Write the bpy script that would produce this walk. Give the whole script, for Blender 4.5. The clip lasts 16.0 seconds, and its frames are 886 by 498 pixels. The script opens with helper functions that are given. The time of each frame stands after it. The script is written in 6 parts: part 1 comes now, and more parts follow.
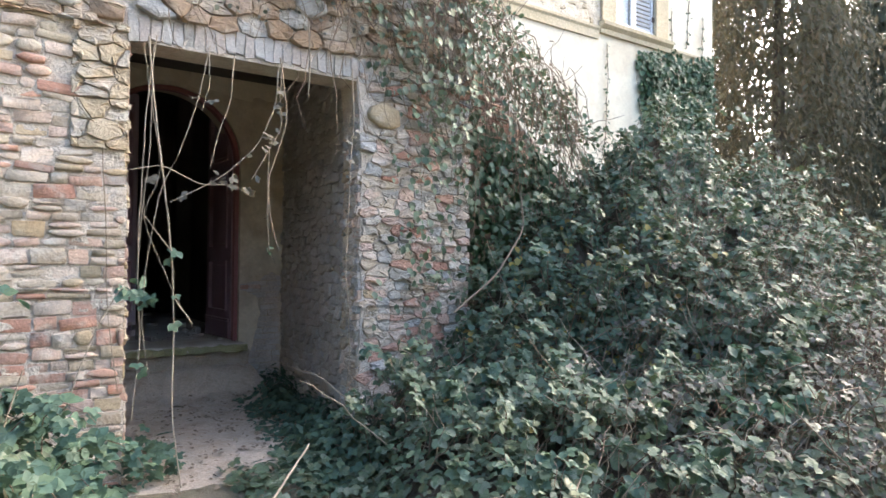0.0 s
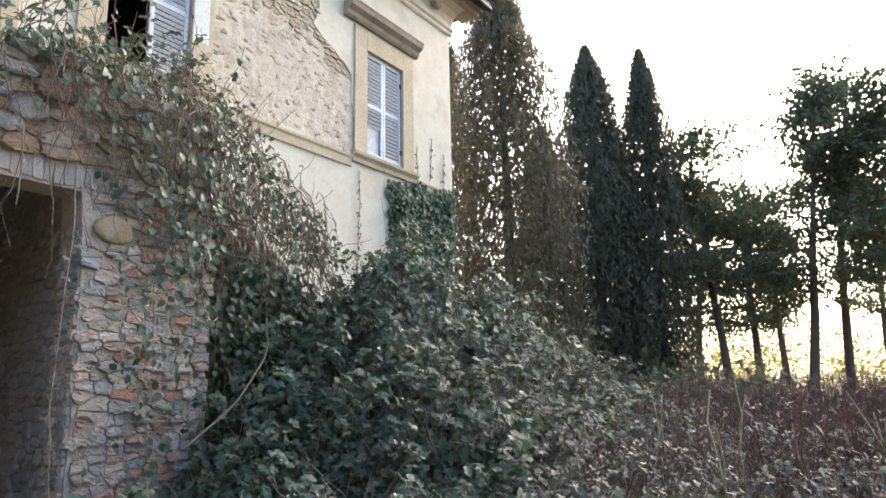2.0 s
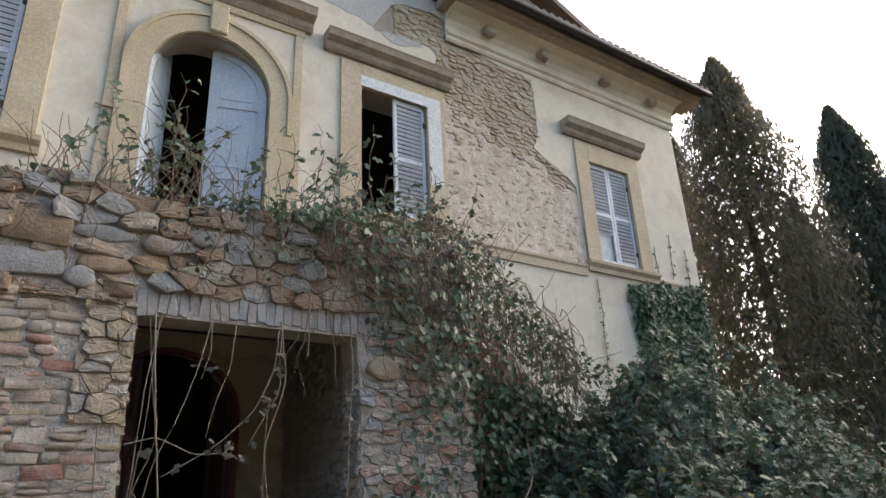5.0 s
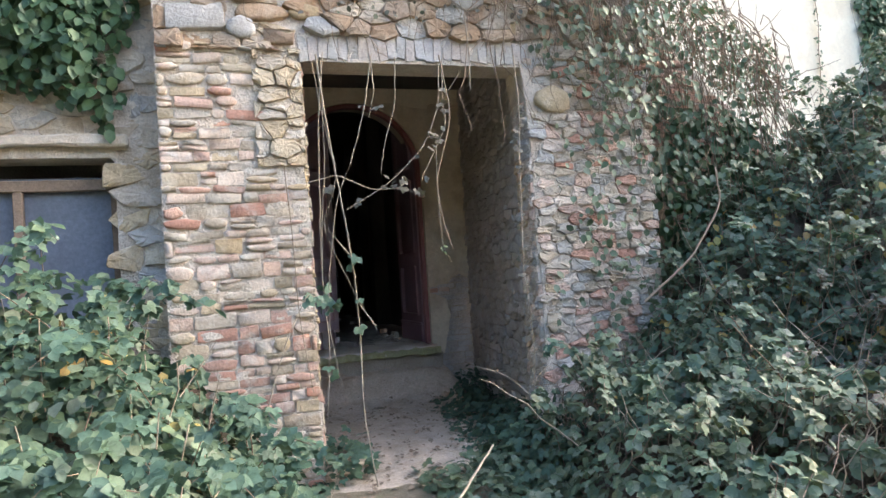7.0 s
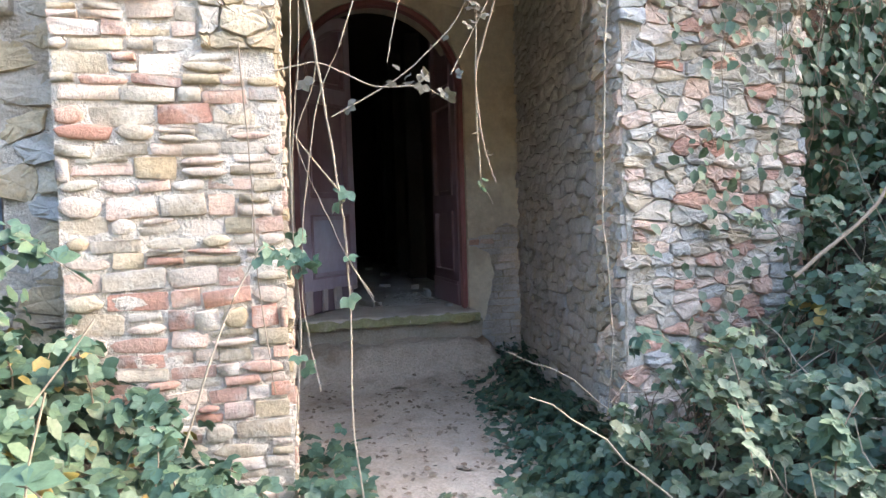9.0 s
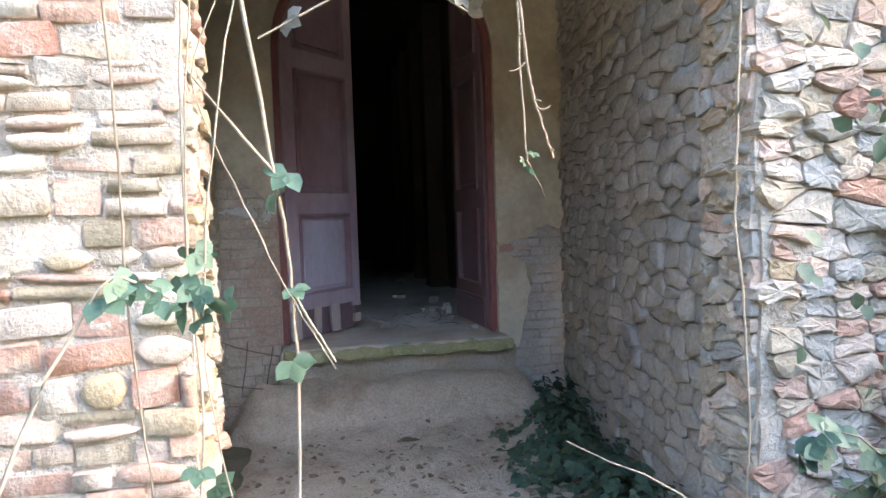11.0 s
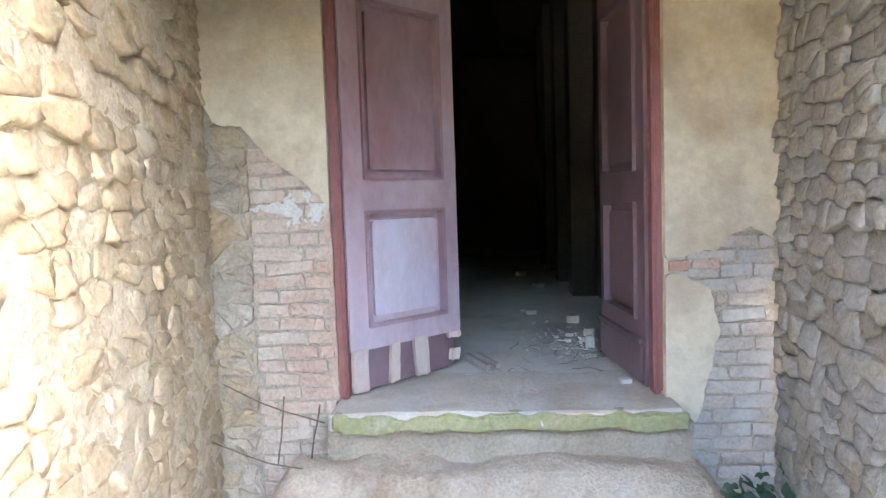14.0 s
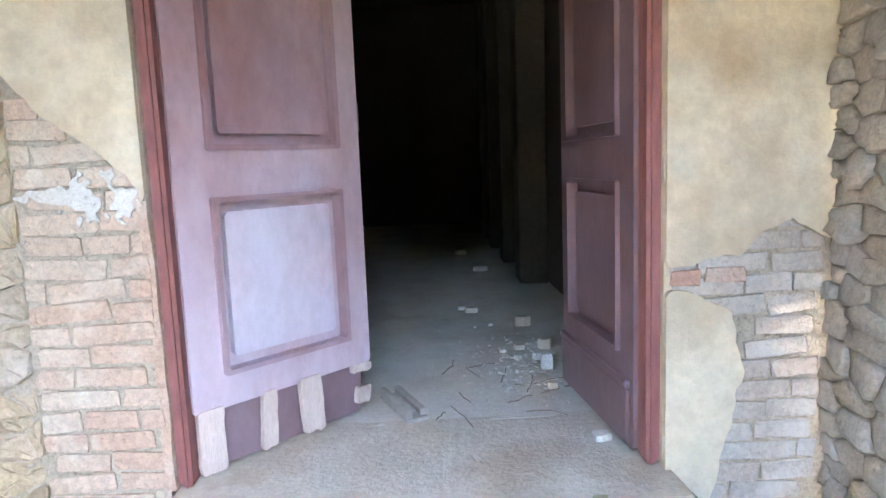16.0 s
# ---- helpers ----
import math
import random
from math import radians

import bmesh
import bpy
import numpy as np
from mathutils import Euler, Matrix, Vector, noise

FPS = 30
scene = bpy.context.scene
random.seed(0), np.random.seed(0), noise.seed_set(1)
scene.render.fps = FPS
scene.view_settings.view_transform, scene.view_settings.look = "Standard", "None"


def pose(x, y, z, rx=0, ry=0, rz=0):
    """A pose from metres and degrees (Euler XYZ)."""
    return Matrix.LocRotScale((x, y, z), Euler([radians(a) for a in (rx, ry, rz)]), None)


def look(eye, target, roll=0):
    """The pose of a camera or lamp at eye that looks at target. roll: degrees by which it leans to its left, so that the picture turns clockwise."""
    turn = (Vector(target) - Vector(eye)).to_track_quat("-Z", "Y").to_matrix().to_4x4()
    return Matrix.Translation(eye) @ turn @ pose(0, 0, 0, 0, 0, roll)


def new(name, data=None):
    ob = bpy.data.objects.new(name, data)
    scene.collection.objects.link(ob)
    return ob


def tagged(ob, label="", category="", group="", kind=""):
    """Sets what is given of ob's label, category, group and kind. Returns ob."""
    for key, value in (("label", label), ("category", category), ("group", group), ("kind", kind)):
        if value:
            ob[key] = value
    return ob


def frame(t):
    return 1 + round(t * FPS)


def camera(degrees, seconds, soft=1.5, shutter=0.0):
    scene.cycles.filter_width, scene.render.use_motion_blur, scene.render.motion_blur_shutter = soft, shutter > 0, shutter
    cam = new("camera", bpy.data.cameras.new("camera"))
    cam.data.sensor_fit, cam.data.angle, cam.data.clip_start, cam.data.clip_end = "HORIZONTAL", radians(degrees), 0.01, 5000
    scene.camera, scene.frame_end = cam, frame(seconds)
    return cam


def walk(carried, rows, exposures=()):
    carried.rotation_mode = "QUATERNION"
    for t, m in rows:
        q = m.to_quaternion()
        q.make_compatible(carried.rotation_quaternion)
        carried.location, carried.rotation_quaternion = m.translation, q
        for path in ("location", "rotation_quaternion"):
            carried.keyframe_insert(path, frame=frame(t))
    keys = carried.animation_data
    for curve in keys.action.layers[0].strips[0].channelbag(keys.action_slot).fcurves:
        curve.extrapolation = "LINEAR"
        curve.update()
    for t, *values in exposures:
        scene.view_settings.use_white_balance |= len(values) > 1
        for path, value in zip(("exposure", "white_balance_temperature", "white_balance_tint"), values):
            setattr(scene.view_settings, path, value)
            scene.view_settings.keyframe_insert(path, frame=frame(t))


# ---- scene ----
cam = camera(68.4, 16.0, shutter=0.12)
PATH = [
    (0, (0.202, -0.094, 1.48), (1.343, 1.549, 1.512), 0.6),
    (0.5, (0.268, -0.115, 1.468), (1.62, 1.359, 1.496), -0.4),
    (1, (0.298, -0.136, 1.476), (1.799, 1.185, 1.521), -0.4),
    (1.5, (0.308, -0.143, 1.496), (1.91, 1.044, 1.647), -0.1),
    (2, (0.295, -0.154, 1.532), (1.919, 0.95, 1.914), -1.2),
    (2.5, (0.253, -0.175, 1.579), (1.81, 0.883, 2.255), -2.0),
    (3, (0.216, -0.189, 1.603), (1.696, 0.877, 2.424), -2.1),
    (3.5, (0.212, -0.189, 1.598), (1.602, 0.995, 2.413), -1.9),
    (4, (0.216, -0.168, 1.62), (1.476, 1.168, 2.413), -2.5),
    (4.2, (0.216, -0.164, 1.621), (1.439, 1.212, 2.403), -2.7),
    (6.3, (0.293, -0.147, 1.496), (1.088, 1.633, 1.943), -2.7),
    (6.5, (0.315, -0.113, 1.469), (1.081, 1.705, 1.799), -2.8),
    (7, (0.451, 0.039, 1.409), (1.053, 1.946, 1.462), -3.8),
    (7.5, (0.527, 0.447, 1.375), (1.194, 2.333, 1.386), -3.7),
    (8, (0.612, 0.8, 1.392), (1.307, 2.675, 1.351), -3.1),
    (8.5, (0.824, 1.184, 1.378), (1.376, 3.105, 1.309), -1.6),
    (8.7, (0.905, 1.346, 1.385), (1.39, 3.283, 1.285), -2.0),
    (10.8, (1.312, 2.787, 1.379), (1.678, 4.751, 1.283), -1.3),
    (11, (1.335, 2.888, 1.394), (1.701, 4.851, 1.29), -1.8),
    (11.5, (1.454, 3.266, 1.412), (1.752, 5.243, 1.435), -1.8),
    (12, (1.563, 3.555, 1.435), (1.762, 5.544, 1.405), -1.0),
    (12.5, (1.595, 3.806, 1.458), (1.84, 5.79, 1.482), 0.1),
    (13, (1.622, 4.014, 1.49), (1.794, 6.005, 1.581), -1.3),
    (13.5, (1.726, 4.33, 1.498), (1.767, 6.329, 1.513), -1.7),
    (14, (1.777, 4.539, 1.466), (1.661, 6.53, 1.323), -1.9),
    (14.5, (1.782, 4.739, 1.432), (1.691, 6.729, 1.251), -1.3),
    (15, (1.778, 5.046, 1.477), (1.828, 7.037, 1.294), -1.1),
    (15.5, (1.807, 5.353, 1.477), (1.848, 7.344, 1.282), -1.5),
    (16, (1.897, 5.697, 1.521), (1.949, 7.679, 1.26), -2.2),
]
EXPOSURES = [(0, 2.95), (0.5, 3.1), (1.0, 3.1), (1.5, 2.75), (2.5, 1.95), (3.5, 1.5), (4.2, 1.4), (6.5, 2.45), (7, 3.0), (8.5, 3.6), (11, 4.0), (12, 4.65), (12.6, 5.55), (14, 5.9), (16, 6.35)]
walk(cam, [(t, look(eye, target, roll)) for t, eye, target, roll in PATH], EXPOSURES)

# ---- world and sun ----
SUN_AZ, SUN_EL = 92.0, 27.0          # degrees clockwise from +y, degrees up
world = bpy.data.worlds.new("sky")
scene.world = world
world.use_nodes = True
wn = world.node_tree
sky = wn.nodes.new("ShaderNodeTexSky")
sky.sky_type, sky.sun_disc = "NISHITA", False
sky.sun_elevation, sky.sun_rotation = radians(SUN_EL), radians(SUN_AZ)
sky.air_density, sky.dust_density, sky.ozone_density = 1.0, 5.0, 2.0
wn.nodes["Background"].inputs["Strength"].default_value = 0.15
wn.links.new(sky.outputs["Color"], wn.nodes["Background"].inputs["Color"])
sun = new("sun", bpy.data.lights.new("sun", "SUN"))
sun.data.energy, sun.data.angle, sun.data.color = 0.5, radians(40), (1.0, 0.95, 0.88)
_az, _el = radians(SUN_AZ), radians(SUN_EL)
_to = Vector((math.sin(_az) * math.cos(_el), math.cos(_az) * math.cos(_el), math.sin(_el)))
sun.matrix_world = look(_to * 60, (0, 0, 0))

# ---- materials ----
def material(name, colours, scale=2.0, fine=30.0, rough=0.85, bump=0.25, spread=None, metal=0.0, through_light=0.0, stretch=(1, 1, 1), contrast=1.0, stain=None, grain=0.7):
    """colours: two or three base colours mixed by a coarse and a fine noise. spread: ("object" or "island", colours) adds a colour per piece.
    stain: (colour, scale, amount) lays blotches over it."""
    m = bpy.data.materials.new(name)
    m.use_nodes = True
    nt = m.node_tree
    b = nt.nodes["Principled BSDF"]
    geo = nt.nodes.new("ShaderNodeNewGeometry")
    vec = nt.nodes.new("ShaderNodeMapping")
    vec.inputs["Scale"].default_value = stretch
    nt.links.new(geo.outputs["Position"], vec.inputs["Vector"])

    def noise_at(s, detail, roughness=0.6):
        n = nt.nodes.new("ShaderNodeTexNoise")
        n.inputs["Scale"].default_value, n.inputs["Detail"].default_value, n.inputs["Roughness"].default_value = s, detail, roughness
        nt.links.new(vec.outputs["Vector"], n.inputs["Vector"])
        return n.outputs["Fac"]

    def ramp(fac, cols, lo=0.3, hi=0.7):
        r = nt.nodes.new("ShaderNodeValToRGB")
        e = r.color_ramp.elements
        while len(e) < len(cols):
            e.new(0.5)
        for k, c in enumerate(cols):
            e[k].position, e[k].color = lo + (hi - lo) * k / max(1, len(cols) - 1), (*c, 1)
        nt.links.new(fac, r.inputs["Fac"])
        return r.outputs["Color"]

    def mix(fac, a, c, kind="MIX"):
        x = nt.nodes.new("ShaderNodeMix")
        x.data_type, x.blend_type = "RGBA", kind
        for sock, value in ((x.inputs[0], fac), (x.inputs[6], a), (x.inputs[7], c)):
            if isinstance(value, (int, float)):
                sock.default_value = value
            elif isinstance(value, tuple):
                sock.default_value = (*value, 1)
            else:
                nt.links.new(value, sock)
        return x.outputs[2]

    coarse, small = noise_at(scale, 4), noise_at(fine, 5, 0.7)
    half = 0.2 / contrast
    col = ramp(coarse, colours, 0.5 - half, 0.5 + half)
    if spread:
        if spread[0] == "object":
            info = nt.nodes.new("ShaderNodeObjectInfo").outputs["Random"]
        else:
            info = geo.outputs["Random Per Island"]
        col = mix(spread[2] if len(spread) > 2 else 0.75, col, ramp(info, spread[1], 0.0, 1.0))
    grey = ramp(small, [(0.62, 0.62, 0.62), (1.25, 1.25, 1.25)], 0.3, 0.7)
    col = mix(grain, col, grey, "MULTIPLY")
    if stain:
        blot = ramp(noise_at(stain[1], 6, 0.65), [(0, 0, 0), (1, 1, 1)], 0.52, 0.66)
        amount = nt.nodes.new("ShaderNodeMath")
        amount.operation = "MULTIPLY"
        amount.inputs[1].default_value = stain[2]
        nt.links.new(blot, amount.inputs[0])
        col = mix(amount.outputs[0], col, stain[0])
    nt.links.new(col, b.inputs["Base Color"])
    b.inputs["Roughness"].default_value, b.inputs["Metallic"].default_value = rough, metal
    if bump:
        add = nt.nodes.new("ShaderNodeMath")
        add.operation = "ADD"
        nt.links.new(small, add.inputs[0])
        nt.links.new(noise_at(fine * 0.25, 4), add.inputs[1])
        bm_ = nt.nodes.new("ShaderNodeBump")
        bm_.inputs["Strength"].default_value, bm_.inputs["Distance"].default_value = bump, 0.02
        nt.links.new(add.outputs[0], bm_.inputs["Height"])
        nt.links.new(bm_.outputs["Normal"], b.inputs["Normal"])
    if through_light:
        tr = nt.nodes.new("ShaderNodeBsdfTranslucent")
        nt.links.new(col, tr.inputs["Color"])
        sh = nt.nodes.new("ShaderNodeMixShader")
        sh.inputs[0].default_value = through_light
        nt.links.new(b.outputs["BSDF"], sh.inputs[1])
        nt.links.new(tr.outputs["BSDF"], sh.inputs[2])
        nt.links.new(sh.outputs[0], nt.nodes["Material Output"].inputs["Surface"])
    return m


STONES = [(0.42, 0.33, 0.22), (0.58, 0.50, 0.40), (0.36, 0.26, 0.17), (0.62, 0.56, 0.49), (0.54, 0.38, 0.20), (0.40, 0.36, 0.31), (0.56, 0.43, 0.32)]
REDS = [(0.52, 0.22, 0.14), (0.58, 0.38, 0.29), (0.42, 0.17, 0.11), (0.60, 0.47, 0.39), (0.54, 0.27, 0.18)]
M_STONE = material("rubble_stone", [(0.40, 0.31, 0.21), (0.52, 0.45, 0.36)], 5, 45, 0.9, 0.5, ("object", STONES, 0.45), stain=((0.60, 0.55, 0.47), 5, 0.55))
M_STONE_GREY = material("grey_stone", [(0.36, 0.34, 0.31), (0.48, 0.43, 0.36)], 4, 45, 0.9, 0.5, ("object", [(0.40, 0.38, 0.36), (0.47, 0.40, 0.30), (0.34, 0.33, 0.33), (0.50, 0.47, 0.43), (0.44, 0.36, 0.26)], 0.35), stain=((0.54, 0.53, 0.52), 3, 0.5))
M_STONE_OCHRE = material("ochre_stone", [(0.44, 0.33, 0.20), (0.55, 0.45, 0.31)], 4, 45, 0.9, 0.5, ("object", [(0.50, 0.40, 0.27), (0.46, 0.31, 0.16), (0.56, 0.48, 0.37), (0.42, 0.29, 0.17), (0.52, 0.45, 0.36)], 0.35), stain=((0.64, 0.57, 0.46), 3, 0.6))
M_STONE_RUST = material("russet_stone", [(0.33, 0.21, 0.13), (0.44, 0.32, 0.21)], 5, 45, 0.9, 0.5, ("object", [(0.36, 0.22, 0.13), (0.46, 0.34, 0.22), (0.30, 0.19, 0.13), (0.52, 0.45, 0.36), (0.40, 0.24, 0.13)], 0.6), stain=((0.50, 0.44, 0.36), 5, 0.4))
M_FACING = material("facade_rubble", [(0.52, 0.40, 0.26), (0.66, 0.57, 0.43)], 1.5, 40, 0.9, 0.6, ("island", [(0.52, 0.42, 0.29), (0.48, 0.33, 0.17), (0.60, 0.53, 0.42), (0.44, 0.32, 0.2), (0.58, 0.48, 0.35)], 0.55), stain=((0.72, 0.62, 0.48), 2.2, 0.5))
M_BRICK = material("worn_red_brick", [(0.48, 0.28, 0.20), (0.55, 0.40, 0.31)], 6, 55, 0.9, 0.5, ("object", REDS, 0.6), stain=((0.60, 0.52, 0.44), 8, 0.6))
M_BRICK_PALE = material("pale_brick", [(0.57, 0.43, 0.33), (0.66, 0.53, 0.42)], 5, 55, 0.9, 0.5, ("object", [(0.62, 0.49, 0.39), (0.56, 0.37, 0.28), (0.66, 0.57, 0.47), (0.53, 0.41, 0.32)], 0.6), stain=((0.74, 0.69, 0.60), 5, 0.6))
M_BRICK_GREY = material("grey_brick", [(0.44, 0.41, 0.38), (0.53, 0.48, 0.42)], 5, 55, 0.9, 0.4, ("object", [(0.47, 0.45, 0.43), (0.48, 0.38, 0.31), (0.54, 0.51, 0.47)], 0.6), stain=((0.58, 0.57, 0.55), 4, 0.6))
M_LIME = material("crumbling_lime_mortar", [(0.60, 0.52, 0.42), (0.68, 0.60, 0.51), (0.50, 0.40, 0.30)], 2.5, 60, 0.95, 0.9, stain=((0.44, 0.33, 0.23), 7, 0.5))
M_LIME_OCHRE = material("sandy_ochre_mortar", [(0.56, 0.45, 0.31), (0.64, 0.54, 0.40), (0.48, 0.36, 0.23)], 2.0, 60, 0.95, 0.9, stain=((0.42, 0.31, 0.20), 6, 0.5))
M_LIME_GREY = material("grey_lime_mortar", [(0.42, 0.39, 0.35), (0.50, 0.46, 0.41), (0.34, 0.30, 0.25)], 2.0, 60, 0.95, 0.9, stain=((0.30, 0.25, 0.20), 6, 0.6))
M_MORTAR = material("earthy_mortar", [(0.42, 0.35, 0.26), (0.54, 0.47, 0.38)], 3, 60, 0.95, 0.8, stain=((0.50, 0.45, 0.38), 6, 0.5))
M_PLASTER = material("cream_plaster", [(0.72, 0.61, 0.45), (0.80, 0.72, 0.57), (0.67, 0.56, 0.41)], 0.9, 22, 0.9, 0.05, stain=((0.58, 0.47, 0.34), 1.7, 0.4), grain=0.25)
M_SCRATCH = material("rough_undercoat", [(0.64, 0.53, 0.40), (0.74, 0.64, 0.51), (0.54, 0.43, 0.31)], 2.2, 30, 0.95, 0.5, stain=((0.48, 0.37, 0.26), 5, 0.6), grain=0.35)
M_PLASTER_DOOR = material("stained_plaster", [(0.64, 0.54, 0.39), (0.73, 0.64, 0.49), (0.54, 0.43, 0.29)], 2.4, 26, 0.9, 0.25, stain=((0.40, 0.32, 0.22), 1.6, 0.5), grain=0.3)
M_PLASTER_GREY = material("grey_render", [(0.52, 0.50, 0.46), (0.62, 0.58, 0.50)], 0.8, 20, 0.9, 0.15, stain=((0.44, 0.42, 0.39), 1.1, 0.5))
M_TRIM = material("ochre_stone_trim", [(0.58, 0.46, 0.29), (0.66, 0.55, 0.38)], 1.6, 30, 0.85, 0.15, stain=((0.44, 0.35, 0.23), 2.5, 0.5))
M_LEDGE = material("weathered_ledge", [(0.36, 0.29, 0.21), (0.46, 0.38, 0.28)], 2.5, 30, 0.9, 0.3, stain=((0.22, 0.19, 0.15), 4, 0.6))
M_WHITE = material("fresh_white_patch", [(0.78, 0.77, 0.74), (0.84, 0.83, 0.80)], 3, 25, 0.9, 0.1)
M_SHUTTER = material("pale_grey_shutter_paint", [(0.70, 0.70, 0.74), (0.78, 0.78, 0.80)], 3, 30, 0.6, 0.1)
M_SHUTTER_BLUE = material("faded_blue_paint", [(0.50, 0.56, 0.62), (0.60, 0.65, 0.69)], 2, 30, 0.55, 0.1, stain=((0.62, 0.64, 0.64), 3, 0.5))
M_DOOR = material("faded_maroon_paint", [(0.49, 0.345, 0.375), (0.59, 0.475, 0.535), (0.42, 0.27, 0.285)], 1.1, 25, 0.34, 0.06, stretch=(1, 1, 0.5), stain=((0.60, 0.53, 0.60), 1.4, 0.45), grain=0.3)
# Bleached lower panel field, with its pale sheen put into the colour.
M_DOOR_PANEL = material("bleached_sheen_lilac", [(0.56, 0.47, 0.54), (0.64, 0.58, 0.66), (0.50, 0.38, 0.43)], 1.1, 25, 0.34, 0.06, stretch=(1, 1, 0.5), stain=((0.70, 0.68, 0.76), 1.6, 0.55), grain=0.3)
# Darker copy of the door paint, with the open leaf's shade in it.
M_DOOR_SHADED = material("shaded_maroon_paint", [(0.19, 0.11, 0.12), (0.25, 0.165, 0.185), (0.16, 0.085, 0.088)], 1.1, 25, 0.36, 0.06, stretch=(1, 1, 0.5), stain=((0.30, 0.25, 0.28), 1.4, 0.4), grain=0.3)
# Half-faded paint, darkened for shade on the upper panels; beads use it too.
M_DOOR_MID = material("half_faded_shaded_maroon", [(0.38, 0.225, 0.24), (0.45, 0.32, 0.36), (0.32, 0.17, 0.175)], 1.1, 25, 0.34, 0.06, stretch=(1, 1, 0.5), stain=((0.48, 0.38, 0.43), 1.4, 0.45), grain=0.3)
M_DOOR_RED = material("dark_red_frame_paint", [(0.25, 0.085, 0.08), (0.33, 0.14, 0.13)], 2, 30, 0.55, 0.15, stretch=(1, 1, 0.3))
M_RAWWOOD = material("split_pink_wood", [(0.60, 0.47, 0.42), (0.70, 0.60, 0.55)], 5, 60, 0.8, 0.3, stretch=(4, 4, 0.6), grain=0.4)
M_GREYWOOD = material("grey_weathered_wood", [(0.42, 0.38, 0.34), (0.53, 0.48, 0.43)], 6, 60, 0.85, 0.3, stretch=(0.6, 4, 4))
M_IRON = material("rusty_iron", [(0.10, 0.08, 0.07), (0.17, 0.11, 0.08)], 20, 90, 0.7, 0.3, metal=0.5)
M_TILE = material("dark_roof_tile", [(0.13, 0.10, 0.08), (0.22, 0.15, 0.11)], 3, 40, 0.85, 0.3, ("island", [(0.14, 0.11, 0.09), (0.25, 0.16, 0.11), (0.18, 0.15, 0.13)], 0.6))
M_GUTTER = material("dark_gutter_metal", [(0.05, 0.05, 0.05), (0.08, 0.075, 0.07)], 5, 60, 0.5, 0.1, metal=0.6)
M_DUST = material("dusty_floor", [(0.62, 0.56, 0.49), (0.74, 0.69, 0.62), (0.54, 0.48, 0.41)], 1.4, 50, 0.95, 0.25, stain=((0.76, 0.74, 0.71), 3, 0.4), grain=0.3)
M_MOSS = material("mossy_stone", [(0.42, 0.37, 0.25), (0.37, 0.36, 0.18), (0.48, 0.42, 0.30)], 5, 40, 0.95, 0.6, stain=((0.30, 0.29, 0.15), 7, 0.6))
M_STEP = material("worn_pale_step", [(0.58, 0.51, 0.41), (0.66, 0.59, 0.50), (0.50, 0.41, 0.31)], 2, 40, 0.95, 0.4, stain=((0.58, 0.46, 0.36), 4, 0.3), grain=0.35)
M_RAMP = material("trodden_earth", [(0.50, 0.38, 0.27), (0.62, 0.50, 0.39), (0.40, 0.29, 0.20)], 3, 55, 0.95, 0.8, stain=((0.52, 0.44, 0.35), 7, 0.6))
M_EARTH = material("weedy_earth", [(0.17, 0.14, 0.095), (0.22, 0.18, 0.12), (0.11, 0.12, 0.06)], 1.5, 60, 0.95, 0.8, stain=((0.10, 0.12, 0.05), 3, 0.6))
M_GRIT = material("white_plaster_rubble", [(0.66, 0.64, 0.60), (0.76, 0.74, 0.71)], 20, 90, 0.9, 0.3)
# Shade of the rooms, hall and porch ceiling is put into this colour.
M_INDOOR_SHADE = material("indoor_shade_plaster", [(0.07, 0.06, 0.05), (0.11, 0.095, 0.075)], 1, 20, 0.95, 0.1)
M_PANE = material("dull_blue_board", [(0.11, 0.125, 0.16), (0.17, 0.19, 0.23)], 2, 30, 0.5, 0.1, stain=((0.10, 0.11, 0.13), 3, 0.6))
LEAFY = dict(fine=60, rough=0.55, bump=0.0)
M_BRAMBLE = material("bramble_leaf", [(0.08, 0.13, 0.07), (0.13, 0.18, 0.10)], 1.5, spread=("island", [(0.075, 0.125, 0.075), (0.16, 0.22, 0.12), (0.11, 0.16, 0.10), (0.25, 0.28, 0.20), (0.06, 0.095, 0.05), (0.18, 0.18, 0.09)], 0.8), through_light=0.25, **LEAFY)
M_BLUEGREEN = material("shade_leaf", [(0.05, 0.105, 0.07), (0.09, 0.16, 0.11)], 1.5, spread=("island", [(0.055, 0.115, 0.08), (0.105, 0.175, 0.12), (0.075, 0.135, 0.085), (0.13, 0.185, 0.09), (0.05, 0.09, 0.06)], 0.8), through_light=0.3, **LEAFY)
M_IVY = material("ivy_leaf", [(0.03, 0.07, 0.03), (0.055, 0.11, 0.045)], 1.2, spread=("island", [(0.03, 0.07, 0.03), (0.06, 0.12, 0.05), (0.045, 0.085, 0.04), (0.09, 0.15, 0.06)], 0.8), through_light=0.15, **LEAFY)
M_OLIVE = material("dusty_bramble_leaf", [(0.11, 0.11, 0.08), (0.17, 0.16, 0.12)], 1.5, spread=("island", [(0.10, 0.11, 0.08), (0.19, 0.17, 0.14), (0.14, 0.12, 0.09), (0.09, 0.12, 0.06), (0.24, 0.21, 0.17)], 0.8), through_light=0.2, **LEAFY)
M_YELLOW = material("yellowing_leaf", [(0.30, 0.27, 0.06), (0.36, 0.24, 0.07)], 2, spread=("island", [(0.34, 0.32, 0.07), (0.40, 0.24, 0.08), (0.24, 0.26, 0.07)], 0.8), through_light=0.3, **LEAFY)
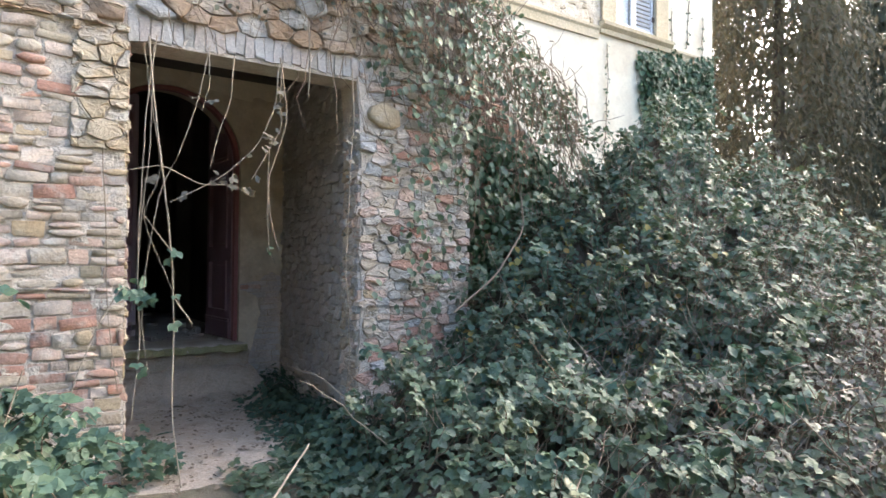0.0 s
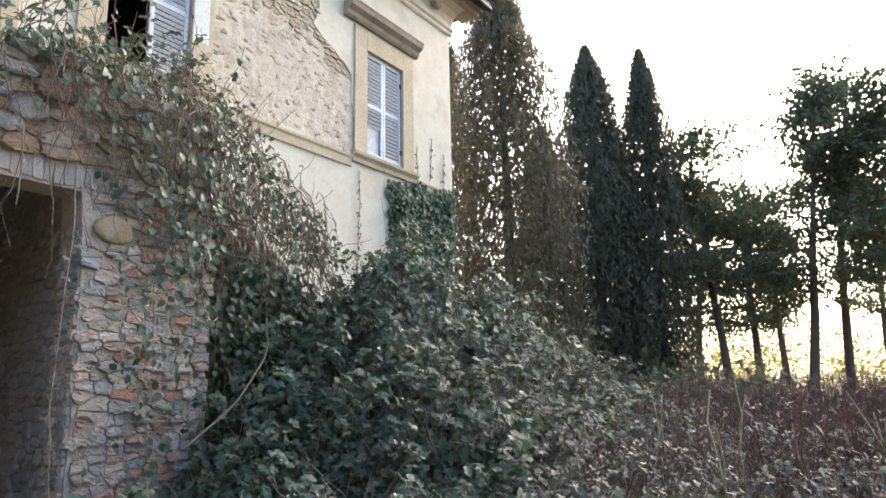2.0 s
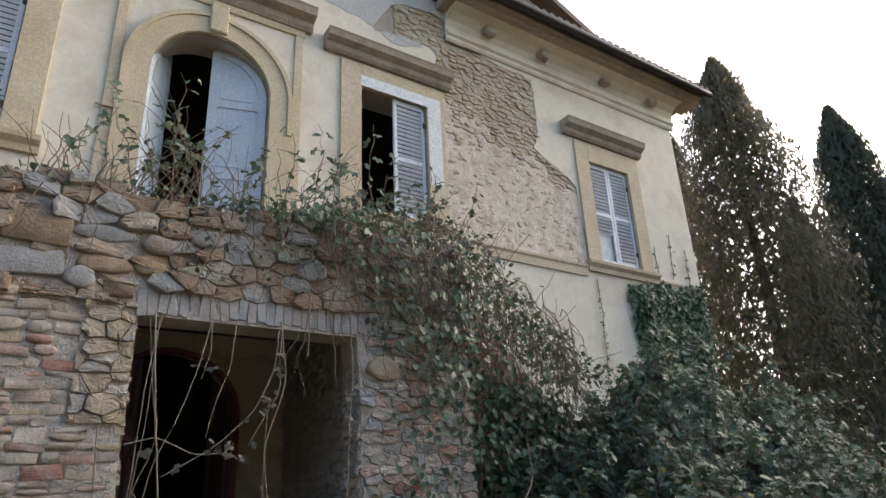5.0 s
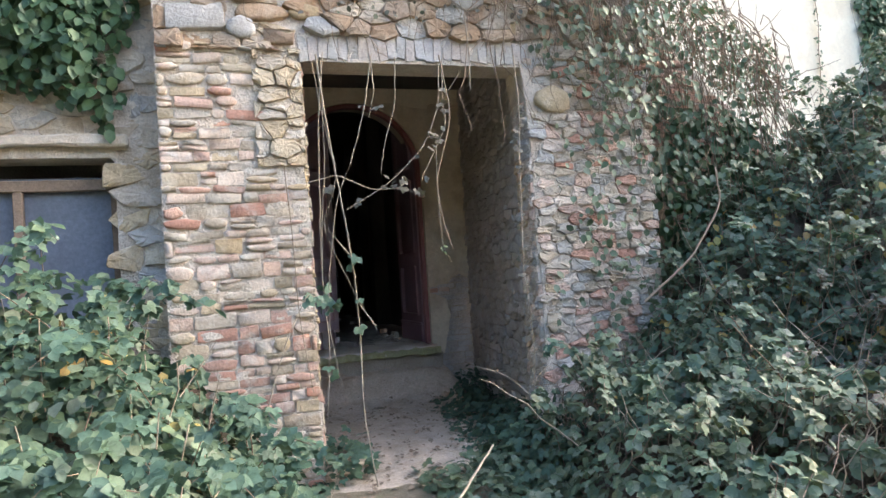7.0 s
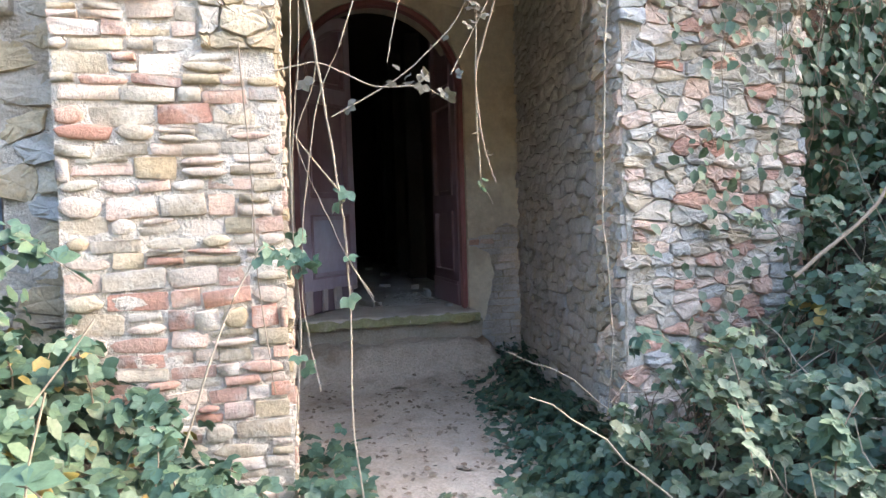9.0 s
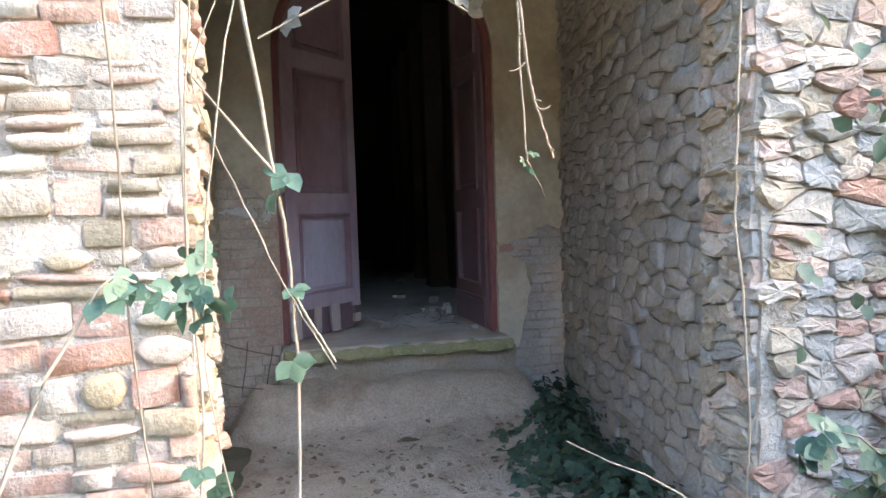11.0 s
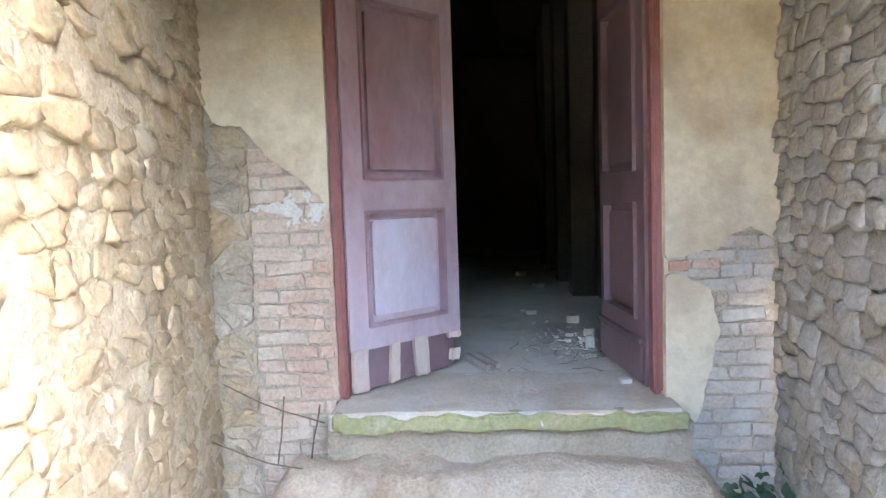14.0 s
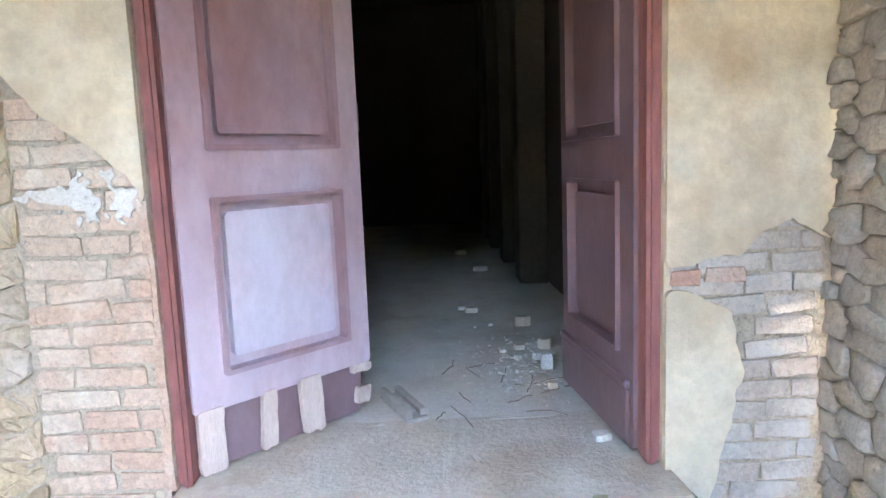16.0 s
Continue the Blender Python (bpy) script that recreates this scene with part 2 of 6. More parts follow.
M_RUSSET = material("dry_russet_stem", [(0.13, 0.075, 0.058), (0.19, 0.12, 0.095)], 1.0, spread=("island", [(0.12, 0.07, 0.055), (0.20, 0.14, 0.11), (0.16, 0.09, 0.07), (0.09, 0.065, 0.05)], 0.7), through_light=0.2, **LEAFY)
M_DRYROOT = material("dry_root", [(0.20, 0.14, 0.09), (0.29, 0.21, 0.14)], 4, spread=("island", [(0.17, 0.12, 0.08), (0.32, 0.25, 0.18), (0.24, 0.155, 0.10)], 0.7), fine=60, rough=0.9, bump=0.0)
M_STEM = material("pale_vine_stem", [(0.30, 0.24, 0.17), (0.40, 0.33, 0.25)], 6, 60, 0.8, 0.2)
M_STEM_DARK = material("brown_stem", [(0.20, 0.14, 0.10), (0.28, 0.20, 0.14)], 6, 60, 0.85, 0.2)
M_BARK = material("grey_brown_bark", [(0.09, 0.07, 0.055), (0.15, 0.12, 0.09)], 3, 25, 0.95, 0.6, stretch=(1, 1, 0.2))
M_CYPRESS = material("cypress_foliage", [(0.095, 0.105, 0.065), (0.14, 0.145, 0.095)], 0.5, spread=("island", [(0.09, 0.10, 0.065), (0.16, 0.16, 0.11), (0.12, 0.125, 0.08)], 0.7), through_light=0.5, **LEAFY)
M_CYPRESS_BROWN = material("browned_cypress_foliage", [(0.19, 0.15, 0.09), (0.14, 0.14, 0.085)], 0.4, spread=("island", [(0.22, 0.16, 0.095), (0.14, 0.14, 0.085), (0.18, 0.145, 0.09)], 0.7), through_light=0.5, **LEAFY)
M_NEEDLE = material("pine_foliage", [(0.06, 0.08, 0.045), (0.10, 0.12, 0.065)], 0.4, spread=("island", [(0.06, 0.08, 0.045), (0.13, 0.15, 0.075), (0.08, 0.10, 0.055)], 0.7), through_light=0.35, **LEAFY)
M_FARLEAF = material("sunlit_far_foliage", [(0.22, 0.20, 0.07), (0.30, 0.26, 0.10)], 0.3, spread=("island", [(0.20, 0.20, 0.07), (0.36, 0.30, 0.10), (0.26, 0.20, 0.08)], 0.7), through_light=0.4, **LEAFY)
M_GRASS = material("fresh_grass", [(0.10, 0.17, 0.04), (0.16, 0.24, 0.06)], 1, through_light=0.3, **LEAFY)
M_STRAW = material("straw_grass", [(0.48, 0.42, 0.28), (0.58, 0.51, 0.36)], 2, through_light=0.3, **LEAFY)


# ---- mesh helpers ----
rng = np.random.default_rng(7)


def mesh_of(name, verts, faces, mat=None, smooth=False):
    me = bpy.data.meshes.new(name)
    me.from_pydata([tuple(map(float, v)) for v in verts], [], [tuple(map(int, f)) for f in faces])
    if smooth:
        me.polygons.foreach_set("use_smooth", [True] * len(me.polygons))
    if mat:
        me.materials.append(mat)
    me.update()
    return me


def mesh_np(name, verts, loops, per, mat):
    """A mesh of equal faces from arrays: verts (n, 3), loops (m, per)."""
    me = bpy.data.meshes.new(name)
    me.vertices.add(len(verts))
    me.vertices.foreach_set("co", np.asarray(verts, np.float32).ravel())
    me.loops.add(loops.size)
    me.loops.foreach_set("vertex_index", loops.astype(np.int32).ravel())
    me.polygons.add(len(loops))
    me.polygons.foreach_set("loop_start", np.arange(0, loops.size, per, dtype=np.int32))
    me.materials.append(mat)
    me.update(calc_edges=True)
    return me


def thing(name, label, category, kind="", group="", at=(0, 0, 0)):
    ob = new(name)
    ob.location = at
    return tagged(ob, label, category, group, kind)


def part(name, data, material_, parent, label=""):
    """Links a bmesh or mesh as one mesh object under a thing or a part."""
    if isinstance(data, bmesh.types.BMesh):
        me = bpy.data.meshes.new(name)
        data.to_mesh(me)
        data.free()
        data = me
    if material_ and not data.materials:
        data.materials.append(material_)
    ob = new(name, data)
    if parent:
        ob.parent = parent
        ob.location = -parent.location if parent.parent is None else (0, 0, 0)
    if label:
        ob["label"] = label
    return ob


def solo(name, data, material_, label, category, kind="", group=""):
    return tagged(part(name, data, material_, None), label, category, group, kind)


def box(bm, x0, x1, y0, y1, z0, z1, bevel=0.0):
    """A box added to bm; bevel rounds its edges."""
    r = bmesh.ops.create_cube(bm, size=1)
    vs = r["verts"]
    for v in vs:
        v.co = ((x0 + x1) / 2 + v.co.x * (x1 - x0), (y0 + y1) / 2 + v.co.y * (y1 - y0), (z0 + z1) / 2 + v.co.z * (z1 - z0))
    if bevel:
        es = list({e for v in vs for e in v.link_edges})
        bmesh.ops.bevel(bm, geom=es, offset=bevel, segments=1, affect="EDGES")
    return bm


def boxed(*dims, bevel=0.0):
    return box(bmesh.new(), *dims, bevel=bevel)


def wobble(bm, amount, scale=3.0, cut=0.0):
    """Roughens a bmesh by noise, after cutting long edges."""
    if cut:
        for _ in range(3):
            es = [e for e in bm.edges if e.calc_length() > cut]
            if not es:
                break
            bmesh.ops.subdivide_edges(bm, edges=es, cuts=max(1, min(6, int(max(e.calc_length() for e in es) / cut) // 2)), use_grid_fill=True)
    for v in bm.verts:
        v.co += amount * Vector((noise.noise(v.co * scale), noise.noise(v.co * scale + Vector((9, 0, 0))), noise.noise(v.co * scale + Vector((0, 9, 0)))))
    return bm


def sheet(f, u0, u1, v0, v1, cell, place, depth):
    """A slab of the region f(u, v) > 0, with a clean cut outline. place(u, v, w): the point w behind the front face."""
    nu, nv = max(1, round((u1 - u0) / cell)), max(1, round((v1 - v0) / cell))
    us, vs = np.linspace(u0, u1, nu + 1), np.linspace(v0, v1, nv + 1)
    F = np.array([[f(u, v) for v in vs] for u in us])
    F[np.abs(F) < 1e-6] = 1e-6
    pts, index, faces = [], {}, []

    def vert(key, u, v):
        if key not in index:
            index[key] = len(pts)
            pts.append((u, v))
        return index[key]

    for i in range(nu):
        for j in range(nv):
            cs = [(i, j), (i + 1, j), (i + 1, j + 1), (i, j + 1)]
            val = [F[c] for c in cs]
            if max(val) <= 0:
                continue
            poly = []
            for k in range(4):
                a, b, fa, fb = cs[k], cs[(k + 1) % 4], val[k], val[(k + 1) % 4]
                if fa > 0:
                    poly.append(vert(a, us[a[0]], vs[a[1]]))
                if (fa > 0) != (fb > 0):
                    s = fa / (fa - fb)
                    poly.append(vert((min(a, b), max(a, b)), us[a[0]] + s * (us[b[0]] - us[a[0]]), vs[a[1]] + s * (vs[b[1]] - vs[a[1]])))
            if len(poly) > 2:
                faces.append(poly)
    n = len(pts)
    verts = [place(u, v, 0.0) for u, v in pts] + [place(u, v, depth) for u, v in pts]
    edges = {}
    for p in faces:
        for a, b in zip(p, p[1:] + p[:1]):
            edges[(a, b)] = True
    rim = [(a, b) for a, b in edges if (b, a) not in edges]
    all_faces = faces + [[v + n for v in reversed(p)] for p in faces] + [[b, a, a + n, b + n] for a, b in rim]
    return verts, all_faces


def tube_arrays(points, radii, sides=5):
    """Verts and quads of a tube along points."""
    p = np.asarray(points, float)
    d = np.gradient(p, axis=0)
    d /= np.linalg.norm(d, axis=1, keepdims=True) + 1e-9
    ref = np.where(np.abs(d[:, 2:3]) > 0.9, [[1.0, 0, 0]], [[0, 0, 1.0]])
    a = np.cross(d, ref)
    a /= np.linalg.norm(a, axis=1, keepdims=True) + 1e-9
    b = np.cross(d, a)
    ang = np.arange(sides) * 2 * np.pi / sides
    r = np.broadcast_to(np.asarray(radii, float), (len(p),))[:, None, None]
    v = p[:, None] + r * (np.cos(ang)[None, :, None] * a[:, None] + np.sin(ang)[None, :, None] * b[:, None])
    i, j = np.meshgrid(np.arange(len(p) - 1), np.arange(sides), indexing="ij")
    k = (j + 1) % sides
    q = np.stack([i * sides + j, i * sides + k, (i + 1) * sides + k, (i + 1) * sides + j], -1).reshape(-1, 4)
    return v.reshape(-1, 3), q


def tubes(name, many, mat):
    """One mesh of many tubes: a list of (points, radii, sides)."""
    vs, qs, n = [], [], 0
    for points, radii, sides in many:
        v, q = tube_arrays(points, radii, sides)
        vs.append(v)
        qs.append(q + n)
        n += len(v)
    me = mesh_np(name, np.concatenate(vs), np.concatenate(qs), 4, mat)
    me.polygons.foreach_set("use_smooth", [True] * len(me.polygons))
    return me


def bend(a, b, sag=0.0, n=8, wob=0.0, seed=None):
    """A wandering line from a to b that hangs by sag."""
    g = np.random.default_rng(seed) if seed is not None else rng
    s = np.linspace(0, 1, n)[:, None]
    p = np.asarray(a, float) * (1 - s) + np.asarray(b, float) * s
    p[:, 2] -= sag * 4 * (s * (1 - s))[:, 0]
    if wob:
        w = np.cumsum(g.normal(0, wob, (n, 3)), axis=0)
        p += w - s * w[-1]
    return p


LEAF = np.array([(0, 0, 0), (-0.36, 0.28, 0.07), (-0.33, 0.66, 0.05), (0, 1, -0.10), (0.33, 0.66, 0.05), (0.36, 0.28, 0.07), (0, 0.48, -0.03)])
LEAF_F = np.array([(6, 0, 1), (6, 1, 2), (6, 2, 3), (6, 3, 4), (6, 4, 5), (6, 5, 0)])
BLADE = np.array([(0, 0, 0), (-0.16, 0.4, 0.03), (0, 1, -0.06), (0.16, 0.4, 0.03)])
GRASS = BLADE * (0.22, 1, 1)
BLADE_F = np.array([(0, 3, 2), (0, 2, 1)])


def leaf_mesh(name, pos, out, size, mat, shape="leaf", droop=0.4, trio=False):
    """Leaves at pos that face along out, tip turned down by droop."""
    base, fs = (LEAF, LEAF_F) if shape == "leaf" else ((BLADE if shape == "blade" else GRASS), BLADE_F)
    pos, out, size = np.asarray(pos, float), np.asarray(out, float), np.asarray(size, float)
    if trio:
        pos, out, size = np.repeat(pos, 3, 0), np.repeat(out, 3, 0), np.repeat(size, 3)
    n = len(pos)
    out = out / (np.linalg.norm(out, axis=1, keepdims=True) + 1e-9)
    tip = rng.normal(0, 1, (n, 3))
    if trio:
        tip = np.repeat(tip[::3], 3, 0)
    tip[:, 2] -= droop * 2
    tip -= out * (tip * out).sum(1, keepdims=True)
    tip /= np.linalg.norm(tip, axis=1, keepdims=True) + 1e-9
    side = np.cross(tip, out)
    if trio:
        a = np.tile(np.radians([-65, 0, 65]), n // 3)[:, None]
        tip, side = tip * np.cos(a) + side * np.sin(a), side * np.cos(a) - tip * np.sin(a)
    s = size[:, None, None]
    v = pos[:, None] + s * (base[None, :, :1] * side[:, None] + base[None, :, 1:2] * tip[:, None] + base[None, :, 2:] * out[:, None])
    k = len(base)
    f = (fs[None] + (np.arange(n) * k)[:, None, None]).reshape(-1, 3)
    return mesh_np(name, v.reshape(-1, 3), f, 3, mat)


def stone_mesh(seed, bulge=0.55, square=3.0, n=10):
    """A dressed or rounded stone in the unit square of x and z, with its face towards -y."""
    g = np.random.default_rng(seed)
    ang = np.arange(n) * 2 * np.pi / n + g.uniform(-0.22, 0.22, n)
    r = (np.abs(np.cos(ang)) ** square + np.abs(np.sin(ang)) ** square) ** (-1 / square) * 0.5 * g.uniform(0.82, 1.04, n)
    rings = [(1.0, 0.6), (1.0, -0.45 * bulge), (0.92, -0.85 * bulge), (0.62, -bulge)]
    vs, fs = [], []
    for k, (s, y) in enumerate(rings):
        for a, q in zip(ang, r):
            e = g.uniform(-0.06, 0.06) if k > 1 else 0
            vs.append((q * s * math.cos(a), y + e * bulge, q * s * math.sin(a)))
    vs.append((g.uniform(-0.1, 0.1), -bulge * 1.02, g.uniform(-0.1, 0.1)))
    for k in range(3):
        for i in range(n):
            j = (i + 1) % n
            fs.append((k * n + i, k * n + j, (k + 1) * n + j, (k + 1) * n + i))
    fs += [(3 * n + i, 3 * n + (i + 1) % n, 4 * n) for i in range(n)]
    return vs, fs


ROUND = [stone_mesh(k, 0.75, 2.6) for k in range(10)]


def brick_mesh(seed):
    """A worn brick in the unit square of x and z, with its face towards -y."""
    g = np.random.default_rng(seed)
    base = [(-0.5, -0.40), (-0.46, -0.5), (0.46, -0.5), (0.5, -0.40), (0.5, 0.40), (0.46, 0.5), (-0.46, 0.5), (-0.5, 0.40)]
    o = [(x * g.uniform(0.90, 1.02), z * g.uniform(0.78, 1.06)) for x, z in base]
    vs, fs = [], []
    for s_, y in ((1.0, 0.6), (1.0, -0.38), (0.985, -0.5)):
        vs += [(x * s_, y + (g.uniform(-0.16, 0.16) if y < 0 else 0), z * (s_ if s_ == 1 else 0.93)) for x, z in o]
    for k in range(2):
        fs += [(k * 8 + i, k * 8 + (i + 1) % 8, k * 8 + 8 + (i + 1) % 8, k * 8 + 8 + i) for i in range(8)]
    fs.append(tuple(range(16, 24)))
    return vs, fs


BLOCK = [brick_mesh(50 + k) for k in range(14)]


def clip_half(poly, nx, ny, c):
    """The part of a polygon where nx * x + ny * y <= c."""
    out = []
    for (ax, ay), (bx, by) in zip(poly, poly[1:] + poly[:1]):
        fa, fb = nx * ax + ny * ay - c, nx * bx + ny * by - c
        if fa <= 0:
            out.append((ax, ay))
        if (fa < 0 < fb) or (fb < 0 < fa):
            k = fa / (fa - fb)
            out.append((ax + k * (bx - ax), ay + k * (by - ay)))
    return out


def rubble_cells(u0, u1, v0, v1, keep, high, wide, seed, joint=0.006, squash=0.62):
    """Interlocking stones: outlines that fill u0..u1, v0..v1 where keep > 0, as (middle, outline round it)."""
    g = np.random.default_rng(seed)
    raw = courses(u0 - 0.3, u1 + 0.3, v0 - 0.2, v1 + 0.2, lambda a, b: 1, high, wide, seed)
    pts_ = np.array([(a + g.normal(0, 0.12) * c, b + g.normal(0, 0.14) * d) for a, b, c, d in raw])
    q = pts_ * (squash, 1.0)
    out = []
    for i, (x, y) in enumerate(q):
        if keep(*pts_[i]) <= 0 or not (u0 - 0.1 < pts_[i][0] < u1 + 0.1 and v0 - 0.1 < pts_[i][1] < v1 + 0.1):
            continue
        d2 = ((q - q[i]) ** 2).sum(1)
        poly = [(x - 0.3, y - 0.3), (x + 0.3, y - 0.3), (x + 0.3, y + 0.3), (x - 0.3, y + 0.3)]
        for j in np.argsort(d2)[1:16]:
            nx, ny = q[j] - q[i]
            mx, my = (q[j] + q[i]) / 2
            poly = clip_half(poly, nx, ny, nx * mx + ny * my)
            if len(poly) < 3:
                break
        poly = [(a / squash, b) for a, b in poly]
        for nx, ny, c in ((1, 0, u1), (-1, 0, -u0), (0, 1, v1), (0, -1, -v0)):
            poly = clip_half(poly, nx, ny, c) if len(poly) > 2 else poly
        if len(poly) < 3:
            continue
        cx, cy = np.mean(poly, axis=0)
        ring = []
        for (ax, ay), (bx, by) in zip(poly, poly[1:] + poly[:1]):
            if math.hypot(bx - ax, by - ay) < 0.012:
                continue
            for k in (0.10, 0.5, 0.90):
                px, py = ax + k * (bx - ax) - cx, ay + k * (by - ay) - cy
                r = math.hypot(px, py)
                s_ = max(0.3, 1 - joint * g.uniform(-0.6, 1.8) / max(r, 1e-3))
                ring.append((px * s_, py * s_))
        if len(ring) >= 5 and max(abs(a) for a, _ in ring) > 0.025:
            out.append(((cx, cy), ring))
    return out


def cell_mesh(ring, proud, g):
    """A rough stone with that outline, its face proud by that much towards -y."""
    n = len(ring)
    tx, tz = g.normal(0, 0.12), abs(g.normal(0.16, 0.10))
    face = lambda x, z, s_, k: (x * s_, -proud * k + (tx * x + tz * z) * 0.6 + g.normal(0, 0.004), z * s_)
    vs = [(x, 0.05, z) for x, z in ring] + [face(x, z, 1.0, 0.55) for x, z in ring] + [face(x, z, 0.95, 0.92) for x, z in ring] + [face(x, z, 0.60, 1.0) for x, z in ring]
    vs.append((0, -proud * 1.03, 0))
    fs = [(k * n + i, k * n + (i + 1) % n, (k + 1) * n + (i + 1) % n, (k + 1) * n + i) for k in range(3) for i in range(n)]
    fs += [(3 * n + i, 3 * n + (i + 1) % n, 4 * n) for i in range(n)]
    return vs, fs


def lay_cells(cells, base, mats, parent, seed, proud=(0.012, 0.04), limit=300, name="stone", smooth=False):
    """Interlocking stones as single objects under parent; past the limit, joined by material."""
    g = np.random.default_rng(seed)
    rest = {}
    for k, ((u, v), ring) in enumerate(cells):
        mat = mats[int(g.integers(len(mats)))]
        vs, fs = cell_mesh(ring, g.uniform(*proud), g)
        m = base @ Matrix.Translation((u, 0, v))
        if k < limit:
            ob = new(name, mesh_of(name, vs, fs, mat, smooth))
            ob.parent = parent
            ob.matrix_basis = m
        else:
            a, b = rest.setdefault(mat.name, ([], []))
            b += [tuple(i + len(a) for i in f) for f in fs]
            a += [tuple(m @ Vector(q)) for q in vs]
    for key, (a, b) in rest.items():
        part(name + "s", mesh_of(name + "s", a, b, bpy.data.materials[key], smooth), None, parent)["kind"] = "stuff"



def courses(u0, u1, v0, v1, keep, high, wide, seed, joint=0.004):
    """Rubble in rough courses: (u, v, w, h) of stones whose middle and ends lie where keep(u, v) > 0."""
    g = np.random.default_rng(seed)
    v, rows = v0, []
    while v < v1:
        h = g.uniform(*high)
        u = u0 - g.uniform(0, wide[0])
        while u < u1:
            w = g.uniform(*wide) * (0.75 + 0.5 * h / high[1])
            lift = g.uniform(-0.12, 0.12) * h
            bits = [(u + w / 2, v + h / 2 + lift, w, h)]
            if h > 0.7 * high[1] and g.random() < 0.3:
                bits = [(u + w / 2, v + h * 0.28 + lift, w, h * 0.52), (u + w / 2, v + h * 0.78 + lift, w * g.uniform(0.8, 1), h * 0.42)]
            for a, b, c, d in bits:
                if keep(a, b) > 0 and keep(a - c * 0.38, b) > 0 and keep(a + c * 0.38, b) > 0 and keep(a, b + d * 0.3) > 0 and keep(a, b - d * 0.3) > 0:
                    rows.append((a, b, c - joint, d - joint))
            u += w
        v += h
    return rows


def lay(rows, base, shapes, mats, parent, name, seed, deep=(0.05, 0.09), limit=300, stuff=True):
    """Stones as single objects under parent, sharing meshes; past the limit, joined. base: matrix from (u, 0, v) to the world."""
    g = np.random.default_rng(seed)
    pool = {}
    vs, fs, n, rest_mat = [], [], 0, mats[0]
    for k, (u, v, w, h) in enumerate(rows):
        s = int(g.integers(len(shapes)))
        mat = mats[int(g.integers(len(mats)))]
        d = g.uniform(*deep)
        m = base @ Matrix.Translation((u, 0, v)) @ Matrix.Rotation(g.normal(0, 0.05), 4, "Y") @ Matrix.Rotation(g.normal(0, 0.06), 4, "X") @ Matrix.Diagonal((w * (1 if g.random() < 0.5 else -1), d, h, 1))
        if k < limit:
            key = (s, mat.name)
            if key not in pool:
                pool[key] = mesh_of(name, *shapes[s], mat, shapes is not BLOCK)
            ob = new(name, pool[key])
            ob.parent = parent
            ob.matrix_parent_inverse = Matrix.Identity(4)
            ob.matrix_basis = m
        else:
            vs += [tuple(m @ Vector(q)) for q in shapes[s][0]]
            fs += [tuple(i + n for i in f) for f in shapes[s][1]]
            n = len(vs)
    if vs:
        ob = part(name + "s", mesh_of(name + "s", vs, fs, rest_mat, True), None, parent)
        ob["kind"] = "stuff"


def frame_of(origin, along):
    """A wall's own axes: x along it, z up, its face towards -y of that frame."""
    a = Vector((along[0], along[1], 0)).normalized()
    nrm = Vector((-a.y, a.x, 0))
    return Matrix(((a.x, nrm.x, 0, origin[0]), (a.y, nrm.y, 0, origin[1]), (0, 0, 1, origin[2] if len(origin) > 2 else 0), (0, 0, 0, 1)))

# ---- plan ----
FA = 7.78            # face of the house front
FR = 4.85            # face of the ruined porch front
GZ = -0.12           # ground
DOOR_X, DOOR_R, DOOR_SPRING, SILL = 1.85, 0.82, 2.62, 0.47
UP_X, UP_R, UP_SPRING, UP_BASE = 1.97, 0.81, 7.12, 4.5
OPEN_L, OPEN_R, OPEN_TOP = 0.96, 2.78, 2.97


def n2(u, v, s=1.0, k=0.0):
    return noise.noise(Vector((u * s, v * s, k)))


def sd_arch(x, z, cx, r, base, spring):
    """Distance outside an arched opening."""
    if z > spring:
        return math.hypot(x - cx, z - spring) - r
    return max(abs(x - cx) - r, base - z)


def sd_rect(x, z, x0, x1, z0, z1):
    return max(x0 - x, x - x1, z0 - z, z - z1)


WINDOWS = [(-1.52, -0.27, 5.72, 7.90), (4.25, 5.48, 5.72, 7.90), (9.36, 10.50, 5.72, 7.90)]


def ground_height(x, y):
    h = GZ + 0.05 * n2(x, y, 0.5) + 0.02 * n2(x, y, 2.0)
    if x > 14:
        h -= 0.01 * min(x - 14, 60)
    return h


# ---- ground ----
xs = np.concatenate([np.array([-400, -150, -60, -30, -15]), np.arange(-10, 16.1, 0.4), np.array([18, 21, 25, 30, 38, 50, 70, 110, 200, 400])])
ys = np.concatenate([np.array([-400, -150, -60, -30, -18, -12]), np.arange(-8, 8.1, 0.4), np.array([10, 14, 20, 30, 45, 70, 120, 220, 400])])
gv = [(x, y, ground_height(x, y)) for x in xs for y in ys]
gf = [(i * len(ys) + j, (i + 1) * len(ys) + j, (i + 1) * len(ys) + j + 1, i * len(ys) + j + 1) for i in range(len(xs) - 1) for j in range(len(ys) - 1)]
ground = solo("ground", mesh_of("ground", gv, gf, M_EARTH, True), None, "brown earth with weeds and dry leaves", "ground", "structure")

# ---- house front ----
def front_core(x, z):
    d = sd_arch(x, z, DOOR_X, DOOR_R + 0.02, -1, DOOR_SPRING)
    d = min(d, sd_arch(x, z, UP_X, UP_R, UP_BASE, UP_SPRING))
    for w in WINDOWS:
        d = min(d, sd_rect(x, z, *w))
    gable = 14.3 - 0.435 * abs(x - UP_X) - z
    return min(d, max(9.9 - z, gable))


def front_place(u, v, w):
    return (u, FA + w, v)


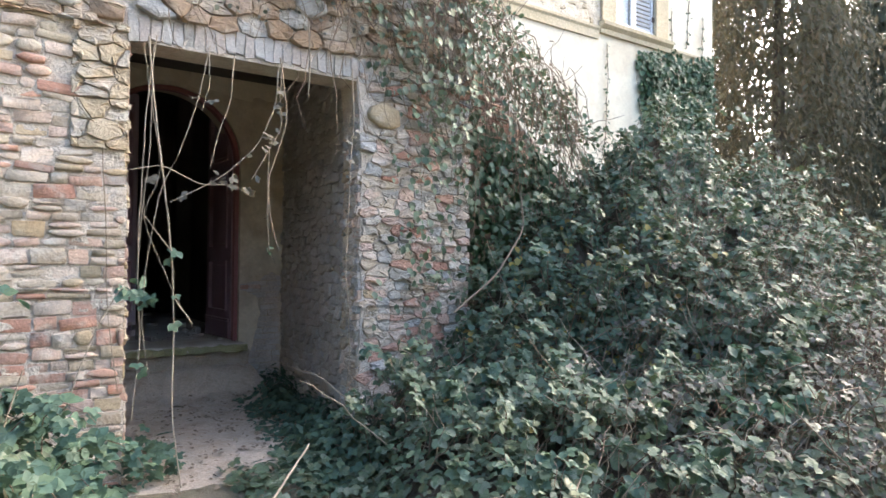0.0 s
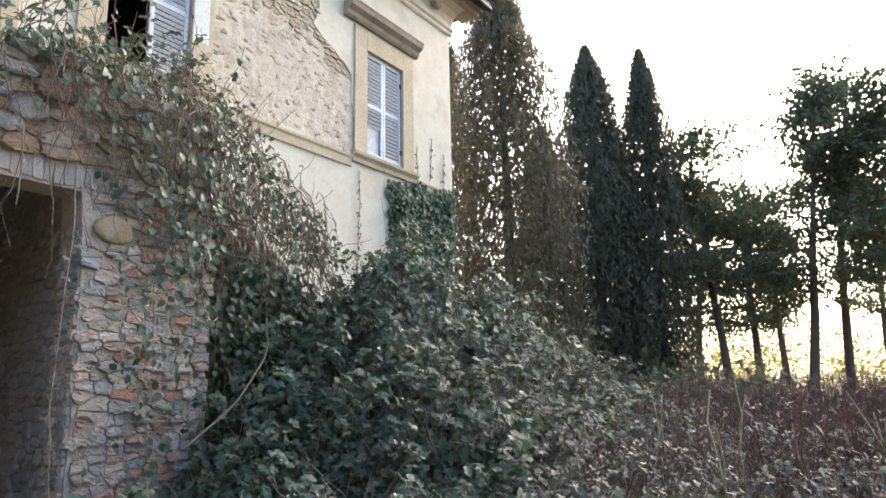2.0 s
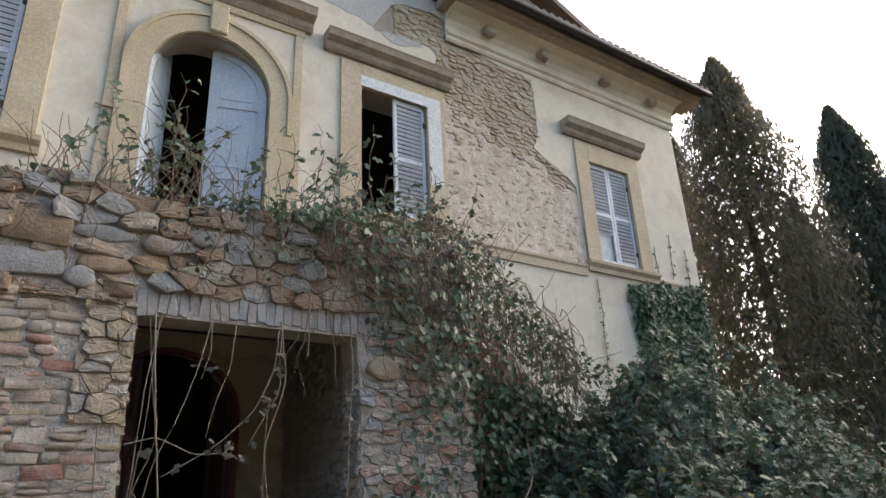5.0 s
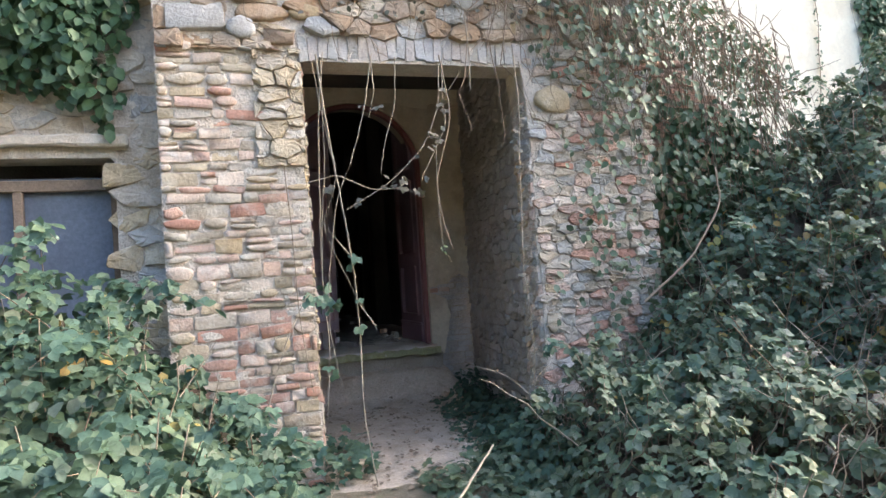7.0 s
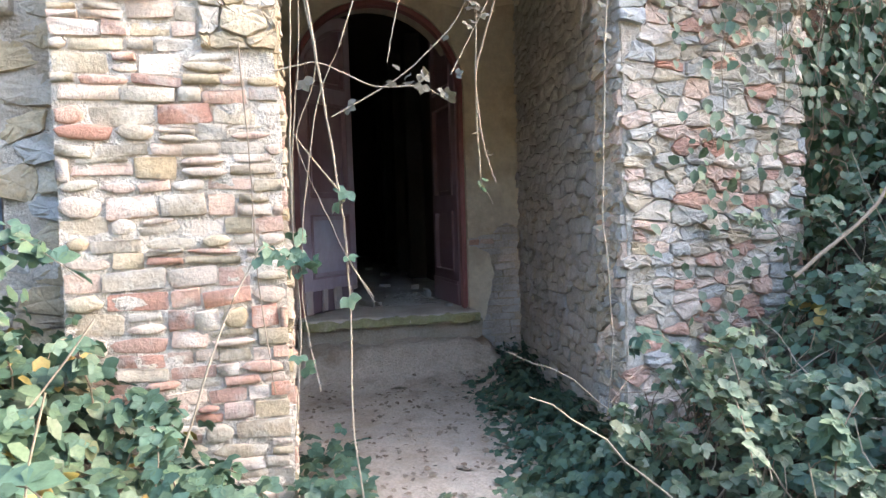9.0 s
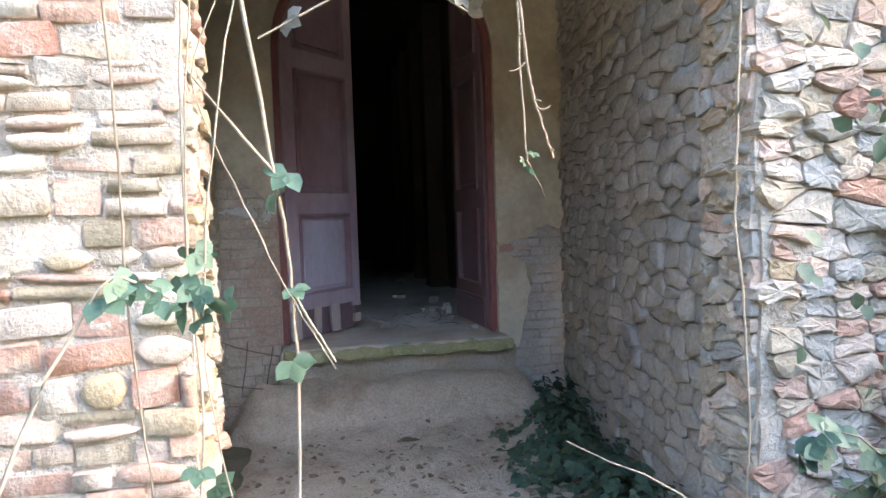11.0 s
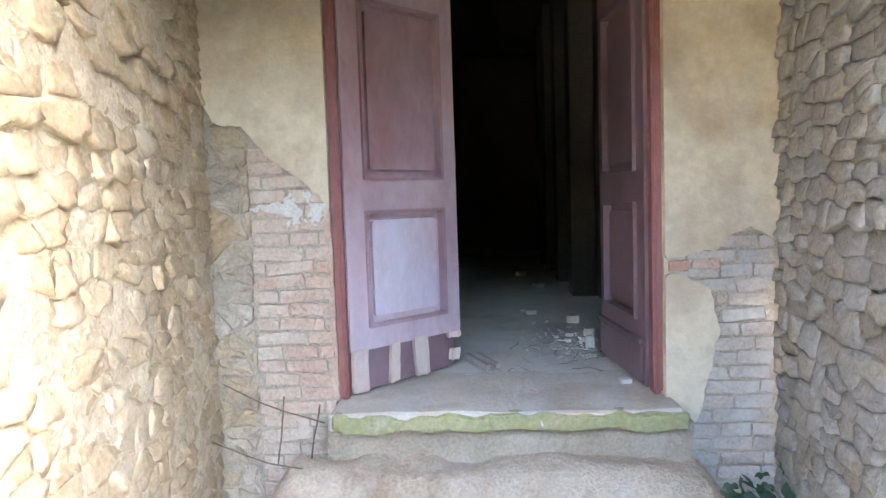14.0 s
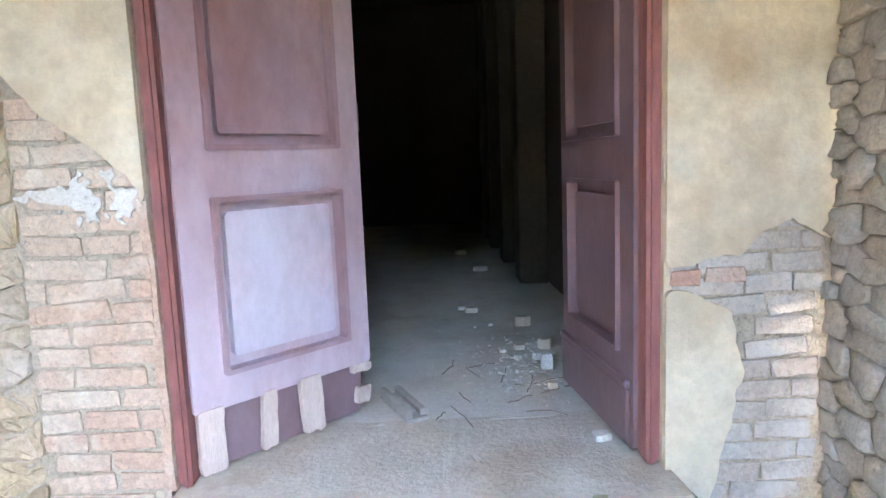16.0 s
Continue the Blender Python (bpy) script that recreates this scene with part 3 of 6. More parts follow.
wall_front = solo("wall_front", mesh_of("wall_front", *sheet(front_core, -9.0, 12.33, -0.3, 14.3, 0.09, front_place, 0.5), M_MORTAR), None, "rubble masonry front wall of an old villa", "wall", "structure")


def patch_edge(x, z):
    """Where the plaster has come away from the upper front: positive inside the patch."""
    j = 0.16 * n2(x, z, 1.4) + 0.07 * n2(x, z, 5.0)
    a = min(x - 5.72, 8.05 - 0.25 * max(0, 8.3 - z) * (z < 8.3) - x, z - 7.3, 9.62 - 0.10 * (x - 6) - z)
    b = min(x - 5.72, 9.0 - x, z - 5.60, 8.6 - 0.55 * (x - 5.7) - z + 0.4)
    c = min(x - 4.6 - 0.5 * (z - 9.3), 6.8 - x, z - 9.2, 10.05 - 0.2 * abs(x - 5.8) - z)
    return max(a, b, c) + j


def upper_plaster(x, z):
    d = front_core(x, z) - 0.02
    d = min(d, -patch_edge(x, z))
    d = min(d, z - 3.4 - 0.1 * n2(x, z, 2))
    if x > 5:
        d = min(d, 10.2 - z)
    return d


plaster_up = part("plaster", mesh_of("plaster", *sheet(upper_plaster, -9.0, 12.35, 2.8, 14.25, 0.09, lambda u, v, w: (u, FA - 0.03 + w + 0.004 * n2(u, v, 1.5), v), 0.03), M_PLASTER), None, wall_front, "cream plaster with stains and a large bare patch")


def grey_render(x, z):
    j = 0.25 * n2(x, z, 1.1, 4.0) + 0.08 * n2(x, z, 4.0, 4.0)
    return min(x - 2.6, 6.6 - x, z - 9.05 - 0.25 * abs(x - 5.0), 14.1 - 0.435 * abs(x - UP_X) - z) + j


part("grey_plaster", mesh_of("grey_plaster", *sheet(lambda x, z: min(grey_render(x, z), -patch_edge(x, z) + 0.02), 2.4, 7.0, 8.8, 13.5, 0.09, lambda u, v, w: (u, FA - 0.036 + w, v), 0.03), M_PLASTER_GREY), None, wall_front, "patched grey cement render")

# lower part of the front, below the terrace and to the sides
part("plaster", mesh_of("plaster", *sheet(lambda x, z: min(3.45 - z, z + 0.15), 4.3, 12.35, -0.1, 3.6, 0.15, lambda u, v, w: (u, FA - 0.03 + w, v), 0.03), M_PLASTER), None, wall_front)


def door_plaster(x, z):
    """The plaster round the main door, ragged below."""
    d = sd_arch(x, z, DOOR_X, DOOR_R, -1, DOOR_SPRING)
    j = 0.018 * n2(x, z, 9.0) + 0.010 * n2(x, z, 25.0)
    if x < DOOR_X:
        xs_, zs_ = [0.30, 0.42, 0.46, 0.60, 0.66, 0.75, 0.86, 0.97, 1.05], [1.98, 1.97, 1.90, 1.87, 1.80, 1.70, 1.62, 1.53, 1.40]
        low = z - np.interp(x, xs_, zs_)
    else:
        xs_, zs_ = [2.66, 2.76, 2.80, 2.92, 2.98, 3.08, 3.12, 3.18, 3.30], [1.16, 1.16, 1.18, 1.20, 1.26, 1.31, 1.29, 1.24, 1.22]
        low = z - np.interp(x, xs_, zs_)
        strip = min(1.08 - z, z - 0.33, np.interp(z, [0.3, 0.5, 0.8, 1.0, 1.08], [2.80, 2.86, 2.93, 2.89, 2.74]) - x)
        low = max(low, strip)
    return min(d, low + j, 3.62 - z)


part("plaster", mesh_of("plaster", *sheet(door_plaster, 0.2, 3.4, 0.2, 3.64, 0.02, lambda u, v, w: (u, FA - 0.028 + w + 0.003 * n2(u, v, 4), v), 0.03), M_PLASTER_DOOR), None, wall_front, "stained ochre plaster broken away below")
smear = lambda x, z: 0.075 - math.hypot((x - 0.86 - 0.4 * (1.45 - z)) * 0.7, (z - 1.45) * 1.5) + 0.13 * n2(x, z, 14.0) + 0.09 * n2(x, z, 45.0)
part("whitewash", mesh_of("whitewash", *sheet(smear, 0.62, 1.02, 1.2, 1.7, 0.008, lambda u, v, w: (u, FA - 0.0125 + w, v), 0.012), M_GRIT), None, wall_front, "splash of white lime on the bricks")
# jamb linings of the doorway
for sx in (-1, 1):
    bm = bmesh.new()
    x_in = DOOR_X + sx * DOOR_R
    box(bm, min(x_in, x_in + sx * 0.03), max(x_in, x_in + sx * 0.03), FA - 0.005, FA + 0.09, SILL, DOOR_SPRING)
    part("jamb", wobble(bm, 0.008, 6, 0.1), M_PLASTER_DOOR if sx > 0 else M_BRICK_PALE, wall_front)

# house side and back, closed
bm = boxed(11.85, 12.33, FA + 0.5, 19.0, -0.3, 9.9)
side_wall = solo("wall_east", bm, M_PLASTER, "cream plastered side wall of the villa", "wall", "structure")
solo("wall_west", boxed(-9.0, -8.5, FA + 0.5, 19.0, -0.3, 9.9), M_PLASTER, "cream plastered far side wall", "wall", "structure")
solo("wall_back", boxed(-9.0, 12.33, 19.0, 19.4, -0.3, 9.9), M_PLASTER, "cream plastered rear wall", "wall", "structure")
# Unseen ceiling and partition, added so no sky shows through the upper openings.
solo("ceiling_upper", boxed(-8.5, 11.85, FA + 0.5, 19.0, 8.9, 9.1), M_INDOOR_SHADE, "added ceiling that shuts the sky out of the upper rooms", "ceiling", "structure")
solo("wall_inner", boxed(-8.5, 11.85, 11.6, 11.8, 4.45, 8.9), M_INDOOR_SHADE, "added partition that keeps sky out of the upper openings", "wall", "structure")
solo("upper_floor", boxed(-8.5, 11.85, FA + 0.5, 19.0, 4.2, 4.45), M_INDOOR_SHADE, "floor slab between the storeys", "floor", "structure")

# ---- trims of the front ----
def moulding(bm, x0, x1, profile, y_face):
    """A run of moulding: profile is (out, z) pairs from the bottom up."""
    ring = [(0.0, profile[0][1])] + list(profile) + [(0.0, profile[-1][1])]
    a = [bm.verts.new((x0, y_face - o, z)) for o, z in ring]
    b = [bm.verts.new((x1, y_face - o, z)) for o, z in ring]
    k = len(ring)
    for i in range(k):
        j = (i + 1) % k
        bm.faces.new((a[i], b[i], b[j], a[j]))
    bm.faces.new(list(reversed(a)))
    bm.faces.new(b)
    bmesh.ops.recalc_face_normals(bm, faces=bm.faces)
    return bm


YF = FA - 0.034
for n, (x0, x1, z0, z1) in enumerate(WINDOWS):
    win = thing(f"window_{n + 1}", "upper villa window with ochre stone surround and grey louvred shutters", "window", "structure", at=((x0 + x1) / 2, YF, z0))
    sur = bmesh.new()
    wl = 0.36
    box(sur, x0 - wl, x0, YF - 0.035, YF, z0 - 0.02, z1 + 0.42, 0.006)
    box(sur, x1, x1 + wl, YF - 0.035, YF, z0 - 0.02, z1 + 0.42, 0.006)
    box(sur, x0, x1, YF - 0.035, YF, z1, z1 + 0.42, 0.006)
    part("surround", sur, M_TRIM, win)
    cap = bmesh.new()
    moulding(cap, x0 - 0.66, x1 + 0.48, [(0.06, z1 + 0.46), (0.10, z1 + 0.50), (0.12, z1 + 0.58), (0.22, z1 + 0.64), (0.24, z1 + 0.72), (0.26, z1 + 0.76)], YF)
    part("cornice", cap, M_LEDGE, win, "weathered moulded stone hood")
    part("window_sill", moulding(bmesh.new(), x0 - 0.42, x1 + 0.42, [(0.05, z0 - 0.22), (0.06, z0 - 0.14), (0.12, z0 - 0.08), (0.13, z0 - 0.02)], YF), M_TRIM, win)
    if n == 1:
        pb = boxed(x0 - 0.02, x1 + 0.28, YF - 0.039, YF - 0.03, z1 + 0.0, z1 + 0.20)
        box(pb, x1 + 0.02, x1 + 0.28, YF - 0.039, YF - 0.03, z0 + 0.7, z1)
        part("patch", pb, M_WHITE, win, "fresh white plaster repair")
    mid = (x0 + x1) / 2
    for k, (a, b) in enumerate(((x0 + 0.01, mid - 0.005), (mid + 0.005, x1 - 0.01))):
        if n == 1 and k == 0:
            continue
        ys0, ys1 = FA + 0.01, FA + 0.05
        fr = bmesh.new()
        st = 0.065
        for q in ((a, a + st, z0, z1), (b - st, b, z0, z1), (a + st, b - st, z0, z0 + 0.11), (a + st, b - st, z1 - 0.09, z1), (a + st, b - st, (z0 + z1) / 2 - 0.05, (z0 + z1) / 2 + 0.03)):
            box(fr, q[0], q[1], ys0, ys1, q[2], q[3], 0.004)
        sh = part("shutter", fr, M_SHUTTER, win)
        zz = z0 + 0.14
        slat_mesh = None
        while zz < z1 - 0.11:
            gone = n == 2 and k == 0 and zz < z0 + 0.62
            if abs(zz - (z0 + z1) / 2 + 0.01) > 0.06 and not gone:
                if slat_mesh is None:
                    slat_mesh = bpy.data.meshes.new("slat")
                    sb = boxed(a + st, b - st, -0.026, 0.026, -0.004, 0.004)
                    bmesh.ops.rotate(sb, verts=sb.verts, cent=((a + b) / 2, 0, 0), matrix=Matrix.Rotation(radians(-62), 3, "X"))
                    sb.to_mesh(slat_mesh)
                    sb.free()
                    slat_mesh.materials.append(M_SHUTTER)
                so = new("slat", slat_mesh)
                so.parent = sh
                so.location = (0, (ys0 + ys1) / 2, zz)
            zz += 0.079
        if n == 2 and k == 0:
            # White board painted in place of the sky's reflection behind the missing slats.
            part("curtain", boxed(a + st - 0.01, b - st + 0.01, ys1 + 0.03, ys1 + 0.05, z0 + 0.06, z0 + 0.75), M_WHITE, win, "white board standing in for sky reflected where slats are missing")
    for hx in (x0 + 0.02, x1 - 0.02):
        for hz in (z0 + 0.35, z1 - 0.35):
            part("hinge", boxed(hx - 0.03, hx + 0.03, FA - 0.012, FA + 0.008, hz - 0.05, hz + 0.05, bevel=0.004), M_IRON, win)

# string course at sill height and the arched doorway above the porch
band = bmesh.new()
for a, b in ((5.92, 8.92), (10.94, 12.36)):
    moulding(band, a, b, [(0.03, 5.38), (0.035, 5.52), (0.06, 5.56), (0.06, 5.60)], YF)
tagged(part("trim", band, M_TRIM, None), "ochre stone string course at sill height", "trim", "", "structure")

arch = thing("arched_window_door", "arched upper doorway with ochre stone surround and one blue shutter ajar", "door", "structure", at=(UP_X, YF, UP_BASE))
ring_ = lambda x, z: min(sd_arch(x, z, UP_X, UP_R + 0.0, -9, UP_SPRING), -sd_arch(x, z, UP_X, UP_R + 0.34, -9, UP_SPRING))
part("surround", mesh_of("surround", *sheet(ring_, 0.7, 3.2, UP_BASE, 8.4, 0.06, lambda u, v, w: (u, YF - 0.05 + w, v), 0.05), M_TRIM), None, arch)
ring2 = lambda x, z: min(sd_arch(x, z, UP_X, UP_R + 0.26, 5, UP_SPRING), -sd_arch(x, z, UP_X, UP_R + 0.33, 5, UP_SPRING), z - 5.0)
part("archivolt", mesh_of("archivolt", *sheet(ring2, 0.7, 3.2, 6.6, 8.4, 0.05, lambda u, v, w: (u, YF - 0.075 + w, v), 0.03), M_TRIM), None, arch)
for sx in (-1, 1):
    xo = UP_X + sx * (UP_R + 0.34)
    part("pilaster", boxed(min(xo, xo + sx * 0.13), max(xo, xo + sx * 0.13), YF - 0.028, YF, UP_BASE, 8.42, bevel=0.005), M_TRIM, arch)
for hx in (0.75, 3.05):
    part("joint", boxed(hx - 0.14, hx + 0.14, YF - 0.054, YF - 0.03, 6.34, 6.36), M_LEDGE, arch)
part("keystone", boxed(UP_X - 0.13, UP_X + 0.13, YF - 0.10, YF, UP_SPRING + UP_R + 0.02, 8.46, bevel=0.02), M_TRIM, arch)
part("frieze", boxed(0.66, 3.28, YF - 0.03, YF, 8.42, 8.56, bevel=0.005), M_TRIM, arch)
part("cornice", moulding(bmesh.new(), 0.56, 3.38, [(0.05, 8.54), (0.09, 8.60), (0.11, 8.68), (0.24, 8.74), (0.26, 8.84), (0.28, 8.88)], YF), M_LEDGE, arch, "weathered moulded stone hood")


def arched_leaf(x0, x1, swing, hinge):
    """A painted shutter leaf that fills x0..x1 of the arch, turned about its hinge."""
    f_ = lambda x, z: min(x - x0, x1 - x, z - UP_BASE, -sd_arch(x, z, UP_X, UP_R - 0.015, UP_BASE - 1, UP_SPRING))
    inner = lambda x, z: min(f_(x, z) - 0.11, abs(z - 7.0) - 0.045, abs(z - 5.9) - 0.07)
    turn = Matrix.Translation((hinge, FA + 0.04, 0)) @ Matrix.Rotation(radians(swing), 4, "Z") @ Matrix.Translation((-hinge, -FA - 0.04, 0))
    pl = lambda off: (lambda u, v, w: tuple(turn @ Vector((u, FA + 0.02 + off + w, v))))
    ob_ = part("shutter", mesh_of("shutter", *sheet(lambda x, z: min(f_(x, z), -inner(x, z)), x0 - 0.02, x1 + 0.02, UP_BASE - 0.02, 8.0, 0.04, pl(0), 0.045), M_SHUTTER_BLUE), None, arch, "faded pale blue panelled shutter")
    part("panel", mesh_of("panel", *sheet(f_, x0 - 0.02, x1 + 0.02, UP_BASE - 0.02, 8.0, 0.08, pl(0.018), 0.012), M_SHUTTER_BLUE), None, ob_)
    part("panel_field", mesh_of("panel_field", *sheet(lambda x, z: inner(x, z) - 0.05, x0 - 0.02, x1 + 0.02, UP_BASE - 0.02, 8.0, 0.04, pl(0.008), 0.012), M_SHUTTER_BLUE), None, ob_)


arched_leaf(UP_X + 0.005, UP_X + UP_R - 0.01, -16, UP_X + UP_R)
arched_leaf(UP_X - UP_R + 0.01, UP_X - 0.005, 62, UP_X - UP_R)

# ---- eaves of the right wing ----
eaves = thing("eaves_cornice", "plaster cove cornice under the tiled eaves with broken patches", "cornice", "structure", at=(9.3, FA, 9.6))
part("moulding", moulding(bmesh.new(), 5.98, 12.42, [(0.03, 9.52), (0.06, 9.56), (0.05, 9.62), (0.10, 9.66), (0.10, 9.71), (0.06, 9.74)], YF), M_PLASTER, eaves)
part("cove", moulding(bmesh.new(), 5.98, 12.46, [(0.02, 9.74), (0.03, 9.86), (0.08, 9.98), (0.20, 10.09), (0.40, 10.14), (0.42, 10.18)], YF), M_PLASTER, eaves)
part("fascia", moulding(bmesh.new(), 5.80, 12.95, [(0.44, 10.14), (0.50, 10.15), (0.52, 10.22), (0.62, 10.24), (0.62, 10.30)], YF), M_LEDGE, eaves)
for bx in (6.9, 8.3, 10.1, 11.6):
    part("plaster_loss", wobble(boxed(bx - 0.12, bx + 0.14, YF - 0.24, YF - 0.06, 9.90, 10.06, bevel=0.03), 0.04, 6, 0.1), M_MORTAR, eaves, "broken plaster showing brown core")
gut = tubes("gutter", [(np.array([[5.75, FA - 0.80, 10.33], [13.05, FA - 0.80, 10.30]]), 0.075, 10)], M_GUTTER)
tagged(part("gutter", gut, None, None), "dark half-round metal gutter along the eaves", "gutter", "", "structure")

roof = thing("roof", "low hipped roof of dark clay tiles over the wing", "roof", "structure", at=(9.3, 12, 10.3))
bm = bmesh.new()
pts = [(5.7, FA - 0.78, 10.33), (13.05, FA - 0.78, 10.33), (13.05, 19.8, 10.33), (5.7, 19.8, 10.33), (5.7, 13.6, 12.2), (9.6, 13.6, 12.2)]
vv = [bm.verts.new(p) for p in pts]
for f in ((0, 1, 5, 4), (1, 2, 5), (2, 3, 4, 5), (3, 0, 4), (3, 2, 1, 0)):
    bm.faces.new([vv[i] for i in f])
part("roof_deck", bm, M_TILE, roof)
tv, tf, cnt = [], [], 0
for i in range(36):
    x = 5.75 + i * 0.2045
    for j in range(3):
        y, z = FA - 0.86 + j * 0.36, 10.36 + j * 0.36 * 0.31
        for s in range(5):
            a = math.pi * s / 4
            tv += [(x + 0.085 * math.cos(a), y, z + 0.075 * math.sin(a)), (x + 0.075 * math.cos(a), y + 0.42, z + 0.13 + 0.06 * math.sin(a))]
        for s in range(4):
            tf.append((cnt + 2 * s, cnt + 2 * s + 2, cnt + 2 * s + 3, cnt + 2 * s + 1))
        tf.append(tuple(cnt + 2 * s for s in range(5)))
        cnt += 10
part("tiles", mesh_of("tiles", tv, tf, M_TILE), None, roof)["kind"] = "stuff"
chim = thing("chimney", "small plastered chimney with a flat cap on the wing roof", "chimney", at=(11.0, 9.4, 10.8))
part("stack", boxed(10.72, 11.28, 9.1, 9.7, 10.6, 11.32, bevel=0.01), M_PLASTER_GREY, chim)
part("cap", boxed(10.62, 11.38, 9.0, 9.8, 11.32, 11.42, bevel=0.015), M_LEDGE, chim)

# raking edge of the central gable
rake = bmesh.new()
for sgn in (-1, 1):
    a = Vector((UP_X, 0, 14.42))
    b = Vector((UP_X + sgn * 8.2, 0, 14.42 - 0.435 * 8.2))
    q = [rake.verts.new((p.x, y, p.z + dz)) for p in (a, b) for y, dz in ((FA - 0.3, 0), (FA - 0.3, 0.14), (19, 0.14), (19, 0))]
    for f in ((0, 1, 5, 4), (1, 2, 6, 5), (2, 3, 7, 6), (3, 0, 4, 7), (0, 3, 2, 1), (4, 5, 6, 7)):
        rake.faces.new([q[i] for i in f])
tagged(part("gable_roof", rake, M_TILE, None), "dark tiled roof of the central gable", "roof", "", "structure")

# ---- stones showing through the upper front ----
patch_in = lambda x, z: min(patch_edge(x, z) + 0.02, sd_rect(x, z, 9.36 - 0.36, 10.9, 5.5, 8.4), sd_rect(x, z, 4.6, 5.86, 5.5, 8.5), max(9.5 - z, 6.0 - x))
g = np.random.default_rng(3)
vs, fs = [], []
for (u, v), ring in rubble_cells(4.9, 9.0, 5.5, 10.0, patch_in, (0.05, 0.13), (0.07, 0.22), 21, 0.006):
    cv, cf = cell_mesh(ring, g.uniform(0.004, 0.036) if v > 7.4 else g.uniform(0.002, 0.018), g)
    fs += [tuple(i + len(vs) for i in f) for f in cf]
    vs += [(u + x, FA + 0.002 + y, v + z) for x, y, z in cv]
so = part("stones", mesh_of("stones", vs, fs, M_FACING, True), None, wall_front, "small ochre rubble stones where plaster fell")
so["kind"] = "stuff"
old_coat = lambda x, z: min(patch_in(x, z), 8.05 - z - 0.45 * (x - 6.5) * (x > 6.5) + 0.45 * n2(x, z, 1.2, 6) + 0.22 * n2(x, z, 4.0, 6) + 0.08 * n2(x, z, 11, 6))
part("undercoat", mesh_of("undercoat", *sheet(old_coat, 5.5, 9.2, 5.4, 9.4, 0.05, lambda u, v, w: (u, FA - 0.016 + w + (0.010 * n2(u, v, 5) + 0.007 * n2(u, v, 12) if w == 0 else 0), v), 0.02), M_SCRATCH), None, wall_front, "rough pale undercoat left on the rubble")

# ---- ruined porch ----
def porch_front(x, z):
    top = 3.93 + 0.06 * n2(x, 0, 1.3) - max(0, x - 3.75) * 0.9
    d = sd_rect(x, z, OPEN_L + 0.02 * n2(z, 3, 2.5), OPEN_R + 0.03 * n2(z, 7, 2.5) - 0.06 * max(0, z - 2.1), -1, OPEN_TOP + 0.01)
    gap = sd_rect(x, z, 3.92, 5.15, -1, 2.18 + 0.05 * n2(x, 1, 3))
    return min(d, gap, top - z, x + 0.02, 5.7 - x - 0.35 * (z - 2.2))


wall_porch = solo("wall_porch", mesh_of("wall_porch", *sheet(porch_front, -0.04, 5.8, -0.3, 4.1, 0.032, lambda u, v, w: (u, FR - 0.002 + w + (0.32 if u > 3.9 else 0) + (0.012 * n2(u, v, 5) + 0.012 * n2(u, v, 15) - 0.006 if w == 0 else 0.0), v), 0.3), M_LIME), None, "ruined rubble stone and brick porch front with a wide opening", "wall", "structure")
IN_R0, IN_R1 = (2.79, FR + 0.03), (3.22, FA)
IN_L0, IN_L1 = (0.945, FR + 0.03), (0.40, FA)


def slab_wall(name, poly, z0, z1, mat, label):
    bm = bmesh.new()
    a = [bm.verts.new((x, y, z0)) for x, y in poly]
    b = [bm.verts.new((x, y, z1)) for x, y in poly]
    k = len(poly)
    for i in range(k):
        j = (i + 1) % k
        bm.faces.new((a[i], a[j], b[j], b[i]))
    bm.faces.new(list(reversed(a)))
    bm.faces.new(b)
    bmesh.ops.recalc_face_normals(bm, faces=bm.faces)
    return solo(name, wobble(bm, 0.015, 4, 0.25), mat, label, "wall", "structure")


def side_wall_of(name, p0, p1, thick, mat, label, out_):
    L = math.hypot(p1[0] - p0[0], p1[1] - p0[1])
    fr_ = frame_of((p0[0], p0[1], 0), (p1[0] - p0[0], p1[1] - p0[1]))

    def put(u, v, w):
        q = fr_ @ Vector((u, w - 0.003 + (0.012 * n2(u, v, 5, 3) + 0.010 * n2(u, v, 15, 3) - out_ if w == 0 else 0.0), v))
        return (q.x, max(q.y, FR + 0.03), q.z)

    return solo(name, mesh_of(name, *sheet(lambda u, v: 1.0, 0, L, -0.3, 3.6, 0.034, put, thick), mat), None, label, "wall", "structure")


wall_right = side_wall_of("wall_porch_east", (3.22, FA - 0.03), (IN_R0[0], FR + 0.012), 0.5, M_LIME_GREY, "porch side wall of rounded grey rubble stones", -0.004)
wall_left = side_wall_of("wall_porch_west", (IN_L0[0], FR + 0.012), (0.40, FA - 0.03), 0.5, M_LIME_OCHRE, "porch side wall of ochre rubble stones", 0.008)
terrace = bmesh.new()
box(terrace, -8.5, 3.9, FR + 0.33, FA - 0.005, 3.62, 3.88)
# The slab's underside takes the colour with shade in it.
solo("ceiling", terrace, M_INDOOR_SHADE, "underside of the terrace slab over the porch", "ceiling", "structure")
wall_low = solo("wall_west_low", mesh_of("wall_west_low", *sheet(lambda x, z: min(sd_rect(x, z, -1.65, -0.34 + 0.02 * n2(z, 0, 4), 1.15, 2.33), 3.85 + 0.08 * n2(x, 2, 1) - z), -8.6, -0.02, -0.3, 4.0, 0.05, lambda u, v, w: (u, 5.10 + w + (0.022 * n2(u, v, 4) + 0.012 * n2(u, v, 15) if w == 0 else 0.0), v), 0.3), M_LIME), None, "low rubble wall beside the porch with a small window", "wall", "structure")
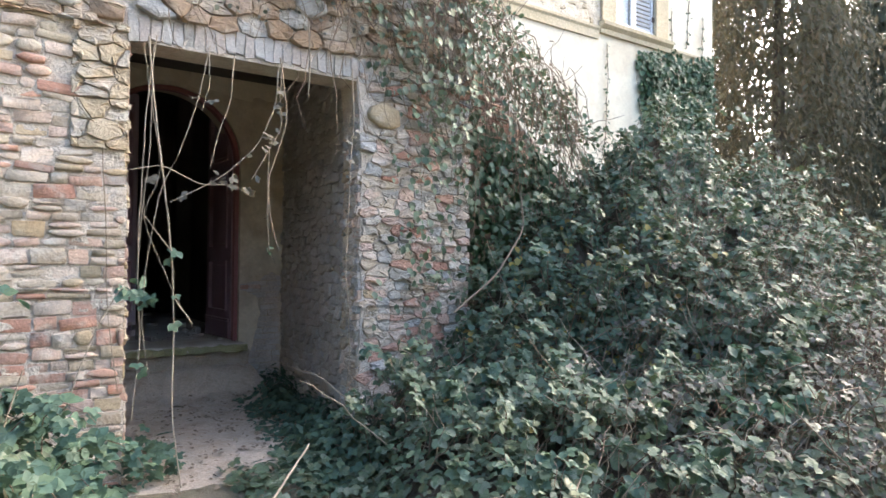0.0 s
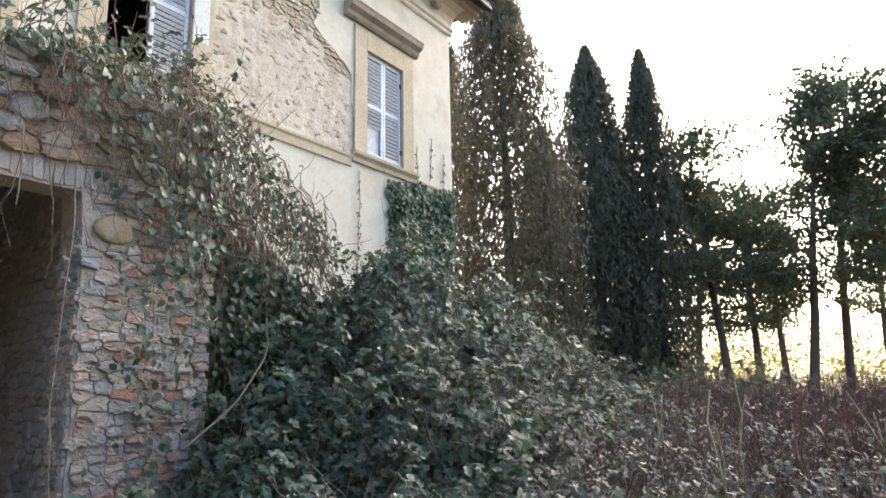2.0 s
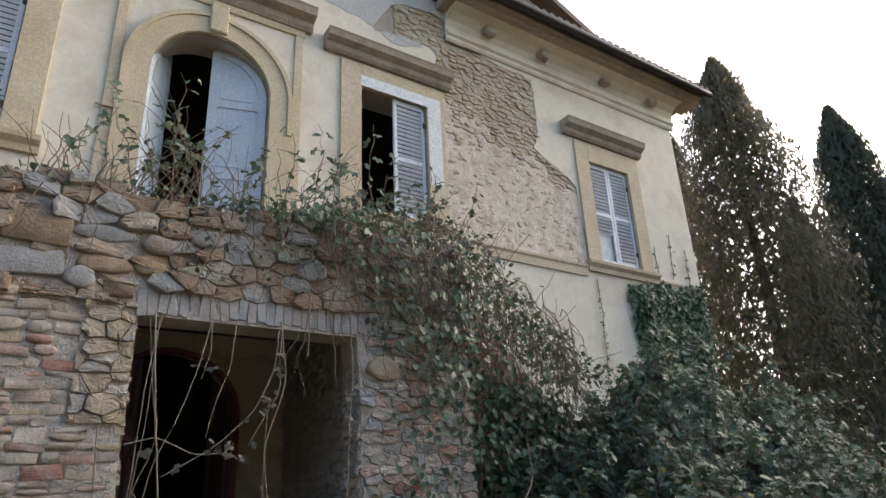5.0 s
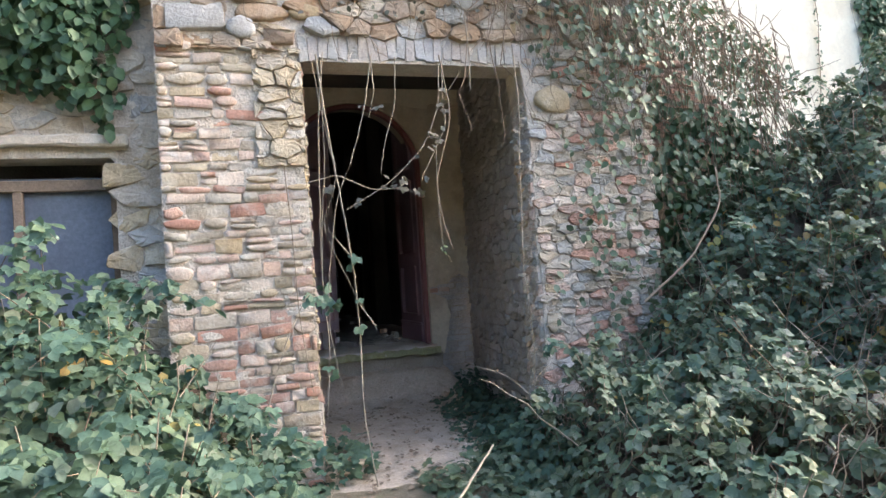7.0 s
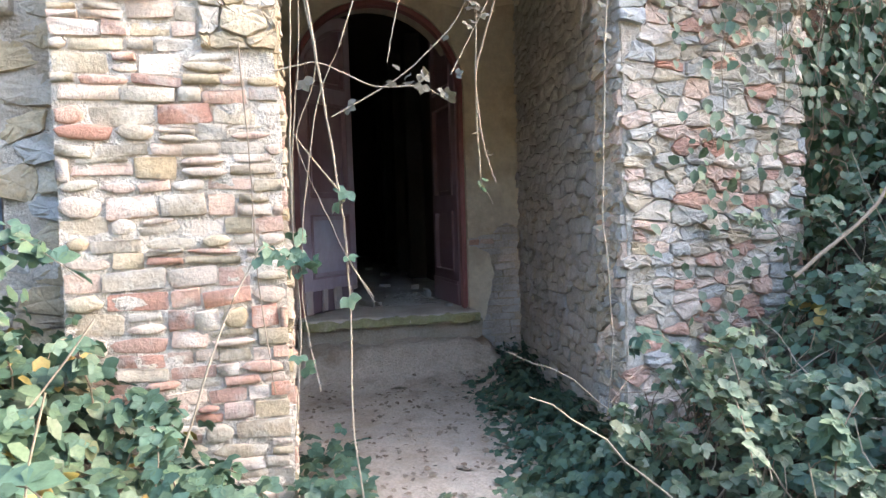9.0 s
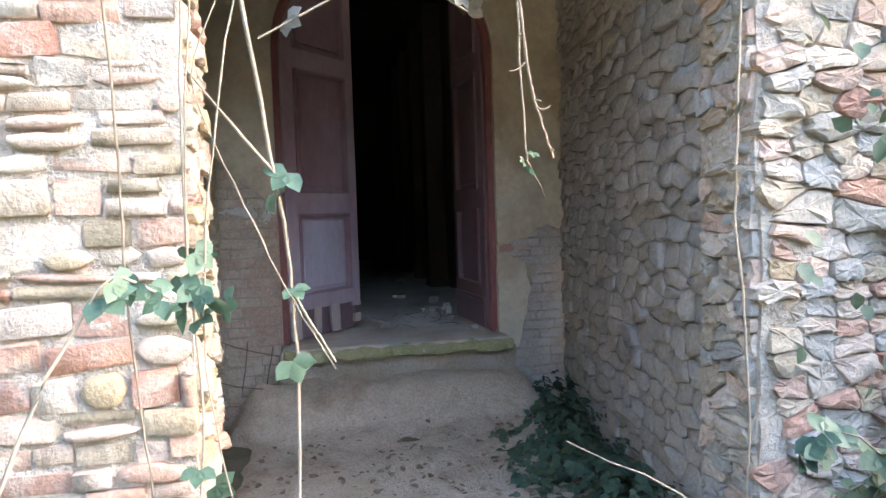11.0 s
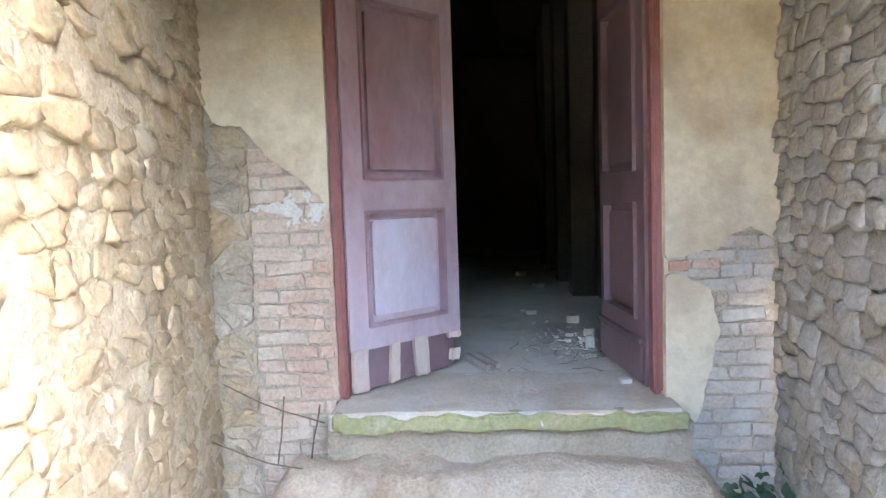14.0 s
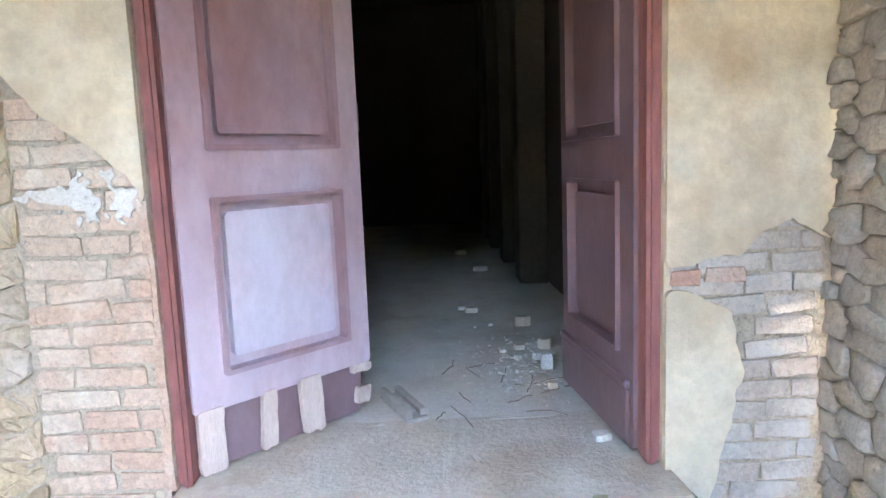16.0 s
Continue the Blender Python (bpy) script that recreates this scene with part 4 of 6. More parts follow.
part("ledge", wobble(boxed(-2.1, -0.24, 5.02, 5.2, 2.40, 2.48, bevel=0.015), 0.02, 5, 0.12), M_STONE, wall_low, "projecting stone ledge over the window")
win_low = thing("window_4", "small blind window closed with a dull blue board", "window", "structure", at=(-1.0, 5.2, 1.15))
part("board", boxed(-1.66, -0.33, 5.30, 5.33, 1.14, 2.22), M_PANE, win_low)
fb = bmesh.new()
for q in ((-1.65, -1.58, 1.15, 2.25), (-0.40, -0.34, 1.15, 2.25), (-1.58, -0.40, 2.12, 2.20), (-1.02, -0.96, 1.15, 2.12)):
    box(fb, q[0], q[1], 5.24, 5.30, q[2], q[3], 0.005)
part("window_frame", fb, M_STEM_DARK, win_low, "dark rotten wooden frame")

# ---- threshold and steps ----
st = thing("doorstep", "worn stone threshold and steps green with moss", "steps", "structure", at=(1.85, 7.6, GZ))
tread = boxed(1.02, 2.70, 7.56, 8.30, 0.385, SILL, bevel=0.012)
part("threshold", wobble(tread, 0.012, 5, 0.09), M_STEP, st)
part("moss", wobble(boxed(1.04, 2.72, 7.545, 7.62, 0.372, 0.458, bevel=0.012), 0.024, 9, 0.04), M_MOSS, st, "green mossy slab edge")
part("core", wobble(boxed(1.0, 2.76, 7.62, 8.28, -0.3, 0.385), 0.012, 9, 0.07), M_MORTAR, st)
def ramp_height(x, y):
    rise = np.interp(y, [4.0, 5.2, 6.7, 7.05, 7.28, 7.36, 7.43, 7.60], [GZ - 0.03, GZ + 0.035, GZ + 0.035, GZ + 0.04, GZ + 0.07, 0.10, 0.215, 0.235])
    edge = max(0.0, abs(x - 1.80) - 0.95)
    near = float(np.interp(y, [6.4, 7.2], [0.2, 1.0]))
    base = ground_height(x, y) - GZ if y < 6.9 else 0.0
    return max(GZ - 0.05, rise - edge * 1.5 * near) + base + near * (0.06 * n2(x, y, 3.5, 2.0) + 0.034 * n2(x, y, 9.0) + 0.016 * n2(x, y, 24.0))


rx_, ry_ = np.arange(0.5, 3.21, 0.045), np.arange(3.9, 7.66, 0.035)
part("step", mesh_of("step", [(x, y, ramp_height(x, y)) for x in rx_ for y in ry_], [(a * len(ry_) + b, (a + 1) * len(ry_) + b, (a + 1) * len(ry_) + b + 1, a * len(ry_) + b + 1) for a in range(len(rx_) - 1) for b in range(len(ry_) - 1)], M_RAMP, True), None, st, "crumbled lower step buried in trodden earth of the porch")

# ---- hall behind the door ----
solo("floor", wobble(boxed(0.3, 3.3, 8.26, 17.2, 0.2, SILL - 0.004), 0.008, 2, 0.4), M_DUST, "dusty hall floor strewn with grit", "floor", "structure")
# Hall walls and pilasters carry the hall's shade in their colour.
hall = solo("wall_hall", boxed(0.2, 0.35, 8.28, 17.2, 0.2, 4.2), M_INDOOR_SHADE, "plastered hall wall with the hall's shade in its colour", "wall", "structure")
solo("wall_hall", boxed(2.95, 3.1, 8.6, 17.2, 0.2, 4.2), M_INDOOR_SHADE, "plastered hall wall with the hall's shade in its colour", "wall", "structure")
solo("wall_hall", boxed(0.35, 2.95, 17.2, 17.4, 0.2, 4.2), M_INDOOR_SHADE, "plastered end wall of the hall, shade in its colour", "wall", "structure")
solo("wall_hall", boxed(2.69, 3.1, 8.28, 8.6, 0.2, 4.2), M_INDOOR_SHADE, "plastered hall return beside the door, shade in its colour", "wall", "structure")
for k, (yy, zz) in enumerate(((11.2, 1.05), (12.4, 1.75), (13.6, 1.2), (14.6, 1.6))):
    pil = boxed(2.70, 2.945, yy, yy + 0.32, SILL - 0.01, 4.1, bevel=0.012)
    solo("pilaster", pil, M_INDOOR_SHADE, "plaster pilaster along the hall wall, shade in its colour", "pilaster", "structure")

# ---- double door ----
def door_leaf(hinge, width, swing, mirror, broken):
    """An arched panelled leaf; u runs from the hinge to the free edge."""
    top = lambda u: DOOR_SPRING + math.sqrt(max(0.0, (DOOR_R - 0.02) ** 2 - (DOOR_R - 0.02 - u) ** 2))
    low = 0.70 if broken else SILL + 0.015
    door = thing("door_leaf", "tall maroon panelled door leaf standing wide open, its shade in the paint" if not broken else "tall faded maroon door leaf ajar with its bottom boards broken away", "door", at=(hinge[0], hinge[1], SILL))
    turn = Matrix.Translation((hinge[0], hinge[1], 0)) @ Matrix.Rotation(radians(swing), 4, "Z") @ Matrix.Diagonal((1, mirror, 1, 1))
    # The open leaf gets the copy darkened for the shade it stands in.
    paint = M_DOOR if broken else M_DOOR_SHADED
    rails = [(0.82, 1.43), (1.60, 2.52), (2.68, 3.6)]
    w0, w1 = 0.125, width - 0.115

    def panel_in(u, v):
        return max(min(u - w0, w1 - u, v - a, b - v, top(u) - 0.12 - v) for a, b in rails)

    body = lambda u, v: min(u, width - u, v - low, top(u) - v)
    pl = lambda off: (lambda u, v, w: tuple(turn @ Vector((u, -0.022 + off + w, v))))
    leaf = part("frame", mesh_of("frame", *sheet(lambda u, v: min(body(u, v), -panel_in(u, v)), -0.02, width + 0.02, low - 0.02, 3.46, 0.03, pl(0), 0.045), None), None, door)
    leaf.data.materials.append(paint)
    for k, (a, b) in enumerate(rails):
        f_ = lambda u, v, a=a, b=b: min(u - w0 + 0.01, w1 + 0.01 - u, v - a + 0.01, b + 0.01 - v, top(u) - 0.11 - v)
        # Upper panels painted darker as if less lit; lowest field paler with sheen.
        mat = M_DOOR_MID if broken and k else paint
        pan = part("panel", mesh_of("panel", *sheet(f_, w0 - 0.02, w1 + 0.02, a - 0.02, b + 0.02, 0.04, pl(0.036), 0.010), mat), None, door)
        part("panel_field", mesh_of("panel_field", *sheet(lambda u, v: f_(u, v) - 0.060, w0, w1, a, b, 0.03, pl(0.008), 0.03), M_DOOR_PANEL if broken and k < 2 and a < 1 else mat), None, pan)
        ring = lambda u, v: min(f_(u, v) - 0.004, 0.022 - f_(u, v))
        part("bead", mesh_of("bead", *sheet(ring, w0 - 0.02, w1 + 0.02, a - 0.02, b + 0.02, 0.010, pl(-0.018), 0.05), M_DOOR_MID if broken else mat), None, pan)
    if broken:
        back = part("back_board", mesh_of("back_board", *sheet(lambda u, v: min(u - 0.01, width - 0.03 - u, v - SILL - 0.012 - 0.004 * n2(u, 0, 20), 0.74 - v), 0, width, SILL, 0.76, 0.05, pl(0.034), 0.012), M_DOOR_SHADED), None, door, "bare dusky red board behind the broken rail")
        for a, b, z0, z1, lean in ((0.01, 0.105, SILL + 0.012, 0.71, 0), (0.25, 0.315, SILL + 0.025, 0.71, 0.012), (0.44, 0.535, SILL + 0.02, 0.715, -0.01), (0.70, 0.775, 0.53, 0.60, 0.03), (0.69, 0.79, 0.665, 0.70, 0.0)):
            slat = mesh_of("batten", *sheet(lambda u, v: min(u - a - lean * (v - z0) * 6 - 0.004 * n2(v, a, 30), b + lean * (v - z0) * 3 - u + 0.006 * n2(v, b, 18), v - z0 - 0.012 * n2(u, 1, 40), z1 - v), a - 0.04, b + 0.06, z0 - 0.02, z1 + 0.02, 0.012, pl(-0.006), 0.024), M_RAWWOOD)
            part("batten", slat, None, door, "splintered pale pink wood batten")
        lk = bmesh.new()
        box(lk, width - 0.008, width + 0.012, -0.02, 0.02, 1.66, 1.78, 0.004)
        bmesh.ops.transform(lk, matrix=turn, verts=lk.verts)
        part("latch", lk, M_IRON, door, "small rusty iron latch")
    else:
        kick = bmesh.new()
        box(kick, 0.03, width - 0.01, -0.036, -0.02, SILL + 0.02, 0.70, 0.006)
        box(kick, 0.03, width - 0.01, -0.044, -0.02, 0.70, 0.73, 0.006)
        bmesh.ops.transform(kick, matrix=turn, verts=kick.verts)
        bmesh.ops.recalc_face_normals(kick, faces=kick.faces)
        part("kick_board", kick, paint, door, "plain kick board with a ledge")
    for hz in (0.95, 1.9, 2.5):
        hb = boxed(-0.010, 0.010, 0.0, 0.03, hz - 0.05, hz + 0.05, bevel=0.004)
        bmesh.ops.transform(hb, matrix=turn, verts=hb.verts)
        part("hinge", hb, M_IRON, door)
    return door


door_leaf((DOOR_X - DOOR_R + 0.045, FA + 0.07), 0.79, 46, 1, True)
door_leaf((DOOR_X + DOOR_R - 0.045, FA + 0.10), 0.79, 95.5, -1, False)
fr = thing("door_frame", "dark red painted wooden door frame in the arch", "door frame", "structure", at=(DOOR_X, FA + 0.06, SILL))
f_ = lambda x, z: min(-sd_arch(x, z, DOOR_X, DOOR_R - 0.002, -9, DOOR_SPRING), sd_arch(x, z, DOOR_X, DOOR_R - 0.05, -9, DOOR_SPRING), z - SILL)
part("frame", mesh_of("frame", *sheet(f_, 1.0, 2.7, SILL, 3.46, 0.025, lambda u, v, w: (u, FA + 0.02 + w, v), 0.09), M_DOOR_RED), None, fr)
f2 = lambda x, z: min(-sd_arch(x, z, DOOR_X, DOOR_R - 0.02, -9, DOOR_SPRING), sd_arch(x, z, DOOR_X, DOOR_R - 0.036, -9, DOOR_SPRING), z - SILL)
part("bead", mesh_of("bead", *sheet(f2, 1.0, 2.7, SILL, 3.46, 0.016, lambda u, v, w: (u, FA + 0.008 + w, v), 0.014), M_DOOR_RED), None, fr)

# ---- plants ----
def mound_height(x, y):
    """Top of the bramble thicket above the ground."""
    if y > FR - 0.12 and x < 3.95 or y > FR + 0.25 and x < 5.6:
        return 0.0
    # a ridge that leans on the porch and falls away towards the wing's corner
    ridge = np.interp(x, [2.6, 3.0, 3.6, 3.95, 4.4, 5.2, 6.2, 7.2, 8.5, 10.0, 12.0], [0.2, 0.6, 1.0, 1.15, 1.75, 2.4, 2.65, 2.6, 2.3, 1.9, 1.3])
    front = np.interp(x, [2.6, 3.2, 4.0, 5.0, 7.0, 12.0], [4.6, 4.4, 4.3, 4.2, 4.0, 4.5])
    fall = np.interp(front - y, [-0.3, 0.2, 0.8, 1.5, 2.4, 3.6, 5.0], [1.0, 0.90, 0.66, 0.48, 0.36, 0.28, 0.22])
    h = ridge * fall
    low = 0.38 + 0.45 * min(1.0, max(0.0, (x - 1.6) / 3.0))
    path = min(1.0, max(0.0, (x - np.interp(y, [-1, 2, 3.2, 4.2, 4.9], [1.2, 1.45, 1.8, 2.2, 2.35])) / 0.6))
    h = max(h, low * path)
    return h * (1 + 0.30 * n2(x, y, 0.9) + 0.26 * n2(x, y, 2.6, 3.0) + 0.10 * n2(x, y, 6.0))


def scatter(n, x0, x1, y0, y1, height, deep, tilt_to=(-0.3, -0.8, 0.7), minimum=0.12, seed=1):
    """Points in the outer layer of a thicket, with the way they face."""
    g = np.random.default_rng(seed)
    pos, out = [], []
    while len(pos) < n:
        x, y = g.uniform(x0, x1), g.uniform(y0, y1)
        h = height(x, y)
        if h < minimum:
            continue
        e = 0.15
        nx, ny = height(x - e, y) - height(x + e, y), height(x, y - e) - height(x, y + e)
        steep = math.hypot(nx, ny) / (2 * e)
        for _ in range(1 + int(min(4, steep * 1.3))):
            d = g.random() ** 1.6 * deep
            pos.append((x + g.normal(0, 0.05), y + g.normal(0, 0.05), ground_height(x, y) + max(0.03, h - d - g.random() * steep * 0.25)))
            v = np.array([nx / (2 * e), ny / (2 * e), 1.0])
            v = v / np.linalg.norm(v) + 0.25 * np.array(tilt_to) + g.normal(0, 0.35, 3)
            out.append(v)
    return np.array(pos[:n]), np.array(out[:n])


# A dark sheet below the leaves that stands in for a thicket's inner shade.
def core_of(name, x0, x1, y0, y1, step, height, drop, mat):
    xs_, ys_ = np.arange(x0, x1 + step, step), np.arange(y0, y1 + step, step)
    v = [(x, y, ground_height(x, y) + max(-0.05, height(x, y) - drop + 0.08 * n2(x, y, 4.0))) for x in xs_ for y in ys_]
    k = len(ys_)
    f = [(i * k + j, (i + 1) * k + j, (i + 1) * k + j + 1, i * k + j + 1) for i in range(len(xs_) - 1) for j in range(k - 1)]
    return mesh_of(name, v, f, mat, True)


# Dark colour for the shade deep between the leaves.
M_DEEP_SHADE = material("thicket_deep_shade", [(0.06, 0.05, 0.03), (0.11, 0.085, 0.06), (0.045, 0.05, 0.025)], 6, 70, 0.95, 0.9)
thicket = thing("bramble_thicket", "dense bramble thicket climbing against the ruined porch", "bramble", "stuff", at=(6, 4, GZ))
part("litter", core_of("litter", 1.3, 12.3, -0.6, 7.5, 0.2, mound_height, 0.36, M_DEEP_SHADE), None, thicket)
p, o = scatter(19000, 1.6, 9.0, 1.2, 5.6, mound_height, 0.45, seed=2)
s = rng.uniform(0.03, 0.075, len(p))
part("leaves", leaf_mesh("leaves", p, o, s, M_BRAMBLE, trio=True), None, thicket)
p, o = scatter(7000, 2.8, 8.0, 2.5, 5.4, mound_height, 0.15, seed=3)
part("leaves", leaf_mesh("leaves", p, o, rng.uniform(0.04, 0.08, len(p)), M_BLUEGREEN), None, thicket)
p, o = scatter(16000, 2.0, 12.0, -0.6, 4.2, lambda x, y: mound_height(x, y) if x > 2.8 + 0.5 * (y - 1) * (y > 1) else 0, 0.25, seed=4)
part("leaves", leaf_mesh("leaves", p, o, rng.uniform(0.018, 0.045, len(p)), M_OLIVE, trio=True), None, thicket)
p, o = scatter(7000, 6.0, 12.3, 3.0, 7.4, mound_height, 0.25, seed=5)
part("leaves", leaf_mesh("leaves", p, o, rng.uniform(0.05, 0.09, len(p)), M_BRAMBLE, trio=True), None, thicket)
p, o = scatter(260, 2.8, 5.5, 2.8, 4.8, mound_height, 0.05, seed=6)
part("leaves", leaf_mesh("leaves", p, o, rng.uniform(0.05, 0.09, len(p)), M_YELLOW), None, thicket)
canes = []
g = np.random.default_rng(12)
for _ in range(600):
    x, y = g.uniform(2.6, 9), g.uniform(1.6, 5.3)
    h = mound_height(x, y)
    if h < 0.3:
        continue
    z = ground_height(x, y) + h
    dx, dy = g.normal(0, 0.3), g.normal(-0.1, 0.25)
    canes.append((bend((x, y, z - 0.25), (x + dx, y + dy, z + g.uniform(-0.5, 0.12)), -g.uniform(0.05, 0.25), 7, 0.02), np.linspace(0.004, 0.002, 7), 4))
part("canes", tubes("canes", canes, M_STEM_DARK), None, thicket)



def sprays(owner, n, x0, x1, y0, y1, height, reach, size, leafmat, seed):
    """Arching canes that stand out of a thicket, with leaves along them."""
    gg = np.random.default_rng(seed)
    stems_, pos_, out_ = [], [], []
    while len(stems_) < n:
        x, y = gg.uniform(x0, x1), gg.uniform(y0, y1)
        h = height(x, y)
        if h < 0.2:
            continue
        z = ground_height(x, y) + h
        d = np.array((gg.normal(0, 0.5), gg.normal(-0.5, 0.4), 0.0))
        ln = gg.uniform(*reach)
        line = bend((x, y, z - 0.2), (x + d[0] * ln, y + d[1] * ln, z + gg.uniform(-0.15, 0.35) * ln), -0.3 * ln, 9, 0.012)
        stems_.append((line, np.linspace(0.004, 0.0015, 9), 4))
        m_ = int(6 + ln * 22)
        k = gg.uniform(1.5, 8, m_)
        pos_.append(np.column_stack([np.interp(k, np.arange(9), line[:, c]) for c in range(3)]) + gg.normal(0, 0.022, (m_, 3)))
        out_.append(gg.normal(0, 0.45, (m_, 3)) + (0, -0.5, 0.9))
    p_, o_ = np.concatenate(pos_), np.concatenate(out_)
    part("canes", tubes("canes", stems_, M_STEM_DARK), None, owner)
    part("leaves", leaf_mesh("leaves", p_, o_, gg.uniform(*size, len(p_)), leafmat, trio=True), None, owner)


sprays(thicket, 330, 2.5, 8.0, 2.2, 4.9, mound_height, (0.3, 0.9), (0.03, 0.065), M_BRAMBLE, 61)
sprays(thicket, 60, 2.2, 4.5, 1.8, 4.4, mound_height, (0.3, 0.8), (0.035, 0.07), M_BLUEGREEN, 62)
def dry_stems(owner, n, x0, x1, y0, y1, height, mat, seed):
    """Dead grey-brown stems that stand and lean out of a thicket."""
    gg = np.random.default_rng(seed)
    got = []
    while len(got) < n:
        x, y = gg.uniform(x0, x1), gg.uniform(y0, y1)
        h = height(x, y)
        if h < 0.2:
            continue
        z = ground_height(x, y)
        ln = gg.uniform(0.25, 0.8)
        got.append((bend((x, y, z + h * 0.4), (x + gg.normal(0, 0.3), y + gg.normal(-0.1, 0.25), z + h + gg.uniform(-0.1, 0.35)), gg.uniform(-0.2, 0.1) * ln, 8, 0.025), np.linspace(0.006, 0.002, 8), 4))
    part("dead_stems", tubes("dead_stems", got, mat), None, owner)


dry_stems(thicket, 700, 3.6, 9.0, 0.4, 3.8, mound_height, M_DRYROOT, 71)
dry_stems(thicket, 320, 2.6, 7.5, 1.6, 4.5, mound_height, M_STEM, 72)
sprays(thicket, 330, 3.0, 9.0, 0.0, 3.6, mound_height, (0.3, 0.8), (0.02, 0.04), M_OLIVE, 63)

# undergrowth at the foot of the porch, either side of the path
def left_height(x, y):
    far = np.interp(x, [-3.0, -1.0, -0.2, 0.3, 0.7, 1.0, 1.25], [1.85, 1.65, 1.4, 0.72, 0.45, 0.25, 0.0])
    near = np.interp(y, [1.6, 2.2, 3.0, 3.8, 4.7], [0.0, 0.35, 0.62, 0.80, 1.0])
    keep = 1.0 if x < 0.45 - 0.10 * (3 - y) else max(0.0, 1 - (x - 0.45 + 0.10 * (3 - y)) / 0.6)
    return far * near * keep * (1 + 0.3 * n2(x, y, 1.5) + 0.3 * n2(x, y, 4.0)) * (y < 4.82)


scrub = thing("undergrowth", "leafy green undergrowth of brambles beside the porch pier", "undergrowth", "stuff", at=(0, 3.6, GZ))
part("litter", core_of("litter", -3.0, 1.4, 1.4, 4.8, 0.15, left_height, 0.45, M_DEEP_SHADE), None, scrub)
p, o = scatter(9000, -2.8, 1.3, 1.8, 4.8, left_height, 0.50, seed=7)
part("leaves", leaf_mesh("leaves", p, o, rng.uniform(0.035, 0.085, len(p)), M_BLUEGREEN, trio=True), None, scrub)
p, o = scatter(1600, -2.4, 0.6, 3.2, 4.8, left_height, 0.15, seed=8)
part("leaves", leaf_mesh("leaves", p, o, rng.uniform(0.06, 0.11, len(p)), M_BRAMBLE), None, scrub)
p, o = scatter(120, -0.6, 0.5, 3.6, 4.8, left_height, 0.08, seed=9)
part("leaves", leaf_mesh("leaves", p, o, rng.uniform(0.06, 0.10, len(p)), M_YELLOW), None, scrub)
canes = []
for _ in range(90):
    x, y = g.uniform(-2.2, 0.9), g.uniform(2.0, 4.6)
    h = left_height(x, y)
    if h > 0.25:
        z = ground_height(x, y)
        canes.append((bend((x, y, z), (x + g.normal(0, 0.25), y + g.normal(-0.1, 0.2), z + h * g.uniform(0.9, 1.2)), g.uniform(-0.1, 0.1), 7, 0.02), np.linspace(0.006, 0.003, 7), 4))
part("canes", tubes("canes", canes, M_STEM), None, scrub)

sprays(scrub, 120, -2.4, 1.0, 2.2, 4.6, left_height, (0.3, 0.8), (0.04, 0.08), M_BLUEGREEN, 64)

# ferns and ivy inside the porch, along the right wall
def porch_green(x, y):
    edge = 2.80 + (y - FR) * 0.14
    return max(0.0, 0.42 - 0.55 * (edge - x)) * (1 if x < edge + 0.02 else 0) * np.interp(y, [4.0, 4.8, 5.6, 7.0, 7.7], [0.9, 1.2, 0.8, 0.75, 0.9]) * (1 + 0.4 * n2(x, y, 3))


low = thing("porch_weeds", "dark green weeds along the foot of the porch wall", "weeds", "stuff", at=(2.7, 6, GZ))
p, o = scatter(2600, 2.0, 3.15, 4.0, 7.6, porch_green, 0.3, minimum=0.04, seed=10)
part("leaves", leaf_mesh("leaves", p, o, rng.uniform(0.03, 0.07, len(p)), M_BLUEGREEN, trio=True), None, low)
p = np.column_stack([rng.uniform(0.95, 1.35, 90), rng.uniform(4.7, 5.6, 90), rng.uniform(-0.08, 0.12, 90)])
part("leaves", leaf_mesh("leaves", p, rng.normal(0, 0.4, (90, 3)) + (0, -0.2, 1), rng.uniform(0.04, 0.08, 90), M_BLUEGREEN, trio=True), None, low)
# dry leaves on the porch ground
p = np.column_stack([rng.uniform(0.9, 2.8, 900), rng.uniform(3.0, 7.3, 900), np.zeros(900)])
p[:, 2] = [max(ground_height(x, y), ramp_height(x, y)) + 0.012 for x, y in p[:, :2]]
fallen = thing("fallen_leaves", "scattered dry brown leaves on the porch ground", "dead leaves", "stuff", at=(1.8, 6, GZ))
part("leaves", leaf_mesh("leaves", p, rng.normal(0, 0.25, (900, 3)) + (0, 0, 1), rng.uniform(0.02, 0.055, 900), M_DRYROOT), None, fallen)


# ivy on walls
def wall_leaves(name, label, region, u0, u1, v0, v1, place, out, n, size, mat, thick=0.06, seed=1, group=""):
    gg = np.random.default_rng(seed)
    pts_, k = [], 0
    while len(pts_) < n and k < n * 40:
        k += 1
        u, v = gg.uniform(u0, u1), gg.uniform(v0, v1)
        f = region(u, v)
        if f > 0 and gg.random() < min(1.0, 0.15 + f * 3):
            pts_.append(place(u, v, gg.random() * thick * min(1, 0.3 + f * 2)))
    pts_ = np.array(pts_)
    o_ = np.array(out) + gg.normal(0, 0.38, (len(pts_), 3)) + (0, 0, 0.25)
    t_ = thing(name, label, "ivy", "stuff", group, at=tuple(pts_.min(0)))
    part("leaves", leaf_mesh("leaves", pts_, o_, gg.uniform(*size, len(pts_)), mat, droop=1.2), None, t_)
    return t_


